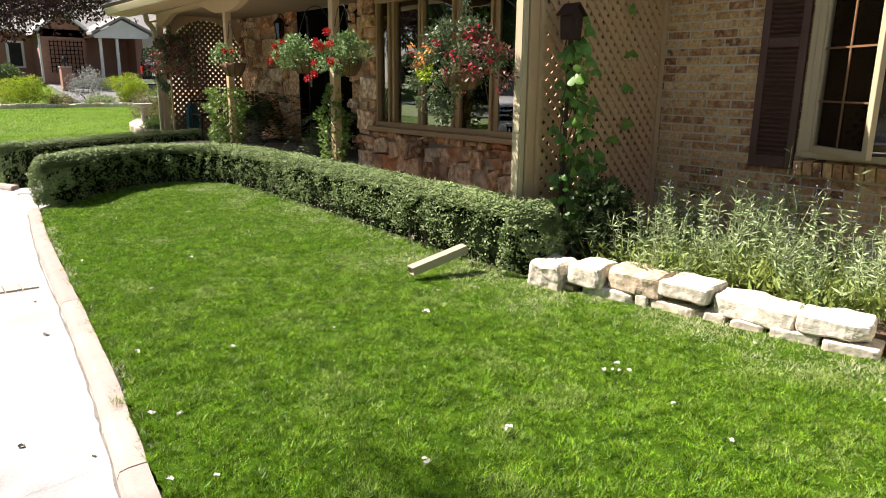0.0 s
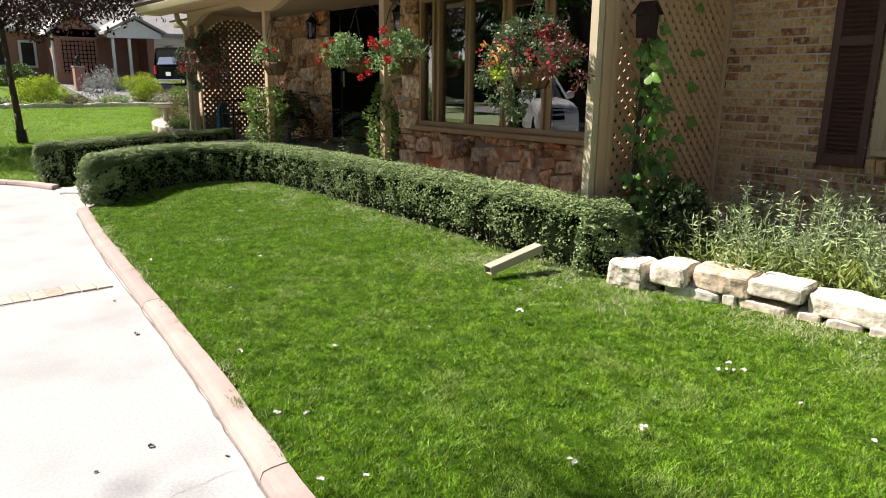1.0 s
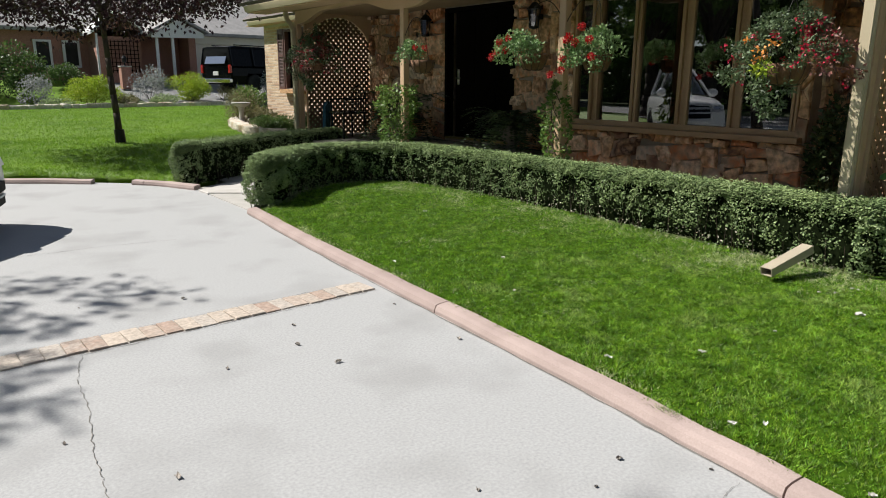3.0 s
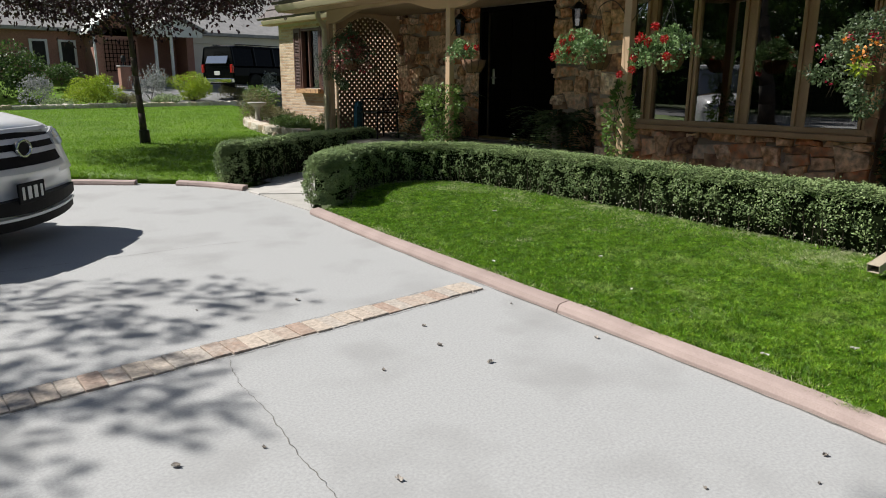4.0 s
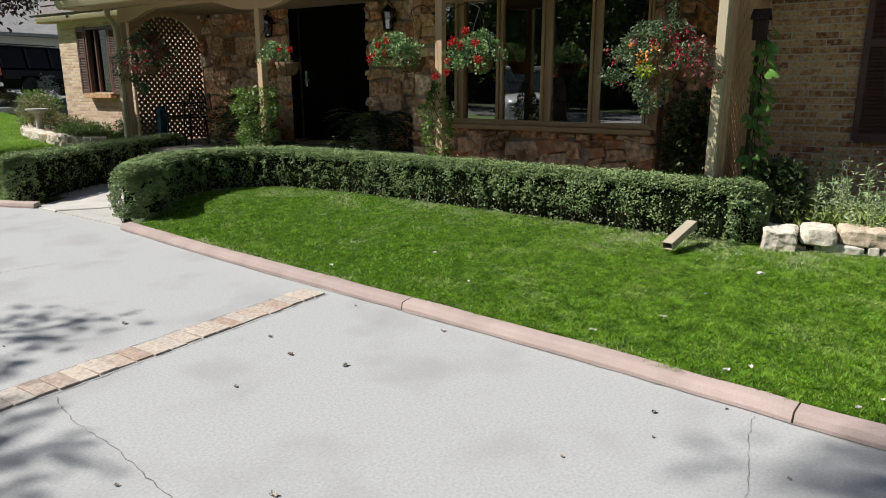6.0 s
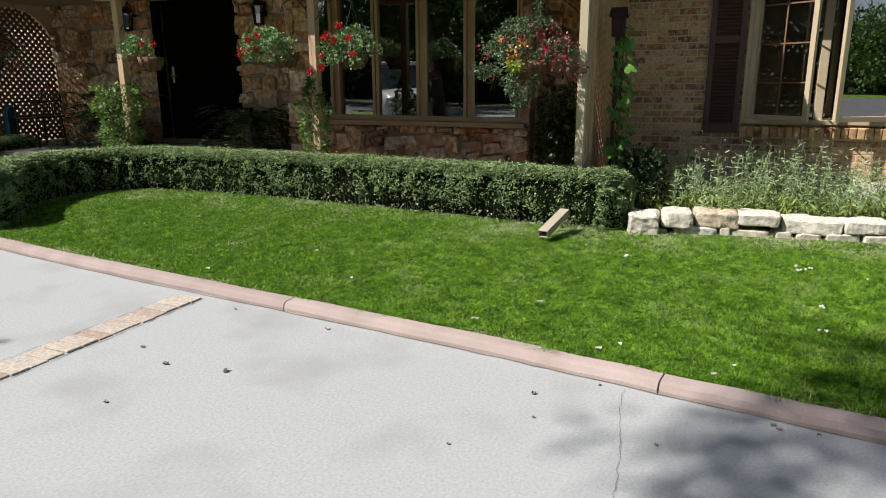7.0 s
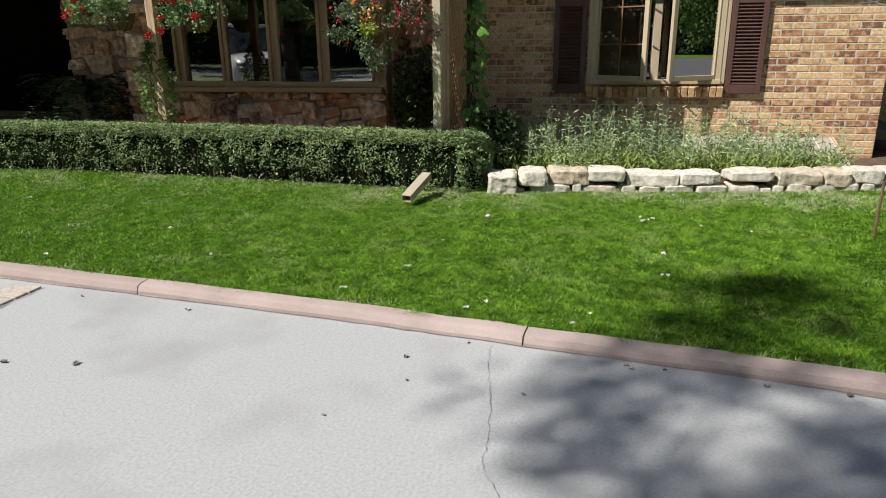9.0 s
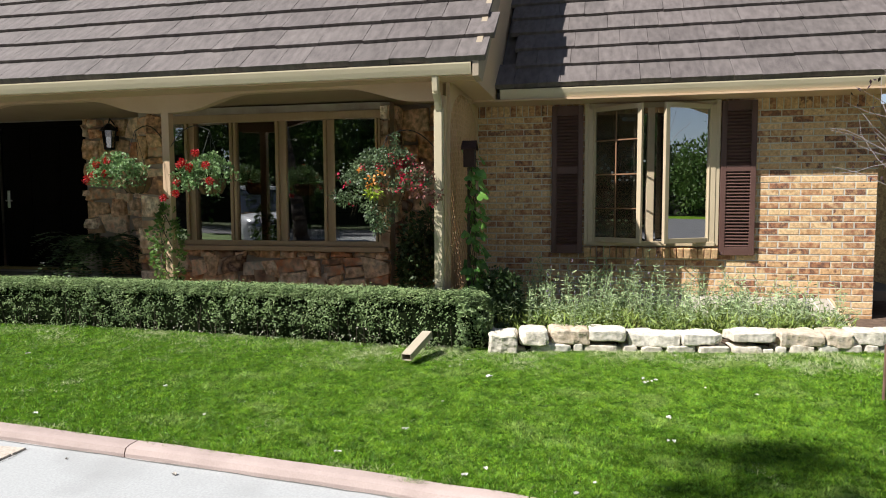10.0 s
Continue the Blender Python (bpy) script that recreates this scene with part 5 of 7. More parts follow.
def sage(x, y, z, spread, height, stems):
    t = thing("sage_plant", (x, y, z), "leggy grey-green sage with thin flower spikes in the bed", "plant", "sage plants along the wall")
    P, D, F, FD, B, BD = [], [], [], [], [], []
    bm = bmesh.new()
    for _ in range(stems):
        a, q = rp.uniform(0, 2 * math.pi), rp.uniform(0, 1) ** 0.6
        tall = height * rp.uniform(0.40, 0.95) * (1.25 if rp.uniform() < 0.12 else 1.0)
        foot = np.array([0.10 * math.cos(a), 0.10 * math.sin(a), 0.0]) * q
        tip = np.array([spread * q * math.cos(a), spread * q * math.sin(a), tall])
        pts = [foot + (tip - foot) * u + np.array([math.cos(a), math.sin(a), 0]) * 0.07 * math.sin(math.pi * u) + rp.normal(0, 0.012, 3) for u in np.linspace(0, 1, 6)]
        for p, q2 in zip(pts, pts[1:]):
            rod(bm, p, q2, 0.0024, 0.0018, 4)
        for u in np.linspace(0.10, 0.95, rp.integers(9, 15)):
            k = min(int(u * 5), 4)
            p = pts[k] + (pts[k + 1] - pts[k]) * (u * 5 - k)
            b = rp.uniform(0, 2 * math.pi)
            for s in (0, math.pi):
                (P if u > 0.38 else B).append(p), (D if u > 0.38 else BD).append((math.cos(b + s), math.sin(b + s), 0.55))
        if rp.uniform() < 0.25:
            for _ in range(11):
                F.append(pts[-1] + np.array([0, 0, rp.uniform(-0.05, 0.12)]) + rp.normal(0, 0.005, 3)), FD.append(rp.normal(0, 1, 3))
    for _ in range(stems * 9):
        a, q = rp.uniform(0, 2 * math.pi), rp.uniform(0, 1) ** 0.5
        B.append((spread * q * math.cos(a), spread * q * math.sin(a), rp.uniform(0.0, 0.16))), BD.append((0.5 * math.cos(a), 0.5 * math.sin(a), 1.0))
    ob = part("stem_mass", bm, M_SAGE, t)
    ob["kind"] = "stuff"
    o = np.array([x, y, z])
    plant_leaves(t, "leaves", np.array(P) + o, np.array(D), 0.056, 0.0115, M_SAGE, 0.45, 0.10)
    plant_leaves(t, "base_leaves", np.array(B) + o, np.array(BD), 0.080, 0.018, M_SAGEBASE, 0.5, label="yellow-green lower leaves")
    if F:
        plant_leaves(t, "flower_spike", np.array(F) + o, np.array(FD), 0.012, 0.006, M_SPIKE, 0.5, label="faded violet flower spikes")


M_SAGEBASE = material("sage_base_leaf", (0.16, 0.24, 0.05), (0.38, 0.46, 0.13), 0.65, 3, 20, 0.0, island=0.45, through_light=0.3)
for x, y, sp, h, n in ((3.55, 2.75, 0.30, 0.48, 30), (3.75, 2.35, 0.34, 0.58, 38), (4.15, 2.7, 0.30, 0.62, 26), (3.70, 1.95, 0.34, 0.62, 40), (4.2, 2.05, 0.30, 0.66, 30), (3.60, 1.5, 0.32, 0.50, 36),
                       (4.1, 1.45, 0.30, 0.60, 28), (3.70, 1.05, 0.32, 0.45, 36), (4.2, 0.85, 0.28, 0.52, 26), (3.80, 0.60, 0.32, 0.44, 36), (3.85, 0.20, 0.30, 0.40, 32), (4.3, 0.35, 0.26, 0.42, 22), (3.35, 2.35, 0.22, 0.30, 18)):
    sage(x, y, 0.16, sp * 1.05, h * 1.08, int(n * 1.15))

# translucent cover over a basement window well
cover = thing("window_well_cover", (4.52, 0.72, 0.16), "pale sloping plastic window-well cover against the wall", "cover")
bm = bmesh.new()
prism(bm, [(-0.32, 0.0), (0.33, 0.20), (0.33, 0.185), (-0.32, -0.012)], "y", -0.95, 0.95)
part("sheet", bm, material("cover_plastic", (0.30, 0.27, 0.22), (0.40, 0.365, 0.30), 0.5, 5, 60, 0.1), cover)
for i in range(13):
    y = -0.93 + i * 0.155
    bm = bmesh.new()
    prism(bm, [(-0.32, 0.006), (0.33, 0.206), (0.33, 0.196), (-0.32, -0.004)], "y", y - 0.006, y + 0.006)
    part("rib", bm, M_MORTAR, cover)
for y in (-0.955, 0.955):
    bm = bmesh.new()
    prism(bm, [(-0.33, 0.01), (0.33, 0.21), (0.33, -0.02), (-0.33, -0.02)], "y", y - 0.01, y + 0.01)
    part("side", bm, M_TRIM, cover)

# climbing heart-leaved vine on a pole with a bird house
pole = thing("trellis_pole", (3.43, 3.27, 0.16), "thin weathered wooden pole holding a bird house", "pole")
bm = bmesh.new()
rod(bm, (0, 0, 0), (0.01, 0.0, 1.62), 0.016, 0.014)
part("shaft", bm, M_TWIG, pole)
bh = thing("bird_house", (3.43, 3.26, 1.69), "small dark red-brown wooden bird house", "bird house")
bm = bmesh.new()
M_OLDWOOD = material("old_dark_wood", (0.016, 0.007, 0.006), (0.045, 0.020, 0.015), 0.85, 14, 70, 0.5, stretch=(1, 1, 0.3))
prism(bm, [(-0.048, 0), (0.048, 0), (0.062, 0.15), (0, 0.215), (-0.062, 0.15)], "y", -0.05, 0.05)
part("body", bm, M_OLDWOOD, bh)
for s in (-1, 1):
    bm = bmesh.new()
    box(bm, s * 0.042, 0, 0.197, 0.115, 0.135, 0.012, tilt=Matrix.Rotation(s * radians(43), 4, "Y"))
    part("roof", bm, M_OLDWOOD, bh)
# Black disc on the solid body, painting the dark of an entry hole
bm = bmesh.new()
rod(bm, (0.0, -0.047, 0.12), (0.0, -0.053, 0.12), 0.016, n=14)
part("hole", bm, M_BLACK, bh)
bm = bmesh.new()
rod(bm, (0.0, -0.05, 0.07), (0.0, -0.085, 0.07), 0.004)
part("perch", bm, M_TWIG, bh)

M_VINE = material("vine_leaf", (0.06, 0.150, 0.022), (0.175, 0.33, 0.06), 0.42, 14, 40, 0.1, spread=0.35, through_light=0.25)


def heart_mesh(size):
    out = []
    for i in range(18):
        a = 2 * math.pi * i / 18
        out.append((size * 0.034 * 16 * math.sin(a) ** 3, -size * 0.034 * (13 * math.cos(a) - 5 * math.cos(2 * a) - 2 * math.cos(3 * a) - math.cos(4 * a))))
    bm = bmesh.new()
    c = bm.verts.new((0, -size * 0.1, 0.012))
    ring = [bm.verts.new((x, y, 0.010 * math.cos(x / size * 3) - 0.022 * (y / size) ** 2 + 0.004 * math.sin(9 * x / size))) for x, y in out]
    for i in range(18):
        bm.faces.new((c, ring[i], ring[(i + 1) % 18]))
    return mesh_of("leaf", bm, M_VINE, True)


HEARTS = [heart_mesh(0.056), heart_mesh(0.084), heart_mesh(0.108)]
vine = thing("climbing_vine", (3.43, 3.24, 0.16), "heart-leaved green vine climbing the lattice", "vine")
rv = random.Random(9)


def heart(x, y, z, k=None):
    ob = new("leaf", HEARTS[rv.randrange(3) if k is None else k])
    ob.parent = vine
    ob.location = (x - 3.43, y - 3.24, z - 0.16)
    ob.rotation_euler = (radians(rv.uniform(35, 85)), radians(rv.uniform(-25, 25)), radians(rv.uniform(-75, 25)))


for i in range(190):
    z = 0.28 + 1.47 * (i / 189) ** 1.5
    wide = 0.24 if z < 0.75 else 0.18 if z < 1.1 else 0.12
    heart(3.47 + rv.uniform(-wide, wide) + (0.08 if z < 0.9 else 0), 3.22 + rv.uniform(-0.10, 0.08), z)
for x, z in ((4.30, 1.95), (4.33, 1.62), (4.30, 1.36), (4.33, 1.08), (4.16, 0.96), (4.02, 0.74), (3.95, 0.50), (4.2, 0.62), (3.75, 1.85)):
    heart(x, 3.39, z, 2)
for k in range(5):
    bm = bmesh.new()
    p = Vector((rv.uniform(-0.1, 0.1), rv.uniform(-0.03, 0.03), 0))
    for j in range(9):
        q = Vector((0.05 * math.sin(j + k), 0.03 * math.cos(j * 1.3 + k), (j + 1) * 0.185))
        rod(bm, p, q, 0.004, 0.0035, 5)
        p = q
    part("stem", bm, M_TWIG, vine)
bush("ground_cover", (3.55, 3.0, 0.16), (0.34, 0.20, 0.36), 22, 2600, 0.05, 0.026, M_FERN, "dark leafy plants at the vine's foot", "plant")
bush("shrub", (4.25, 3.92, 0.16), (0.36, 0.34, 0.72), 26, 3400, 0.06, 0.03, M_FERN, "dark leafy shrub in the shaded recess beside the bay")
bush("ground_cover", (3.55, 3.65, 0.16), (0.25, 0.2, 0.22), 8, 700, 0.05, 0.03, M_HEDGE, "dark low leafy plants behind the hedge's end", "plant")


# climbing plants on the thin porch posts
def post_vine(px, py, z0, z1, width, count, label, mat, thin=0.5):
    t = thing("post_vine", (px, py, z0), label, "vine", "vines on porch posts")
    u = RNG.uniform(0, 1, count)
    z = z0 + (z1 - z0) * u
    a = RNG.uniform(0, 2 * math.pi, count)
    wob = np.array([noise.noise((v * 7.0, px, py)) for v in u])
    rr = width * (0.35 + 0.65 * RNG.uniform(0, 1, count) ** 0.5) * np.where(u > 0.72, 1 - (u - 0.72) * thin, 1.0) * (1 + 0.7 * wob)
    P = np.column_stack([px + rr * np.cos(a), py + rr * np.sin(a) * 1.25, z])
    D = np.column_stack([np.cos(a), np.sin(a), 0.2 + 0 * a])
    plant_leaves(t, "leaves", P, D, 0.058, 0.032, mat, 0.7, 0.1)
    for k in range(4):
        bm = bmesh.new()
        p = Vector((0, 0, 0))
        for j in range(8):
            q = Vector((0.07 * math.sin(j * 1.2 + k * 1.6), 0.07 * math.cos(j * 1.2 + k * 1.6), (j + 1) * (z1 - z0) / 8))
            rod(bm, p, q, 0.005, 0.004, 5)
            p = q
        part("stem", bm, M_TWIG, t)


M_CLIMB = material("climber_leaf", (0.075, 0.15, 0.03), (0.20, 0.30, 0.07), 0.5, 4, 25, 0.0, island=0.4, through_light=0.3)
post_vine(3.40, 6.40, 0.18, 1.36, 0.135, 900, "sparse green climber round the thin porch post", M_CLIMB, 2.6)
post_vine(3.45, 9.33, 0.40, 1.30, 0.21, 1900, "dense bright green climber round the thin porch post", M_CLIMB, 0.3)

# ---- hanging baskets ----
M_COCO = material("coco_liner", (0.10, 0.052, 0.028), (0.22, 0.125, 0.07), 0.95, 20, 90, 0.9, stretch=(1, 1, 0.4))
M_RED = material("geranium_red", (0.36, 0.004, 0.008), (0.56, 0.010, 0.016), 0.55, 20, 60, 0.0, island=0.2, through_light=0.2)
M_GERANIUM = material("geranium_leaf", (0.085, 0.17, 0.05), (0.25, 0.37, 0.15), 0.55, 6, 30, 0.0, island=0.4, through_light=0.25)
M_FUCHSIA = material("fuchsia_flower", (0.34, 0.006, 0.03), (0.52, 0.016, 0.07), 0.5, 20, 60, 0.0, island=0.25, through_light=0.2)
M_FUCHLEAF = material("fuchsia_leaf", (0.03, 0.055, 0.025), (0.155, 0.215, 0.10), 0.5, 6, 30, 0.0, island=0.5, through_light=0.2)
M_ORANGE = material("begonia_flower", (0.50, 0.13, 0.02), (0.68, 0.30, 0.05), 0.5, 20, 60, 0.0, island=0.3, through_light=0.2)


def basket_base(name, loc, label, post, r=0.15, hang=0.46):
    t = thing(name, loc, label, "hanging basket", "hanging flower baskets")
    bm = bmesh.new()
    lathe(bm, [(0.03, -0.15), (r * 0.62, -0.14), (r * 0.88, -0.075), (r, 0.0), (r * 0.93, 0.0), (r * 0.5, -0.02)], n=22)
    part("liner", bm, M_COCO, t, "brown coconut fibre liner", smooth=True)
    for i in range(10):
        a = 2 * math.pi * i / 10
        bm = bmesh.new()
        ps = [(rr * math.cos(a), rr * math.sin(a), z) for rr, z in ((0.03, -0.158), (r * 0.65, -0.146), (r * 0.91, -0.077), (r * 1.03, 0.0))]
        for p, q in zip(ps, ps[1:]):
            rod(bm, p, q, 0.0035, n=5)
        part("wire", bm, M_TWIG, t)
    for i in range(3):
        a = 2 * math.pi * i / 3 + 0.4
        bm = bmesh.new()
        rod(bm, (r * math.cos(a), r * math.sin(a), 0), (0, 0, hang), 0.0022, n=5)
        part("chain", bm, M_BLACK, t)
    # iron arm from the porch post
    bm = bmesh.new()
    a, b = Vector((post[0] - loc[0], post[1] - loc[1], hang - 0.16)), Vector((0, 0, hang))
    prev = a
    for j in range(1, 9):
        u = j / 8
        q = a.lerp(b, u) + Vector((0, 0, 0.13 * math.sin(math.pi * u)))
        rod(bm, prev, q, 0.0045, n=6)
        prev = q
    part("arm", bm, M_BLACK, t, "black curved iron arm")
    return t


def flower_heads(t, centres, n, spread, size, mat, name="flower"):
    for c in centres:
        p, d = blob_points(c, (spread, spread, spread), n, 0.05)
        me = flat_mesh(name, leaves(p - np.array(t.location), d, size, size * 0.8, RNG, 0.5), 4, mat)
        ob = new(name, me)
        ob.parent = t
        ob["kind"] = "stuff"


def geranium(loc, spread, count, flowers, label, off=(0, 0, 0), post=POSTS[1]):
    t = basket_base("hanging_basket", loc, label, post)
    P, D = [], []
    for k in range(40):
        a, q = RNG.uniform(0, 2 * math.pi), RNG.uniform(0.1, 1.0)
        hang = -0.13 * q if k % 2 == 0 else 0.0
        c = (loc[0] + off[0] + spread * 1.1 * q * math.cos(a), loc[1] + off[1] + spread * 1.45 * q * math.sin(a), loc[2] + off[2] + 0.03 + 0.15 * (1 - q * q) + hang + RNG.uniform(-0.03, 0.05))
        p, d = blob_points(c, (0.065, 0.07, 0.055), count // 22, 0.3)
        P.append(p), D.append(d)
    plant_leaves(t, "leaves", np.vstack(P), np.vstack(D) + np.array([0, 0, 0.4]), 0.030, 0.027, M_GERANIUM, 0.8)
    flower_heads(t, [(loc[0] + a, loc[1] + b, loc[2] + c) for a, b, c in flowers], 90, 0.032, 0.019, M_RED)


geranium((3.16, 5.74, 1.60), 0.20, 1000, [(-0.16, 0.06, 0.24), (-0.2, 0.20, 0.13), (-0.2, 0.10, 0.10), (-0.22, 0.16, 0.15), (-0.22, -0.08, 0.12), (-0.24, -0.13, -0.03), (-0.2, 0.24, -0.04), (-0.2, 0.25, -0.14), (-0.2, 0.38, -0.18)],
         "wire basket of red geraniums hanging from the porch beam", (0, 0.05, 0.0))
geranium((3.22, 6.60, 1.62), 0.22, 1100, [(-0.15, 0.22, 0.16), (-0.20, 0.29, 0.12), (-0.2, 0.21, 0.04), (-0.20, 0.42, -0.02), (-0.2, 0.33, 0.03)], "wire basket of red geraniums beside the entrance", (-0.03, 0.18, 0.0))
geranium((3.22, 8.45, 1.60), 0.15, 420, [(-0.10, 0.02, 0.15), (-0.05, -0.10, 0.14)], "wire basket of red geraniums near the entrance post", (-0.05, 0.16, 0.0), POSTS[2])


def fuchsia(loc, scale, count, label, orange, post=POSTS[0]):
    """A basket hidden under foliage that spreads above and trails low on both sides, hung with small flowers."""
    t = basket_base("hanging_basket", loc, label, post, 0.16)
    P, D, R, RD, F = [], [], [], [], []
    for k in range(64):
        a = RNG.uniform(0, 2 * math.pi)
        q = RNG.uniform(0.1, 1.0)
        rr = scale * (0.08 + 0.36 * q)
        y = rr * math.sin(a)
        trail = 0.30 * q * q * RNG.uniform(0.1, 1.1) * (1.25 if y > 0 else 0.75)
        c = np.array([loc[0] + rr * math.cos(a) * 0.75 - 0.03, loc[1] + y, loc[2] + scale * (0.24 * (1 - q) + 0.10 - trail)])
        p, d = blob_points(c, (0.07 * scale, 0.08 * scale, 0.07 * scale), count // 64, 0.2)
        (R if y < -0.05 and k % 3 == 0 else P).append(p), (RD if y < -0.05 and k % 3 == 0 else D).append(d)
        for _ in range(1 + k % 2 if y < 0 else int(k % 4 == 0)):
            F.append(tuple(c + np.array([-0.05 * scale, RNG.uniform(-0.08, 0.08), RNG.uniform(-0.09, 0.03)])))
    # a skirt of small leaves hanging before the liner, and one upright spray
    for k in range(10):
        c = np.array([loc[0] - 0.15 * scale + RNG.uniform(-0.03, 0.03), loc[1] + RNG.uniform(-0.10, 0.20) * scale, loc[2] - RNG.uniform(0.05, 0.36) * scale])
        p, d = blob_points(c, (0.05, 0.06, 0.06), count // 70, 0.2)
        P.append(p), D.append(d)
    for k in range(5):
        c = np.array([loc[0] - 0.05, loc[1] - 0.10, loc[2] + scale * (0.28 + 0.045 * k)])
        p, d = blob_points(c, (0.03, 0.035, 0.03), count // 160, 0.2)
        P.append(p), D.append(d)
    plant_leaves(t, "leaves", np.vstack(P), np.vstack(D), 0.031, 0.0165, M_FUCHLEAF, 0.8, 0.25)
    if R:
        plant_leaves(t, "red_leaves", np.vstack(R), np.vstack(RD), 0.036, 0.018, M_REDLEAF, 0.8, 0.25, "dull purple-red leaves")
    flower_heads(t, F, 9, 0.022, 0.022, M_FUCHSIA)
    if orange:
        flower_heads(t, [(loc[0] - 0.37, loc[1] + y, loc[2] + z) for y, z in ((0.12, 0.15), (0.05, 0.09), (-0.01, 0.08), (-0.05, 0.13), (0.06, 0.02), (0.0, 0.03), (-0.10, 0.12))], 10, 0.018, 0.026, M_ORANGE)
        p, d = blob_points((loc[0] - 0.33, loc[1] + 0.0, loc[2] - 0.04), (0.04, 0.08, 0.06), 70, 0.2)
        plant_leaves(t, "lime_leaves", p, d, 0.045, 0.024, M_LIME, 0.7, 0.2, "yellow-green leaves")
    for k in range(5):
        bm = bmesh.new()
        a = RNG.uniform(0, 2 * math.pi)
        p = Vector((0.1 * math.cos(a), 0.1 * math.sin(a), 0.05))
        for j in range(6):
            q = Vector(((0.12 + 0.06 * j) * math.cos(a) * scale, (0.12 + 0.06 * j) * math.sin(a) * scale, 0.10 + 0.04 * j - 0.022 * j * j))
            rod(bm, p, q, 0.003, 0.0025, 4)
            p = q
        part("trailing_stem", bm, M_TWIG, t)


M_REDLEAF = material("fuchsia_red_leaf", (0.13, 0.045, 0.04), (0.26, 0.13, 0.09), 0.5, 6, 30, 0.0, island=0.4, through_light=0.2)
fuchsia((3.02, 3.93, 1.49), 1.0, 4600, "large wire basket of trailing red fuchsia and orange begonia", True)
fuchsia((3.64, 11.85, 1.66), 1.2, 7600, "wire basket of trailing fuchsia by the far porch post", False, POSTS[3])


# ---- porch furniture and pots ----


def fern(loc, label, r=0.42, tall=0.5):
    t = thing("potted_fern", loc, label, "potted plant", "potted ferns on the porch")
    bm = bmesh.new()
    lathe(bm, [(0.0, 0.0), (0.13, 0.0), (0.13, 0.04), (0.06, 0.08), (0.06, 0.14), (0.14, 0.20), (0.19, 0.32), (0.17, 0.36), (0.20, 0.38), (0.17, 0.38), (0.15, 0.33), (0.0, 0.33)], n=22)
    part("urn", bm, material("urn_stone", (0.16, 0.14, 0.11), (0.26, 0.23, 0.19), 0.9, 9, 60, 0.3), t, "weathered stone urn", smooth=True)
    P, D = [], []
    for _ in range(80):
        a, up = RNG.uniform(0, 2 * math.pi), RNG.uniform(0.2, 1.0)
        L = r * RNG.uniform(0.8, 1.3)
        for u in np.linspace(0.08, 1, 24):
            q = np.array([math.cos(a) * L * u, math.sin(a) * L * u, 0.36 + up * tall * u - (tall + 0.12) * u * u * (1.1 - 0.5 * up)])
            for s in (-1, 1):
                P.append(q), D.append((-math.sin(a) * s + 0.5 * math.cos(a), math.cos(a) * s + 0.5 * math.sin(a), 0.0))
    plant_leaves(t, "fronds", np.array(P) + np.array(loc), np.array(D), 0.075, 0.020, M_FERN, 0.15)


fern((4.55, 8.20, 0.40), "big arching fern in an urn beside the front door", 0.60, 0.75)
fern((4.55, 10.80, 0.40), "big arching fern in an urn on the porch", 0.66, 1.25)
chair = thing("garden_chair", (4.15, 11.75, 0.40), "black ornate metal garden chair on the porch", "chair")
for sx in (-0.2, 0.2):
    for sy in (-0.2, 0.2):
        bm = bmesh.new()
        rod(bm, (sx * 1.1, sy * 1.1, 0), (sx, sy, 0.42), 0.014)
        part("leg", bm, M_BLACK, chair)
seat = new("seat")
seat.parent = chair
for i in range(8):
    bm = bmesh.new()
    box(bm, -0.21 + i * 0.06, 0, 0.43, 0.03, 0.41, 0.015)
    part("slat", bm, M_BLACK, seat)
for y in (-0.22, 0.22):
    bm = bmesh.new()
    box(bm, 0, y, 0.43, 0.46, 0.03, 0.02)
    part("rail", bm, M_BLACK, seat)
bm = bmesh.new()
for i in range(9):
    a = math.pi * i / 8
    a2 = math.pi * (i + 1) / 8
    if i < 8:
        rod(bm, (0.22, 0.22 * math.cos(a), 0.62 + 0.25 * math.sin(a)), (0.22, 0.22 * math.cos(a2), 0.62 + 0.25 * math.sin(a2)), 0.012)
    rod(bm, (0.22, -0.2 + i * 0.05, 0.44), (0.22, -0.2 + i * 0.05, 0.60 + 0.22 * math.sin(a)), 0.006)
part("backrest", bm, M_BLACK, chair)
for s in (-1, 1):
    bm = bmesh.new()
    rod(bm, (0.2, s * 0.23, 0.66), (-0.2, s * 0.23, 0.64), 0.012)
    rod(bm, (-0.2, s * 0.23, 0.64), (-0.2, s * 0.22, 0.43), 0.010)
    part("armrest", bm, M_BLACK, chair)
bm = bmesh.new()
prism(bm, [(-0.14, 0.0), (0.14, 0.0), (0.11, 0.52), (0.04, 0.60), (-0.05, 0.58), (-0.11, 0.50)], "y", -0.03, 0.03)
bag = part("cloth_bag", bm, material("teal_cloth", (0.02, 0.07, 0.10), (0.05, 0.15, 0.20), 0.9, 8, 60, 0.3))
bag.location, bag.rotation_euler = (4.05, 12.25, 0.40), (0, 0, 0.5)
tagged(bag, "dark teal cloth bag standing on the porch", "bag")


# ---- far lawn, beds and the wing of the house ----
def far_z(x, y):
    return np.interp(y, [10, 12, 15.5, 20, 30], [0.03, 0.07, 0.19, 0.26, 0.33]) + 0 * x


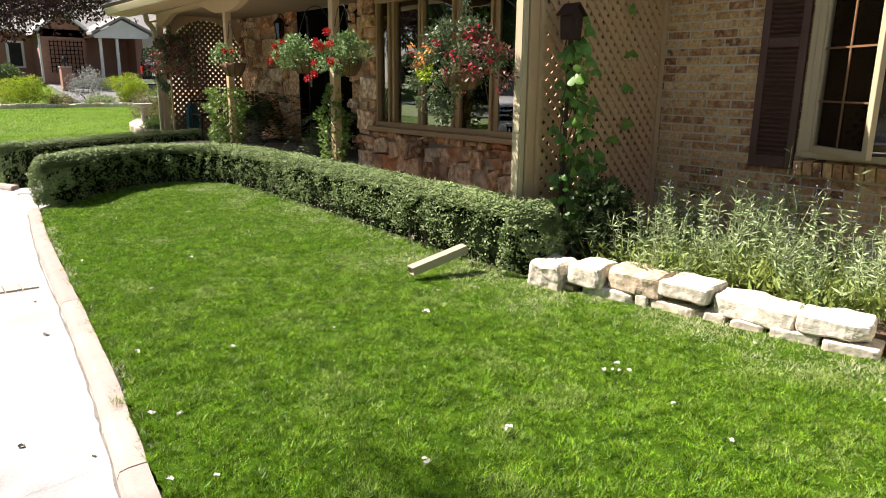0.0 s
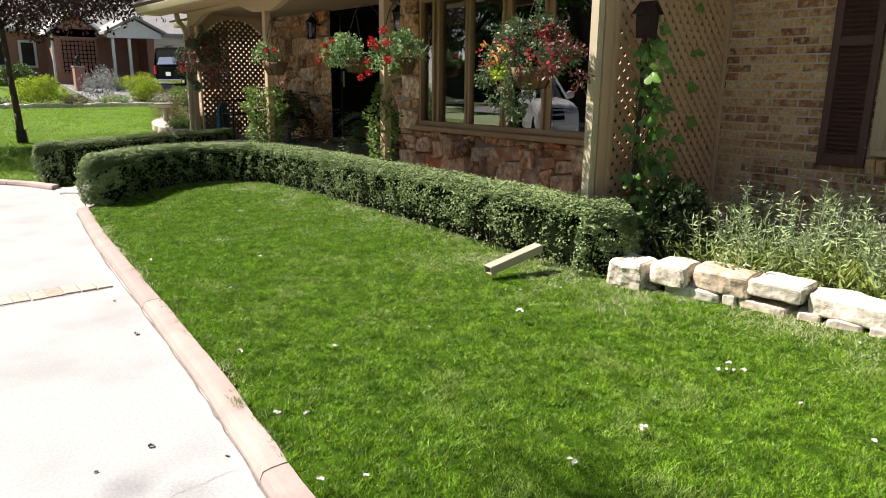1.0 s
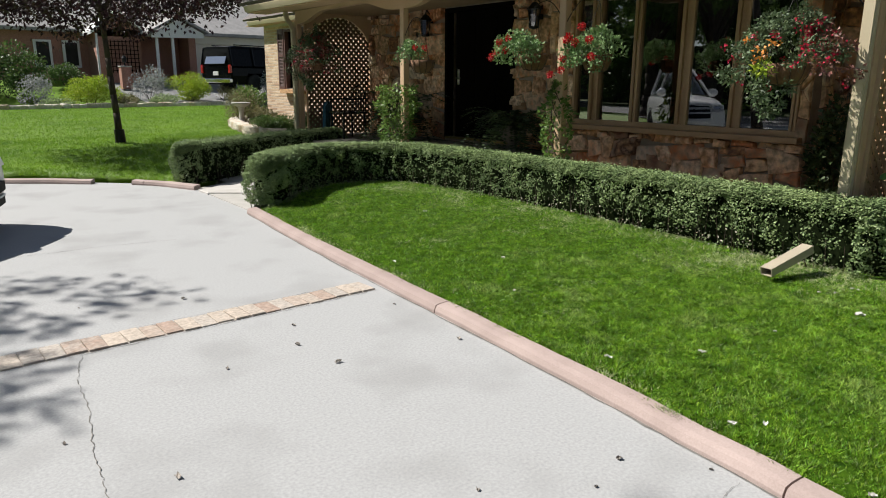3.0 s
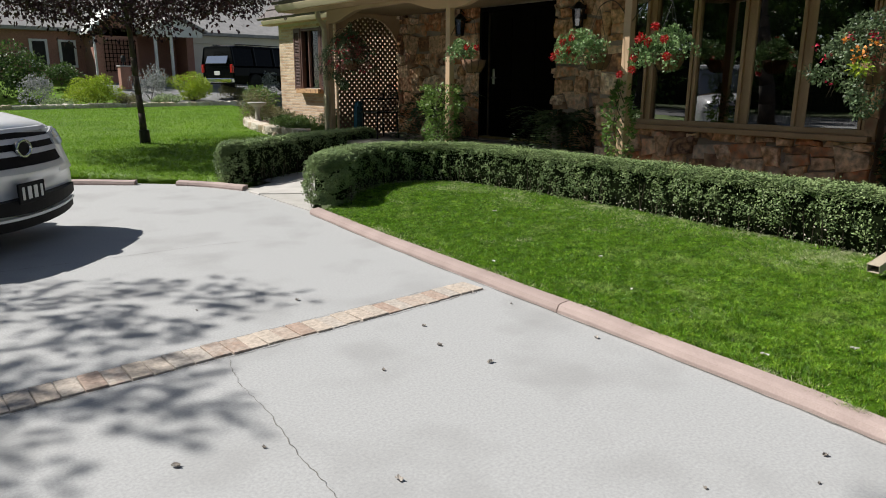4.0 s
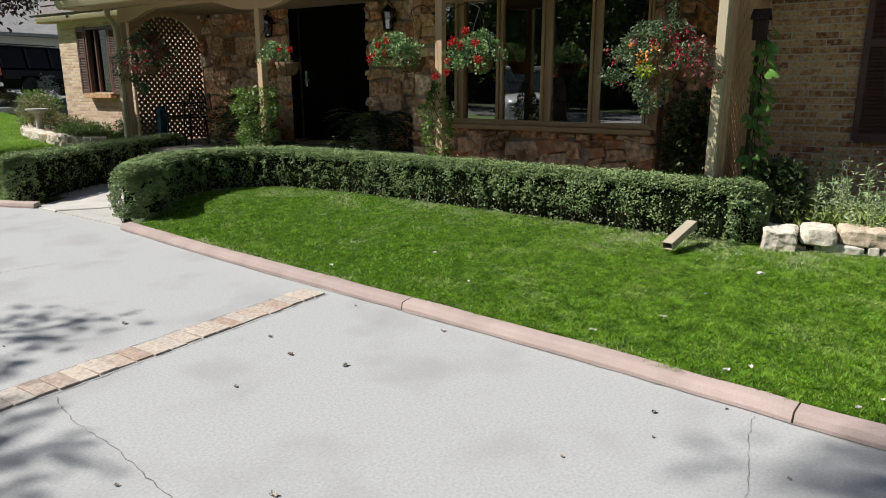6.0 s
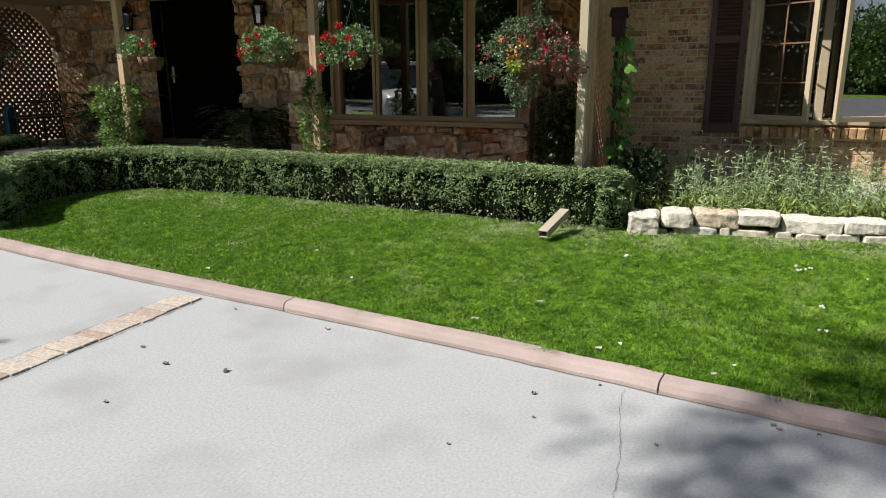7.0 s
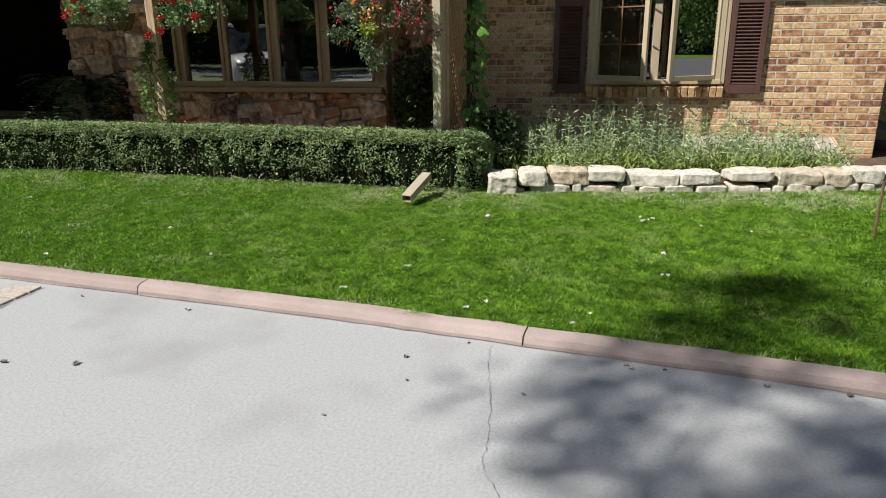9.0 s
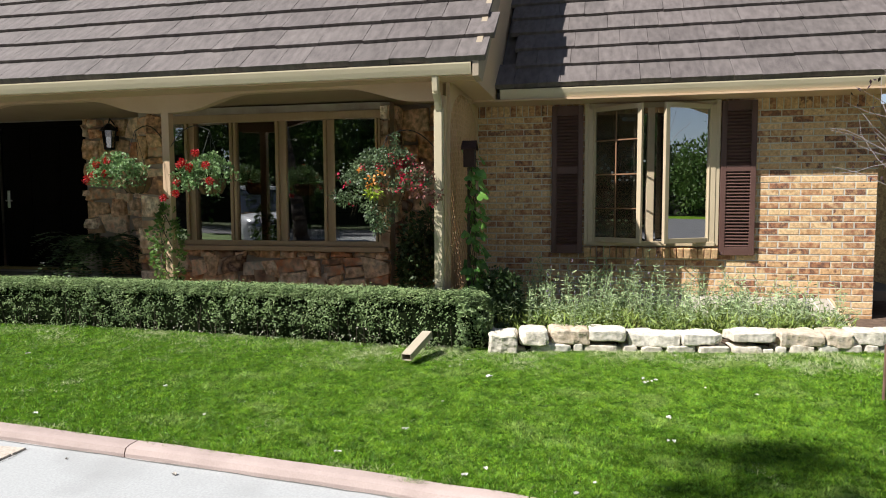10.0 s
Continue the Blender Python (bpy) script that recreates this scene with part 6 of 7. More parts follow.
def far_edge(x):
    """The driveway's curb along the far lawn."""
    return np.interp(x, [-9, -4, -1.8, -0.75, -0.15, 0.3, 0.62, 0.9], [14.2, 13.6, 12.85, 12.2, 11.7, 11.35, 10.95, 10.4])


def bed_x(y):
    return np.interp(y, [10.9, 11.6, 12.5, 14.6, 15.6, 17.2, 18.8, 20.6, 23, 30], [1.3, 3.0, 3.9, 4.15, 4.25, 4.45, 5.0, 5.9, 7.5, 9.5])


lawn_grid("lawn_far", -9, 9.5, 10.4, 29.8, 0.3, far_z, lambda x, y: y > far_edge(x) + 0.15 and x < bed_x(y) + 0.2, M_GRASS_FAR, "bright green lawn beyond the entrance walk")
far_grass = new("grass", flat_mesh("grass", np.vstack([
    blades(170000, -3.5, 9.5, 10.6, 29.5, far_z, lambda x, y: (y > far_edge(np.minimum(x, 0.9)) + 0.16) & (x < bed_x(y)), 0.032, 0.013, RNG),
    blades(90000, -2.5, 4.5, 10.6, 17.0, far_z, lambda x, y: (y > far_edge(np.minimum(x, 0.9)) + 0.15) & (x < bed_x(y)), 0.030, 0.007, RNG)]), 3, M_GRASS_FAR))
tagged(far_grass, "short bright green grass of the far lawn", "grass", kind="stuff")
bm = bmesh.new()
prism(bm, [(3.3, 12.2), (3.95, 13.2), (4.3, 15.0), (4.5, 16.5), (5.1, 18.6), (6.0, 20.5), (8.0, 22), (8.0, 12.2)], "z", -0.1, 0.22)
solid("bed_soil", bm, M_MULCH, "dark mulch of the curved garden bed", "soil")
edge_wall = thing("bed_edging", (4.4, 16, 0.2), "low curved edging of pale sandstone around a garden bed", "stone edging")
for j in range(2):
    way = catmull([(4.25, 14.55), (4.2, 15.5), (4.42, 16.7), (4.85, 18.2), (5.5, 19.6), (6.3, 20.8)], 26)
    for i in range(25 - j):
        c = way[i] if j else way[i] * 0.5 + way[i + 1] * 0.5
        boulder("stone", (c[0] - 4.4, c[1] - 16, 0.02 + 0.11 * j - 0.01), (0.28, 0.30, 0.14), rw, M_BOULDER, edge_wall, rw.uniform(-0.5, 0.5), 0.2)

wing_wall = holed_wall("wall_wing", 5.92, 0.22, 12.75, 18.62, 0.1, 2.75, [(16.59, 17.46, 1.155, 2.54)], M_MORTAR, "sunlit buff brick wall of the house's far wing")
M_BRICK_PALE = ramp_material("pale_brick", [(0.0, (0.46, 0.30, 0.19)), (0.2, (0.60, 0.46, 0.31)), (0.45, (0.64, 0.50, 0.35)), (0.65, (0.50, 0.35, 0.22)), (0.85, (0.60, 0.45, 0.30)), (1.0, (0.38, 0.24, 0.15))], shade=0.3)
brick_face(wing_wall, 5.92, 12.8, 18.62, 0.2, 2.70, [(16.57, 17.48, 1.06, 2.56)], 0, None, M_BRICK_PALE)
bm = bmesh.new()
box(bm, 8.0, 18.53, 1.43, 3.7, 0.18, 2.64)
solid("wall_wing_side", bm, M_MORTAR, "side wall of the far wing", "wall")
bm = bmesh.new()
box(bm, 5.62, 12.66, 1.3, 0.6, 0.16, 2.6)
solid("wall_porch_end", bm, M_MORTAR, "short return wall at the porch's far end", "wall")
gutter("gutter", 5.64, 12.9, 19.0, 2.80, 5.95, "cream metal gutter of the far wing")
shake_roof("roof_wing", 5.66, 2.80, 12.9, 19.1, 4, "grey-brown shake roof over the far wing", 4.5)
bm = bmesh.new()
box(bm, 5.83, 16.0, 2.70, 0.30, 6.3, 0.02)
solid("soffit_wing", bm, M_TRIM, "tan soffit of the far wing", "ceiling")
w3 = thing("window_3", (5.92, 17.025, 1.155), "tall narrow casement window in the far wing", "window", kind="structure")
for s in (-1, 1):
    bar("jamb", w3, M_SHUTTER, (0.02, s * 0.41, 0.70), (0.12, 0.05, 1.38))
bar("head", w3, M_SHUTTER, (0.02, 0, 1.36), (0.12, 0.78, 0.05))
bar("mullion", w3, M_SHUTTER, (0.03, 0.12, 0.68), (0.06, 0.05, 1.32))
pane(w3, 0.06, 0, 0.7, 0.006, 0.8, 1.36, 0.0, M_CLEAR)
bar("sill", w3, M_BRICK, (-0.05, 0, -0.06), (0.22, 1.04, 0.10))
# Near-black sheet in place of a room, for the dark behind the pane
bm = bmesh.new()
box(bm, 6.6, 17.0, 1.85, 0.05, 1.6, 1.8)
solid("room_panel", bm, M_DARK, "near-black panel painted as the unlit room behind the far window", "wall")
shutter(17.48, 17.80, 5.92 - 0.032, 1.115, 2.56)
shutter(16.25, 16.57, 5.92 - 0.032, 1.115, 2.56)

bath = thing("bird_bath", (4.95, 18.05, 0.22), "grey cast-stone bird bath on a pedestal", "bird bath")
M_CAST = material("cast_stone", (0.30, 0.29, 0.27), (0.42, 0.41, 0.38), 0.9, 8, 60, 0.3)
bm = bmesh.new()
lathe(bm, [(0.0, 0.0), (0.14, 0.0), (0.14, 0.05), (0.08, 0.10), (0.055, 0.28), (0.07, 0.45), (0.11, 0.50), (0.0, 0.50)])
part("pedestal", bm, M_CAST, bath, smooth=True)
bm = bmesh.new()
lathe(bm, [(0.0, 0.49), (0.10, 0.49), (0.21, 0.55), (0.235, 0.59), (0.22, 0.60), (0.17, 0.57), (0.0, 0.55)])
part("bowl", bm, M_CAST, bath, smooth=True)

M_ROSE = material("rose_leaf", (0.12, 0.13, 0.06), (0.24, 0.22, 0.10), 0.6, 4, 25, 0.0, island=0.4, through_light=0.25)
bush("shrub", (4.75, 14.0, 0.22), (0.42, 0.42, 0.36), 22, 5200, 0.035, 0.02, M_HEDGE, "rounded dark green shrub by the porch's far end")
for c, r, lab in (((4.55, 15.1, 0.22), (0.5, 0.5, 0.20), "low spreading dark green shrub in the bed"), ((4.85, 16.1, 0.22), (0.5, 0.6, 0.22), "low spreading dark green shrub in the bed"),
                  ((4.2, 13.3, 0.2), (0.4, 0.6, 0.20), "low spreading dark green shrub behind the hedge"), ((3.6, 12.6, 0.12), (0.45, 0.4, 0.22), "low spreading dark green shrub behind the hedge")):
    bush("shrub", c, r, 26, 6500, 0.045, 0.018, M_LEAF, lab)
bush("shrub", (5.35, 17.6, 0.22), (0.5, 0.6, 0.30), 20, 2200, 0.05, 0.03, M_ROSE, "olive-green shrub beside the bird bath")
bush("shrub", (5.35, 18.9, 0.22), (0.55, 0.55, 0.62), 26, 2200, 0.05, 0.03, M_ROSE, "thin reddish shrub rose beside the bird bath")
bush("shrub", (6.5, 21.2, 0.25), (0.6, 0.6, 0.55), 18, 1800, 0.08, 0.05, M_CLIMB, "bright green shrub at the wing's corner")


# ---- trees ----
def tree(loc, height, trunk_r, crown_c, crown_r, clumps, per, leaf, mat, label, limbs=9, fork=0.45, seed=1, lean=(0, 0), crook=1.0):
    """A tapered trunk with limbs that reach into a crown of many small clumps of leaves."""
    rg = np.random.default_rng(seed)
    t = thing("tree", loc, label, "tree")
    top = Vector((lean[0], lean[1], height * fork))
    bm = bmesh.new()
    p = Vector((0, 0, -0.1))
    for j in range(8):
        u = (j + 1) / 8
        q = Vector((lean[0] * u + 0.03 * crook * math.sin(j * 1.7) * height / 5, lean[1] * u + 0.03 * crook * math.cos(j * 2.1) * height / 5, -0.1 + (top.z + 0.1) * u))
        rod(bm, p, q, trunk_r * (1.12 - 0.5 * (j / 8)) * (1.35 if j == 0 else 1), trunk_r * (1.12 - 0.5 * u), 10)
        p = q
    part("trunk", bm, M_BARK, t, smooth=True)
    cc = np.array(crown_c) - np.array(loc)
    tips = []
    for k in range(limbs):
        a = 2 * math.pi * k / limbs + rg.uniform(-0.3, 0.3)
        el = rg.uniform(-0.2, 0.9)
        tip = Vector(cc + np.array([math.cos(a) * crown_r[0] * 0.75 * math.cos(el), math.sin(a) * crown_r[1] * 0.75 * math.cos(el), crown_r[2] * 0.7 * math.sin(el)]))
        bm = bmesh.new()
        s = top * rg.uniform(0.75, 1.0)
        prev, r0 = s, trunk_r * 0.5
        for j in range(6):
            u = (j + 1) / 6
            q = s.lerp(tip, u) + Vector((rg.normal(0, 0.05), rg.normal(0, 0.05), 0.35 * math.sin(math.pi * u) * (1 - el * 0.5)))
            rod(bm, prev, q, r0, r0 * 0.72, 7)
            if j > 1:
                w = q + Vector((rg.normal(0, 0.5), rg.normal(0, 0.5), rg.normal(0.1, 0.3))) * (crown_r[0] / 2.2)
                rod(bm, q, w, r0 * 0.5, r0 * 0.15, 5)
                tips.append(np.array(w))
            prev, r0 = q, r0 * 0.72
        tips.append(np.array(tip))
        part("limb", bm, M_BARK, t)
    P, D = [], []
    for i in range(clumps):
        if i < len(tips):
            c = tips[i]
        else:
            d = unit(rg.normal(size=3))
            c = cc + d * np.array(crown_r) * rg.uniform(0.35, 1.0) ** 0.5
        q = rg.uniform(0.10, 0.22) * max(crown_r[0], crown_r[1])
        d = unit(rg.normal(size=(per, 3)))
        P.append(c + d * (rg.uniform(0.15, 1, per) ** 0.6)[:, None] * np.array([q, q, q * 0.65])), D.append(d)
    P, D = np.vstack(P) + np.array(loc), np.vstack(D)
    plant_leaves(t, "crown", P, D, leaf, leaf * 0.55, mat, 0.9, 0.3)
    return t


tree((1.44, 15.46, 0.19), 4.6, 0.060, (1.25, 15.5, 3.42), (2.95, 2.5, 1.25), 380, 95, 0.085, M_PLUM, "young purple-leaved plum tree standing on the far lawn", 11, 0.55, 4, (-0.12, 0.0), 0.15)
bm = bmesh.new()
rod(bm, (1.44, 15.46, 0.15), (1.43, 15.46, 0.44), 0.098, 0.09, 14)
guard = part("trunk_guard", bm, M_BLACK)
tagged(guard, "black plastic guard round the tree's foot", "tree guard")
# the shade tree whose crown spots the driveway with shadow
tree((-7.4, 9.0, 0.0), 7.6, 0.20, (-5.95, 10.38, 6.0), (2.0, 1.9, 0.8), 70, 48, 0.11, M_LEAF, "tall leafy shade tree beside the driveway", 7, 0.48, 12, (0.9, 0.3))
tree((-8.5, 7.6, 0.0), 12.6, 0.11, (-6.05, 8.28, 11.0), (1.65, 1.75, 0.9), 84, 62, 0.10, M_LEAF, "leafy shade tree beside the driveway", 6, 0.55, 17, (1.2, 0.5))
# the round bed that the shade trees stand in
bm = bmesh.new()
bmesh.ops.create_cone(bm, cap_ends=True, segments=40, radius1=2.3, radius2=2.25, depth=0.16, matrix=Matrix.Translation((-7.9, 9.1, 0.0)))
solid("tree_island", bm, M_MULCH, "round mulched bed under the shade trees", "soil")
# bare young tree at the corner of the house
t = thing("young_tree", (3.55, -0.62, 0.14), "thin young tree with almost bare purple twigs", "tree")
bm = bmesh.new()
rod(bm, (0, 0, -0.05), (0.02, 0.02, 1.6), 0.016, 0.011, 8)
part("trunk", bm, M_BARK, t)
rb2 = random.Random(15)
M_TWIGP = material("purple_twig", (0.20, 0.17, 0.17), (0.34, 0.29, 0.29), 0.8, 10, 50, 0.2)
for k in range(30):
    bm = bmesh.new()
    p = Vector((0.01, 0.01, rb2.uniform(1.05, 1.75)))
    d = Vector((rb2.uniform(-0.5, 0.5), rb2.uniform(-0.3, 1.0), rb2.uniform(0.0, 1.0))).normalized()
    for j in range(7):
        q = p + d * 0.13
        rod(bm, p, q, 0.0055 - 0.0006 * j, 0.005 - 0.0006 * j, 5)
        d = (d + Vector((rb2.uniform(-0.3, 0.3), rb2.uniform(-0.3, 0.3), rb2.uniform(-0.25, 0.35)))).normalized()
        p = q
    part("branch", bm, M_TWIGP, t)
pts = np.array([[rb2.uniform(-0.3, 0.35), rb2.uniform(-0.25, 0.6), rb2.uniform(1.3, 2.3)] for _ in range(150)]) + np.array([3.55, -0.62, 0.14])
plant_leaves(t, "leaves", pts, np.tile([0, 0, -1.0], (150, 1)), 0.045, 0.022, M_PLUM, 0.6)
bm = bmesh.new()
rod(bm, (2.0, 0.31, 0.08), (2.02, 0.30, 0.46), 0.010, 0.009, 7)
stake = part("metal_stake", bm, material("rust", (0.09, 0.05, 0.035), (0.17, 0.10, 0.07), 0.9, 12, 70, 0.4))
tagged(stake, "thin rusty metal stake in the lawn", "stake")

# trees round about, seen far off and in the window panes
for i, (x, y, h, r) in enumerate(((-26, -14, 9, 4.0), (-30, -4, 8, 3.8), (-24, 6, 10, 4.2), (-31, 14, 9, 4.2), (-22, 24, 9, 4.0), (-14, 36, 9, 4.2), (-27, -24, 9, 4.4), (-16, -30, 9, 4.4), (-34, 26, 11, 5), (-13.5, 13, 8, 3.4), (-14.5, 19, 9, 3.6), (-19, 15, 9, 4.0), (-13, 26, 9, 3.6), (-20, -20, 9, 4.0))):
    tree((x, y, 0.0), h, 0.28, (x, y, h * 0.62), (r, r, h * 0.36), 90, 150 if x > -23 and y > 5 else 60, 0.24 if x > -23 and y > 5 else 0.42, M_LEAF, "broad green street tree across the road", 7, 0.4, 40 + i)
for i, (x, y, h, r) in enumerate(((-1.5, 47, 9, 3.6), (4.0, 52, 11, 4.2), (12, 58, 10, 4.4), (-8, 52, 10, 4.2), (22, 60, 11, 5.0))):
    tree((x, y, 0.3 if x < 6 else -0.08), h, 0.25, (x, y, h * 0.6), (r, r, h * 0.38), 90, 70, 0.36, M_CLIMB if i == 0 else M_LEAF, "leafy green tree behind the neighbouring house", 7, 0.4, 60 + i)
for i in range(16):
    x = -34 + i * 3.6
    bush("shrub", (x, -48 - 2.0 * math.sin(i * 2.3), -0.08), (3.2, 2.8, 5.2 + 1.8 * math.sin(i * 1.7)), 40, 3600, 0.34, 0.20, M_LEAF, "dense green trees along the far side of the street", "tree", stems=False)
# Row raised to block low sky light from the front and darken the panes
for i in range(20):
    y = -14 + i * 3.1
    bush("shrub", (-24.0 - 1.5 * math.sin(i * 2.1), y, -0.08), (2.2, 2.5, 5.2 + 1.3 * math.sin(i * 1.9)), 30, 1900, 0.40, 0.22, M_LEAF, "dense dark green trees along the road, raised to block low sky", "tree", stems=False)
# Made-up dark backdrop walls that keep bright horizon sky out of the panes
bm = bmesh.new()
box(bm, -28.5, 12, 1.6, 0.2, 120, 3.6)
box(bm, 6.0, -54.0, 1.4, 90, 0.2, 3.2)
solid("fence", bm, material("dark_backdrop", (0.025, 0.03, 0.02), (0.05, 0.05, 0.035), 0.95, 2, 20, 0.2), "dark backdrop walls added beyond the road to block horizon sky", "fence")
bm = bmesh.new()
box(bm, -17.0, 0, -0.06, 7.0, 160, 0.04)
box(bm, 15.0, -26.5, -0.055, 56.0, 27.0, 0.04)
solid("road", bm, M_ASPHALT, "grey asphalt road across from the house", "road")
bm = bmesh.new()
box(bm, -11.3, -17.6, -0.05, 4.3, 31, 0.06)
box(bm, 0, -43.0, -0.05, 90.0, 6.0, 0.06)
solid("verge", bm, M_GRASS_FAR, "green verge between driveway and road", "verge")

# ---- neighbouring house ----
def ground_n(y):
    return float(np.interp(y, [29.5, 37.0, 60], [0.32, 1.30, 1.4]))


bm = bmesh.new()
for x0, x1, mat_y in ((6.4, 17.0, 0),):
    a = [bm.verts.new(v) for v in ((x0, 30.2, ground_n(30.2)), (x1, 30.2, ground_n(30.2)), (x1, 38.5, 1.32), (x0, 38.5, 1.32))]
    bm.faces.new(a)
bmesh.ops.solidify(bm, geom=bm.faces[:], thickness=-0.2)
solid("neighbour_driveway", bm, M_CONCRETE, "sloping concrete driveway of the neighbouring house", "driveway")
bm = bmesh.new()
prism(bm, [(-14, 29.9), (6.4, 29.9), (6.4, 33.5), (-14, 33.5)], "z", -0.1, 0.34)
solid("side_street", bm, M_ASPHALT, "grey asphalt lane beyond the far lawn", "road")
bm = bmesh.new()
prism(bm, [(29.9 + 3.6, 0.30), (38.0, 1.28), (60, 1.4), (60, -0.1), (33.5, -0.1)], "x", -14, 6.38)
solid("neighbour_lawn", bm, M_GRASS_FAR, "sloping green lawn of the neighbouring house", "lawn")
M_REDBRICK = ramp_material("red_brick", [(0.0, (0.27, 0.13, 0.095)), (0.4, (0.37, 0.19, 0.14)), (0.7, (0.31, 0.15, 0.11)), (1.0, (0.22, 0.11, 0.08))], fine=30)
M_WHITE = material("white_paint", (0.66, 0.66, 0.64), (0.76, 0.76, 0.74), 0.5, 3, 60, 0.04)
M_GREYROOF = material("grey_shingle", (0.24, 0.235, 0.23), (0.36, 0.35, 0.34), 0.9, 3, 40, 0.4)
M_GARAGE = material("garage_paint", (0.66, 0.61, 0.53), (0.74, 0.69, 0.60), 0.6, 2, 40, 0.05)
nb = thing("neighbour_house", (8, 38, 1.2), "one-storey red brick house with white trim and garage", "house")


def nbp(name, mat, c, s, bevel=0.0, parent=nb, label=""):
    bm = bmesh.new()
    box(bm, c[0] - 8, c[1] - 38, c[2] - 1.2, *s, 0.0, bevel)
    return part(name, bm, mat, parent, label)


nbp("wall", M_REDBRICK, (4.2, 39.2, 2.35), (4.6, 0.3, 2.5))
nbp("wall", M_REDBRICK, (7.3, 37.4, 2.4), (1.9, 0.3, 2.5))
nbp("wall", M_REDBRICK, (6.45, 38.3, 2.35), (0.2, 1.6, 2.5))
nbp("wall", M_REDBRICK, (9.5, 38.9, 2.35), (2.6, 0.3, 2.5))
nbp("wall", M_REDBRICK, (10.75, 38.0, 2.35), (0.35, 1.5, 2.4))
nbp("wall", M_GARAGE, (13.7, 38.4, 3.42), (5.7, 0.3, 0.5), 0, nb, "pale siding over the garage door")
nbp("wall", M_REDBRICK, (17.2, 38.4, 2.35), (1.0, 0.3, 2.4))
door_n = nbp("garage_door", M_GARAGE, (13.7, 38.45, 2.25), (5.6, 0.1, 1.95), 0.01, nb, "pale panelled garage door")
for j in range(4):
    for i in range(5):
        bm = bmesh.new()
        box(bm, 13.7 - 8 - 2.2 + i * 1.1, 38.39 - 38, 1.55 - 1.2 + j * 0.47, 0.95, 0.02, 0.36, bevel=0.008)
        part("panel", bm, M_GARAGE, door_n)
for x in (4.4, 5.6):
    wn3 = nbp("window", M_WHITE, (x, 39.0, 2.5), (0.75, 0.10, 1.25), 0.01)
    nbp("window_pane", M_DARK, (x, 38.94, 2.5), (0.52, 0.02, 1.05), 0, wn3)
    wn3.children[0].location = Vector((0, 0, 0))
# trellis of crossed laths on the brick
tr = new("trellis")
tr.parent = nb
for i in range(9):
    bm = bmesh.new()
    box(bm, 6.75 - 8 + i * 0.17, 37.2 - 38, 2.4 - 1.2, 0.03, 0.03, 1.5)
    part("lath", bm, M_DOOR, tr)
for i in range(8):
    bm = bmesh.new()
    box(bm, 7.43 - 8, 37.18 - 38, 1.75 - 1.2 + i * 0.19, 1.45, 0.02, 0.03)
    part("lath", bm, M_DOOR, tr)
# roofs
for name, mat, ol, axis, lo, hi in (("roof", M_GREYROOF, [(37.8, 3.55), (37.8, 3.7), (43.0, 6.6), (49, 3.6), (49, 3.45)], "x", 10.4, 18.2),
                                    ("roof", M_GREYROOF, [(38.6, 3.50), (38.6, 3.65), (43.0, 6.3), (49, 3.6), (49, 3.5)], "x", 1.4, 10.4)):
    bm = bmesh.new()
    prism(bm, [(a - 38, b - 1.2) for a, b in ol], axis, lo - 8, hi - 8)
    part(name, bm, mat, nb)
bm = bmesh.new()
prism(bm, [(6.25 - 8, 3.42 - 1.2), (7.35 - 8, 4.3 - 1.2), (8.5 - 8, 3.42 - 1.2), (8.5 - 8, 3.30 - 1.2), (6.25 - 8, 3.30 - 1.2)], "y", -0.75, -0.55)
part("gable", bm, M_REDBRICK, nb)
bm = bmesh.new()
prism(bm, [(6.05 - 8, 3.35 - 1.2), (7.35 - 8, 4.4 - 1.2), (8.65 - 8, 3.35 - 1.2), (8.65 - 8, 3.5 - 1.2), (7.35 - 8, 4.58 - 1.2), (6.05 - 8, 3.5 - 1.2)], "y", -1.05, 3.0)
part("roof", bm, M_WHITE, nb, "white-edged gable roof")
bm = bmesh.new()
prism(bm, [(8.35 - 8, 3.40 - 1.2), (9.6 - 8, 4.1 - 1.2), (10.8 - 8, 3.5 - 1.2), (10.8 - 8, 3.3 - 1.2), (8.35 - 8, 3.25 - 1.2)], "y", -2.3, -2.15)
part("porch_gable", bm, M_WHITE, nb, "white painted porch gable")
bm = bmesh.new()
prism(bm, [(8.2 - 8, 3.40 - 1.2), (9.6 - 8, 4.18 - 1.2), (11.0 - 8, 3.5 - 1.2), (11.0 - 8, 3.6 - 1.2), (9.6 - 8, 4.30 - 1.2), (8.2 - 8, 3.52 - 1.2)], "y", -2.45, 1.0)
part("porch_roof", bm, M_GREYROOF, nb)
for x, y in ((8.62, 35.9), (9.35, 35.9)):
    nbp("porch_post", M_WHITE, (x, y, 2.25), (0.12, 0.12, 2.15), 0.01)
nbp("downspout", M_WHITE, (6.32, 37.15, 2.3), (0.09, 0.09, 2.2), 0.02)
pil = thing("brick_pillar", (6.75, 34.6, 0.95), "short red brick pillar with a lamp on top", "pillar")
bm = bmesh.new()
box(bm, 0, 0, 0.45, 0.42, 0.42, 0.95, bevel=0.01)
part("shaft", bm, M_REDBRICK, pil)
bm = bmesh.new()
box(bm, 0, 0, 0.95, 0.48, 0.48, 0.06, bevel=0.01)
part("cap", bm, M_CAST, pil)
bm = bmesh.new()
lathe(bm, [(0.03, 0.98), (0.05, 1.0), (0.02, 1.1), (0.09, 1.15), (0.11, 1.30), (0.06, 1.40), (0.0, 1.42)], n=12)
part("lamp", bm, M_BLACK, pil, "small dark lantern")

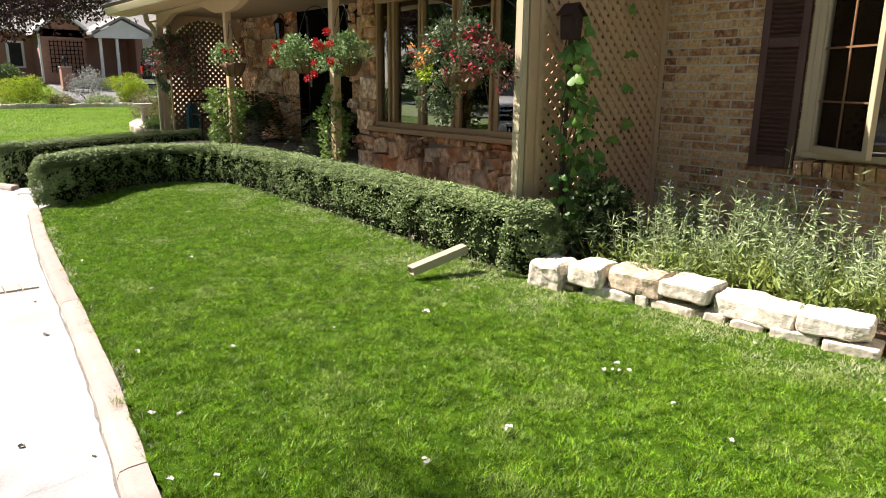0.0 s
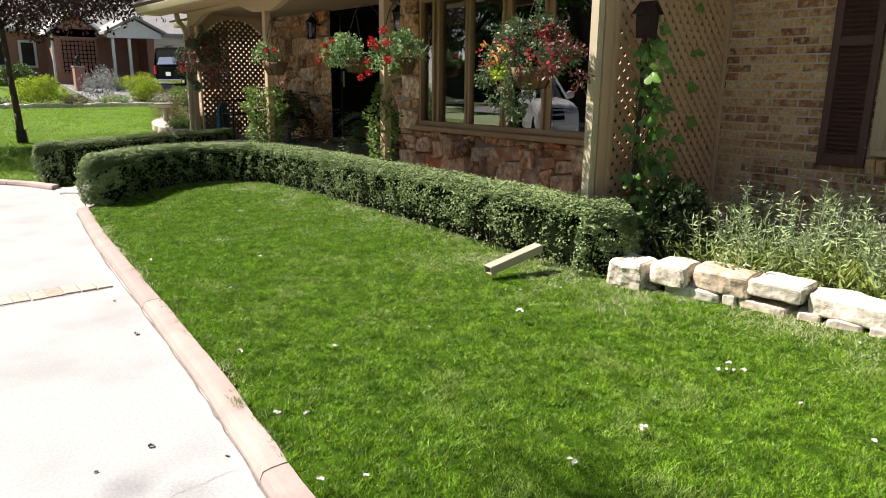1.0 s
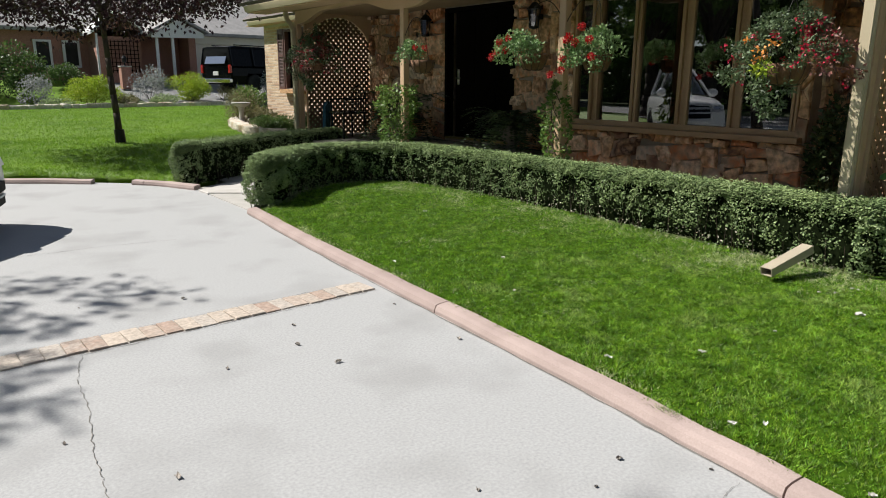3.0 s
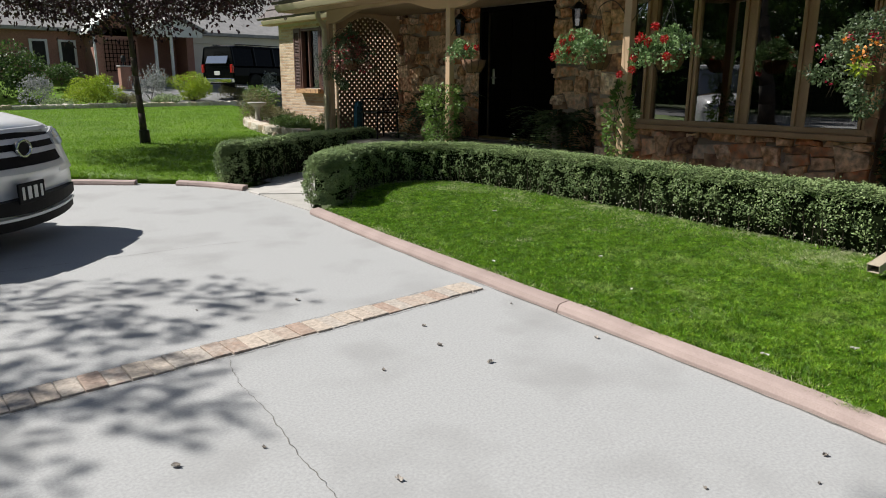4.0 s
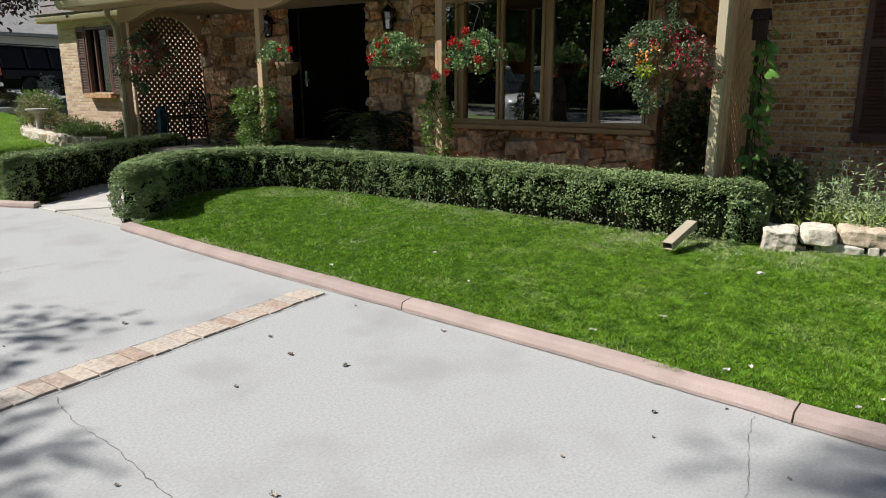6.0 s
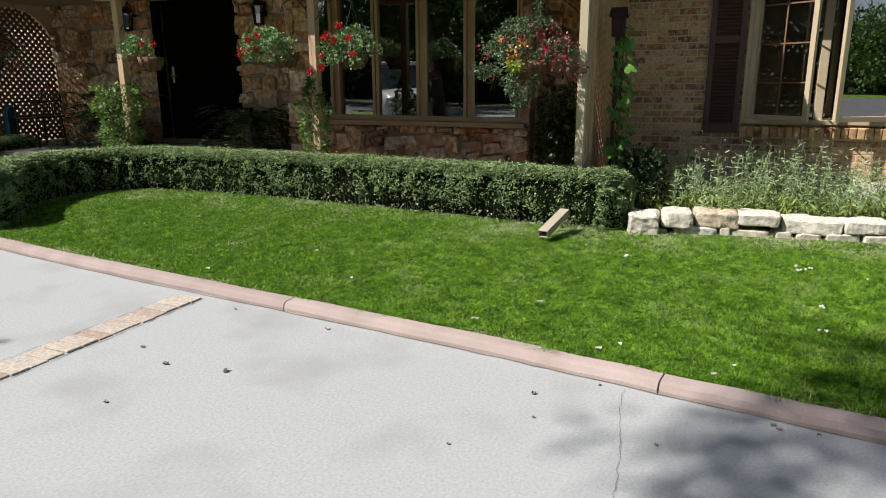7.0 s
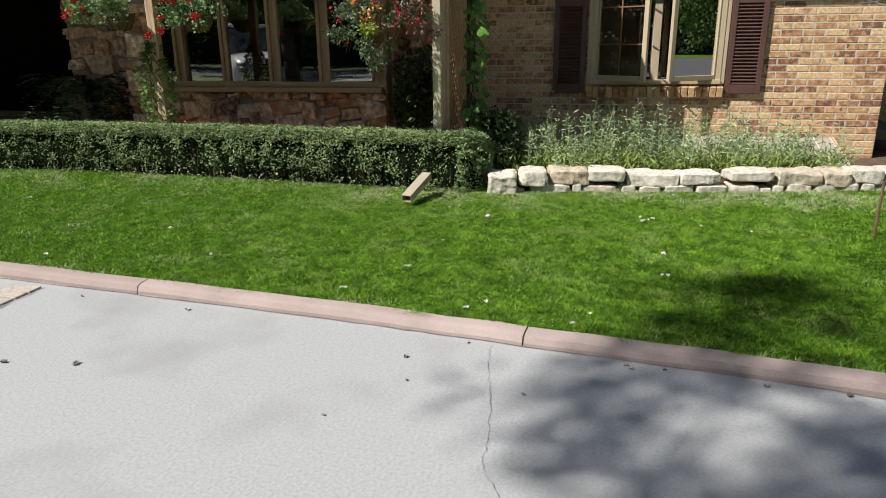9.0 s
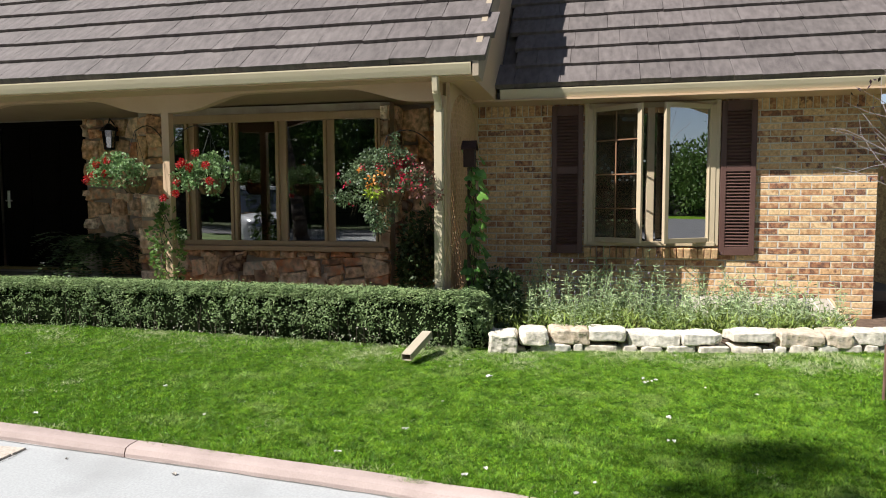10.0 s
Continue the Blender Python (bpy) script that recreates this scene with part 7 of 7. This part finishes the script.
# shrub border along the far lawn
for c, r, mat, n, lf, lab in (((4.35, 30.2, 0.33), (1.0, 0.8, 0.72), M_LIME, 6500, 0.07, "yellow-green rounded shrub in the far border"), ((8.25, 30.8, 0.42), (1.0, 0.8, 0.74), M_LIME, 6500, 0.07, "yellow-green rounded shrub in the far border"),
                              ((5.55, 30.4, 0.33), (0.5, 0.5, 0.33), M_ROSE, 1500, 0.07, "olive shrub in the far border"), ((10.1, 31.0, 0.45), (0.8, 0.7, 0.45), M_ROSE, 2000, 0.07, "olive shrub in the far border"),
                              ((3.1, 30.0, 0.33), (0.55, 0.5, 0.22), M_SAGE, 1600, 0.07, "low silvery lavender clump in the far border"), ((6.95, 30.3, 0.36), (0.65, 0.5, 0.26), M_SAGE, 1700, 0.07, "low silvery lavender clump in the far border"),
                              ((2.6, 30.9, 0.34), (0.6, 0.5, 0.75), M_SILVER, 1100, 0.09, "tall silvery sage in the far border"), ((6.75, 31.4, 0.5), (0.8, 0.6, 0.85), M_SILVER, 1500, 0.09, "tall silvery sage in the far border"),
                              ((11.4, 30.2, 0.42), (0.5, 0.5, 0.75), M_SILVER, 900, 0.08, "tall silvery sage by the parked car"),
                              ((4.6, 36.4, 1.1), (0.9, 0.7, 0.55), M_LEAF, 2400, 0.10, "dark green shrub under the neighbour's windows"), ((8.0, 34.6, 0.95), (0.5, 0.4, 0.35), M_SILVER, 700, 0.09, "grey shrub by the neighbour's porch"),
                              ((2.2, 34.8, 0.6), (1.5, 1.3, 1.35), M_LEAF, 5200, 0.13, "large dark green bush beside the lane")):
    bush("shrub", c, r, 22, n, lf, lf * 0.5, mat, lab)
border = thing("border_edging", (6, 29.6, 0.3), "low pale stone edging of the far border", "stone edging")
way = catmull([(0.8, 29.2), (2.6, 29.35), (4.4, 29.45), (6.0, 29.6), (7.6, 29.95), (9.2, 30.1), (10.8, 30.2)], 40)
for i in range(40):
    c = way[i]
    boulder("stone", (c[0] - 6, c[1] - 29.6, 0.07), (0.30, 0.26, rw.uniform(0.16, 0.26)), rw, M_BOULDER, border, rw.uniform(-0.4, 0.4), 0.2)


# ---- vehicles ----
def loft(bm, sections, bend=0.0, w_ref=0.95, close=True):
    """Sections (x, [(y, z), ...]) of the half outline, mirrored and skinned; bend rounds the nose in plan."""
    rings = []
    for x, half in sections:
        full = half + [(-y, z) for y, z in reversed(half) if y > 1e-6]
        rings.append([bm.verts.new((x - bend * max(0, 1 + x / 0.9) * (abs(y) / w_ref) ** 2.6, y, z)) for y, z in full])
    for a, b in zip(rings, rings[1:]):
        n = len(a)
        for i in range(n):
            bm.faces.new((a[i], a[(i + 1) % n], b[(i + 1) % n], b[i]))
    if close:
        bm.faces.new(rings[0]), bm.faces.new(list(reversed(rings[-1])))
    bmesh.ops.recalc_face_normals(bm, faces=bm.faces)


def body_section(x, w, zb, zm, zs, zt, crown=0.03):
    return (x, [(0, zb), (w * 0.80, zb), (w * 0.95, zb + 0.05), (w, zm), (w * 0.985, zs), (w * 0.90, zt - 0.03), (w * 0.80, zt), (w * 0.4, zt + crown * 0.8), (0, zt + crown)])


def paint(name, col, rough=0.22, metal=0.0):
    m = material(name, tuple(c * 0.96 for c in col), col, rough, 1, 300, 0.01, metal=metal, spec=0.5)
    m.node_tree.nodes["Principled BSDF"].inputs["Coat Weight"].default_value = 0.25
    m.node_tree.nodes["Principled BSDF"].inputs["Coat Roughness"].default_value = 0.05
    return m


M_CARWHITE, M_CARBLACK = paint("white_car_paint", (0.93, 0.94, 0.95)), paint("black_car_paint", (0.003, 0.0033, 0.004))
M_CARBLACK.node_tree.nodes["Principled BSDF"].inputs["Coat Weight"].default_value = 0.03
M_CARBLACK.node_tree.nodes["Principled BSDF"].inputs["Specular IOR Level"].default_value = 0.08
M_CHROME = material("chrome", (0.62, 0.62, 0.62), (0.72, 0.72, 0.72), 0.15, 4, 50, 0.0, metal=1.0)
M_SATIN = material("satin_silver", (0.58, 0.60, 0.63), (0.68, 0.70, 0.73), 0.38, 4, 50, 0.0, metal=0.35)
M_PLASTIC = material("black_plastic", (0.006, 0.006, 0.007), (0.012, 0.012, 0.013), 0.55, 8, 90, 0.1, spec=0.12)
M_TYRE = material("tyre_rubber", (0.012, 0.012, 0.012), (0.028, 0.028, 0.028), 0.85, 10, 80, 0.3)
M_TINT = material("tinted_glass", (0.008, 0.009, 0.010), (0.014, 0.015, 0.017), 0.04, 2, 30, 0.0, spec=1.0)
M_TINT.node_tree.nodes["Principled BSDF"].inputs["IOR"].default_value = 2.2
M_VANGLASS = material("dark_side_glass", (0.003, 0.003, 0.004), (0.005, 0.005, 0.006), 0.08, 2, 30, 0.0, spec=0.12)
M_MIRRORGLASS = material("sky_mirror_glass", (0.02, 0.022, 0.025), (0.03, 0.032, 0.035), 0.03, 2, 30, 0.0, spec=1.0)
M_MIRRORGLASS.node_tree.nodes["Principled BSDF"].inputs["IOR"].default_value = 3.5
M_LENS = material("lamp_lens", (0.42, 0.44, 0.46), (0.60, 0.62, 0.64), 0.08, 30, 90, 0.0, spec=0.8)
M_TAIL = material("tail_lens", (0.35, 0.015, 0.012), (0.5, 0.03, 0.02), 0.15, 20, 60, 0.0, spec=0.7)


def wheel(parent, x, y, r, s):
    wh = new("wheel")
    wh.parent = parent
    wh.location = (x, y, r)
    bm = bmesh.new()
    prof = [(r * 0.62, -0.11), (r * 0.93, -0.12), (r, -0.08), (r, 0.08), (r * 0.93, 0.12), (r * 0.62, 0.11)]
    lathe(bm, prof, n=32)
    bmesh.ops.rotate(bm, verts=bm.verts, matrix=Matrix.Rotation(math.pi / 2, 3, "X"))
    part("tyre", bm, M_TYRE, wh, smooth=True)
    bm = bmesh.new()
    lathe(bm, [(0.0, 0.05), (r * 0.60, 0.05), (r * 0.64, 0.10), (r * 0.64, -0.10), (0.0, -0.10)], n=28)
    for k in range(5):
        a = 2 * math.pi * k / 5
        box(bm, r * 0.33 * math.cos(a), r * 0.33 * math.sin(a), 0.07, r * 0.6, 0.06, 0.04, a, 0.008)
    bmesh.ops.rotate(bm, verts=bm.verts, matrix=Matrix.Rotation(math.pi / 2 * (-1 if s > 0 else 1), 3, "X"))
    part("rim", bm, M_CHROME, wh)


suv = thing("suv", (-1.70, 8.42, 0.0), "white mid-size SUV parked on the driveway", "car")
suv.rotation_euler = (0, 0, radians(-43))
bm = bmesh.new()
B = body_section
loft(bm, [B(0.06, 0.78, 0.32, 0.42, 0.50, 0.56, 0.02), B(0.03, 0.86, 0.27, 0.44, 0.56, 0.64, 0.02), B(-0.03, 0.90, 0.25, 0.48, 0.66, 0.74, 0.03), B(-0.09, 0.925, 0.25, 0.52, 0.76, 0.90, 0.04), B(-0.15, 0.94, 0.25, 0.56, 0.82, 0.965, 0.05),
          B(-0.30, 0.95, 0.25, 0.56, 0.86, 1.005, 0.055), B(-0.50, 0.955, 0.25, 0.56, 0.87, 1.045, 0.055), B(-0.56, 0.955, 0.50, 0.62, 0.88, 1.055, 0.055), B(-0.72, 0.96, 0.72, 0.78, 0.91, 1.07, 0.055), B(-1.12, 0.96, 0.72, 0.78, 0.94, 1.08, 0.05), B(-1.28, 0.955, 0.50, 0.64, 0.95, 1.10, 0.05), B(-1.34, 0.955, 0.26, 0.56, 0.95, 1.10, 0.05),
          B(-2.4, 0.955, 0.26, 0.56, 0.96, 1.10, 0.02), B(-3.30, 0.955, 0.26, 0.56, 0.97, 1.10, 0.02), B(-3.36, 0.955, 0.5, 0.62, 0.97, 1.10, 0.02), B(-3.52, 0.955, 0.72, 0.78, 0.97, 1.10, 0.02), B(-3.95, 0.955, 0.72, 0.78, 0.97, 1.10, 0.02),
          B(-4.12, 0.95, 0.5, 0.62, 0.97, 1.10, 0.02), B(-4.18, 0.94, 0.3, 0.56, 0.97, 1.10, 0.02), B(-4.70, 0.88, 0.36, 0.58, 0.95, 1.06, 0.02)], bend=0.20)
suv_body = part("body", bm, M_CARWHITE, suv, "white painted body", smooth=True)
md = suv_body.modifiers.new("smooth", "SUBSURF")
md.levels = md.render_levels = 2


def cabin(parent, sections, roof_from, mat_glass, mat_paint):
    bm = bmesh.new()
    loft(bm, sections)
    part("glasshouse", bm, mat_glass, parent, "dark tinted glass")
    bm = bmesh.new()
    loft(bm, roof_from)
    part("roof", bm, mat_paint, parent, smooth=True)


def cab(x, w0, w1, z0, z1):
    return (x, [(0, z0), (w0, z0), (w1, z1 - 0.03), (w1 * 0.9, z1), (0, z1 + 0.02)])


cabin(suv, [cab(-1.10, 0.80, 0.78, 1.06, 1.12), cab(-1.95, 0.90, 0.70, 1.08, 1.66), cab(-3.9, 0.90, 0.70, 1.08, 1.68), cab(-4.62, 0.84, 0.72, 1.05, 1.30)],
      [cab(-1.90, 0.73, 0.70, 1.64, 1.69), cab(-2.6, 0.74, 0.71, 1.66, 1.73), cab(-3.9, 0.74, 0.71, 1.66, 1.72), cab(-4.25, 0.72, 0.70, 1.60, 1.66)], M_TINT, M_CARWHITE)
for s in (-1, 1):
    for x0, x1 in ((-1.12, -1.95), (-2.75, -2.80), (-3.75, -3.85)):
        bm = bmesh.new()
        rod(bm, (x0, s * 0.90, 1.08), (x1, s * 0.72, 1.66), 0.035, 0.03, 6)
        part("pillar", bm, M_CARWHITE, suv)
    bm = bmesh.new()
    ball(bm, (-1.45, s * 1.06, 1.15), 0.12, (0.6, 0.9, 0.75))
    part("mirror", bm, M_CARWHITE, suv, smooth=True)
    wheel(suv, -0.94, s * 0.80, 0.365, s)
    wheel(suv, -3.73, s * 0.80, 0.365, s)


def nose_x(y, z):
    """How far forward the rounded, sloping nose stands at a width and height."""
    return float(np.interp(z, [0.30, 0.52, 0.64, 0.74, 0.86, 0.97, 1.05], [0.055, 0.06, 0.05, 0.015, -0.04, -0.10, -0.27])) - 0.205 * (abs(y) / 0.95) ** 2.6


def nose_bar(name, y0, y1, z, dz, depth, mat, off=0.02, dz_end=None, rise=0.0, label=""):
    """A strip that follows the nose between two widths."""
    bm = bmesh.new()
    rows = []
    for i in range(17):
        y = y0 + (y1 - y0) * i / 16
        h = dz + ((dz if dz_end is None else dz_end) - dz) * abs(i / 8 - 1)
        zz = z + rise * (abs(y) / 0.8) ** 2
        a, b = nose_x(y, zz - h / 2) + off, nose_x(y, zz + h / 2) + off
        rows.append([bm.verts.new(v) for v in ((a, y, zz - h / 2), (b, y, zz + h / 2), (b - depth, y, zz + h / 2), (a - depth, y, zz - h / 2))])
    for a, b in zip(rows, rows[1:]):
        for k in range(4):
            bm.faces.new((a[k], a[(k + 1) % 4], b[(k + 1) % 4], b[k]))
    bm.faces.new(rows[0]), bm.faces.new(list(reversed(rows[-1])))
    bmesh.ops.recalc_face_normals(bm, faces=bm.faces)
    return part(name, bm, mat, suv, label)


nose_bar("grille", -0.54, 0.54, 0.785, 0.30, 0.10, M_PLASTIC, -0.002, 0.22, 0.02, "black slotted grille")
nose_bar("grille_frame", -0.55, 0.55, 0.945, 0.030, 0.08, M_SATIN, 0.008, 0.03, 0.0)
nose_bar("grille_bar", -0.53, 0.53, 0.865, 0.040, 0.08, M_SATIN, 0.010, 0.035, 0.01)
nose_bar("grille_bar", -0.53, 0.53, 0.775, 0.040, 0.08, M_SATIN, 0.012, 0.035, 0.015)
nose_bar("grille_frame", -0.54, 0.54, 0.645, 0.050, 0.08, M_SATIN, 0.012, 0.04, 0.03)
nose_bar("lower_intake", -0.74, 0.74, 0.365, 0.13, 0.20, M_PLASTIC, 0.004, 0.08, 0.04, "black lower bumper intake")
nose_bar("bumper_lip", -0.72, 0.72, 0.275, 0.022, 0.18, M_SATIN, 0.004, 0.018, 0.05)
nose_bar("underside", -0.76, 0.76, 0.225, 0.08, 0.35, M_PLASTIC, -0.02, 0.08, 0.05)
for s in (-1, 1):
    nose_bar("fender", s * 0.50, s * 0.86, 0.75, 0.36, 0.55, M_CARWHITE, -0.014)
    nose_bar("headlight", s * 0.56, s * 0.83, 0.84, 0.15, 0.10, M_LENS, 0.006, 0.10, 0.02, "clear headlight")
    nose_bar("headlight_bowl", s * 0.60, s * 0.74, 0.855, 0.07, 0.03, M_CHROME, 0.016, 0.04, 0.03)
    nose_bar("fog_lamp", s * 0.74, s * 0.84, 0.49, 0.05, 0.05, M_PLASTIC, -0.062, 0.04, 0.0)
bx = nose_x(0, 0.81) + 0.03
bm = bmesh.new()
bmesh.ops.create_cone(bm, cap_ends=True, segments=32, radius1=0.085, radius2=0.085, depth=0.03, matrix=Matrix.Translation((bx, 0, 0.81)) @ Matrix.Rotation(math.pi / 2, 4, "Y") @ Matrix.Diagonal((0.74, 1, 1, 1)))
badge = part("badge", bm, M_PLASTIC, suv, "plain dark oval badge in a chrome ring")
bm = bmesh.new()
for k in range(32):
    a, b = 2 * math.pi * k / 32, 2 * math.pi * (k + 1) / 32
    rod(bm, (bx + 0.018, 0.085 * math.cos(a), 0.81 + 0.063 * math.sin(a)), (bx + 0.018, 0.085 * math.cos(b), 0.81 + 0.063 * math.sin(b)), 0.012, n=6)
part("ring", bm, M_CHROME, badge)
bm = bmesh.new()
box(bm, 0.085, -0.055, 0.475, 0.02, 0.33, 0.16, bevel=0.008)
plate = part("plate_holder", bm, M_PLASTIC, suv, "black plate frame with pale bars")
for i in range(4):
    bm = bmesh.new()
    box(bm, 0.097, -0.169 + i * 0.076, 0.475, 0.004, 0.045 if i in (1, 2) else 0.028, 0.10, bevel=0.001)
    part("bar", bm, M_WHITE, plate)

van = thing("black_suv", (9.45, 31.0, 0.82), "large black SUV parked before the neighbour's garage", "car")
van.rotation_euler = (0, 0, radians(17))
bm = bmesh.new()
loft(bm, [B(0.0, 0.95, 0.45, 0.7, 1.0, 1.10, 0.0), B(0.06, 1.0, 0.35, 0.7, 1.02, 1.12, 0.0), B(0.8, 1.01, 0.33, 0.7, 1.02, 1.12, 0.0), B(0.86, 1.01, 0.75, 0.8, 1.02, 1.12, 0.0), B(1.7, 1.01, 0.75, 0.8, 1.02, 1.12, 0.0), B(1.76, 1.01, 0.33, 0.7, 1.02, 1.12, 0.0),
          B(4.3, 1.01, 0.33, 0.7, 1.02, 1.12, 0.0), B(5.4, 0.95, 0.35, 0.7, 0.98, 1.06, 0.02)])
part("body", bm, M_CARBLACK, van)
bm = bmesh.new()
loft(bm, [cab(0.04, 0.96, 0.80, 1.08, 1.80), cab(0.30, 0.97, 0.80, 1.10, 1.86), cab(3.2, 0.97, 0.80, 1.10, 1.86), cab(4.1, 0.95, 0.86, 1.08, 1.20)])
part("glasshouse", bm, M_VANGLASS, van, "dark tinted glass")
bm = bmesh.new()
box(bm, 0.03, 0, 1.45, 0.02, 1.30, 0.56, tilt=Matrix.Rotation(radians(22), 4, "Y"), bevel=0.008)
part("rear_window", bm, M_MIRRORGLASS, van, "rear window reflecting the blue sky")
bm = bmesh.new()
loft(bm, [cab(0.02, 0.83, 0.80, 1.80, 1.88), cab(0.4, 0.84, 0.81, 1.84, 1.93), cab(3.0, 0.84, 0.81, 1.84, 1.92), cab(3.25, 0.82, 0.8, 1.80, 1.86)])
part("roof", bm, M_CARBLACK, van)
for s in (-1, 1):
    bm = bmesh.new()
    box(bm, 0.0, s * 0.90, 0.98, 0.10, 0.15, 0.34, bevel=0.02)
    part("tail_light", bm, M_TAIL, van, "red tail light")
    for x in (0.02, 1.2, 2.3):
        bm = bmesh.new()
        rod(bm, (x + 0.02, s * 0.99, 1.10), (x + 0.05, s * 0.82, 1.84), 0.05, 0.05, 6)
        part("pillar", bm, M_CARBLACK, van)
    wheel(van, 1.28, s * 0.86, 0.39, s)
    wheel(van, 4.55, s * 0.86, 0.39, s)
    bm = bmesh.new()
    rod(bm, (0.4, s * 0.7, 1.97), (2.9, s * 0.7, 1.97), 0.02, n=6)
    part("roof_rail", bm, M_CARBLACK, van)
bm = bmesh.new()
box(bm, -0.03, 0, 0.50, 0.16, 1.95, 0.18, bevel=0.03)
part("bumper", bm, M_CHROME, van)
bm = bmesh.new()
box(bm, -0.03, 0, 0.80, 0.02, 0.34, 0.16, bevel=0.004)
part("plate", bm, M_WHITE, van)

# ---- small litter ----
M_PETAL = material("dry_petal", (0.55, 0.52, 0.46), (0.75, 0.73, 0.68), 0.8, 20, 80, 0.1, spread=0.2)
M_BROWNLEAF = material("brown_leaf", (0.16, 0.14, 0.12), (0.36, 0.33, 0.29), 0.85, 20, 80, 0.2, spread=0.3)
rl = random.Random(3)


def fallen(name, x, y, z, size, mat, label, cat):
    """A curled fallen leaf or petal: a crumpled sheet."""
    bm = bmesh.new()
    bmesh.ops.create_grid(bm, x_segments=4, y_segments=4, size=0.5)
    o = rl.uniform(0, 50)
    for v in bm.verts:
        k = max(0.25, 1 - 1.3 * v.co.y ** 2)
        v.co = Vector((v.co.x * k * size, v.co.y * size * 1.5, size * (0.5 * (2 * v.co.x) ** 2 * 0.7 + 0.25 + 0.45 * noise.noise(v.co * 3 + Vector((o, o, 0))))))
    bmesh.ops.solidify(bm, geom=bm.faces[:], thickness=0.0012)
    ob = part(name, bm, mat)
    ob.location, ob.rotation_euler = (x, y, z), (0, 0, rl.uniform(0, 6.3))
    tagged(ob, label, cat, "fallen leaves")


for x, y in ((1.32, 5.02), (0.47, 3.41), (2.07, 1.73), (2.10, 1.70), (2.02, 1.78), (2.12, 1.78), (1.87, 1.09), (0.68, 5.48), (1.93, 6.72), (0.40, 2.63), (0.34, 2.11), (1.30, 1.69), (0.93, 1.70), (1.97, 1.39), (2.65, 0.84), (2.85, 1.49), (2.20, 3.19), (2.42, 3.09), (2.26, 3.12), (0.85, 4.43), (0.32, 2.71), (0.21, 2.19), (0.85, 3.17), (1.37, 3.06)):
    for k in range(rl.choice((1, 1, 2))):
        xx, yy = x + rl.uniform(-0.02, 0.02) * (k > 0), y + rl.uniform(-0.03, 0.03) * (k > 0)
        fallen("fallen_petal", xx, yy, float(lawn_z(xx, yy)) + 0.028, rl.uniform(0.010, 0.019), M_PETAL, "dry white petal lying on the grass", "petal")
fallen("fallen_leaf", 1.82, 2.83, 0.155, 0.032, M_PETAL, "curled pale leaf lying on the grass", "leaf")
for x, y in ((-1.99, 4.38), (-1.69, 4.30), (-0.93, 4.59), (-1.43, 3.80), (-0.12, 2.91), (-0.33, 2.85), (-0.52, 4.66), (-0.72, 5.81), (-0.47, 4.33), (-1.28, 6.02), (-0.36, 2.36), (0.08, 2.66), (-0.02, 1.95), (-0.05, 1.93), (-0.03, 1.79), (-0.40, 4.94), (-0.66, 3.09), (0.27, 4.9), (0.20, 4.2), (-0.1, 1.4), (-0.12, 1.1)):
    fallen("fallen_leaf", x, y, 0.001, rl.uniform(0.009, 0.022), M_BROWNLEAF, "small dry grey leaf lying on the concrete", "leaf")
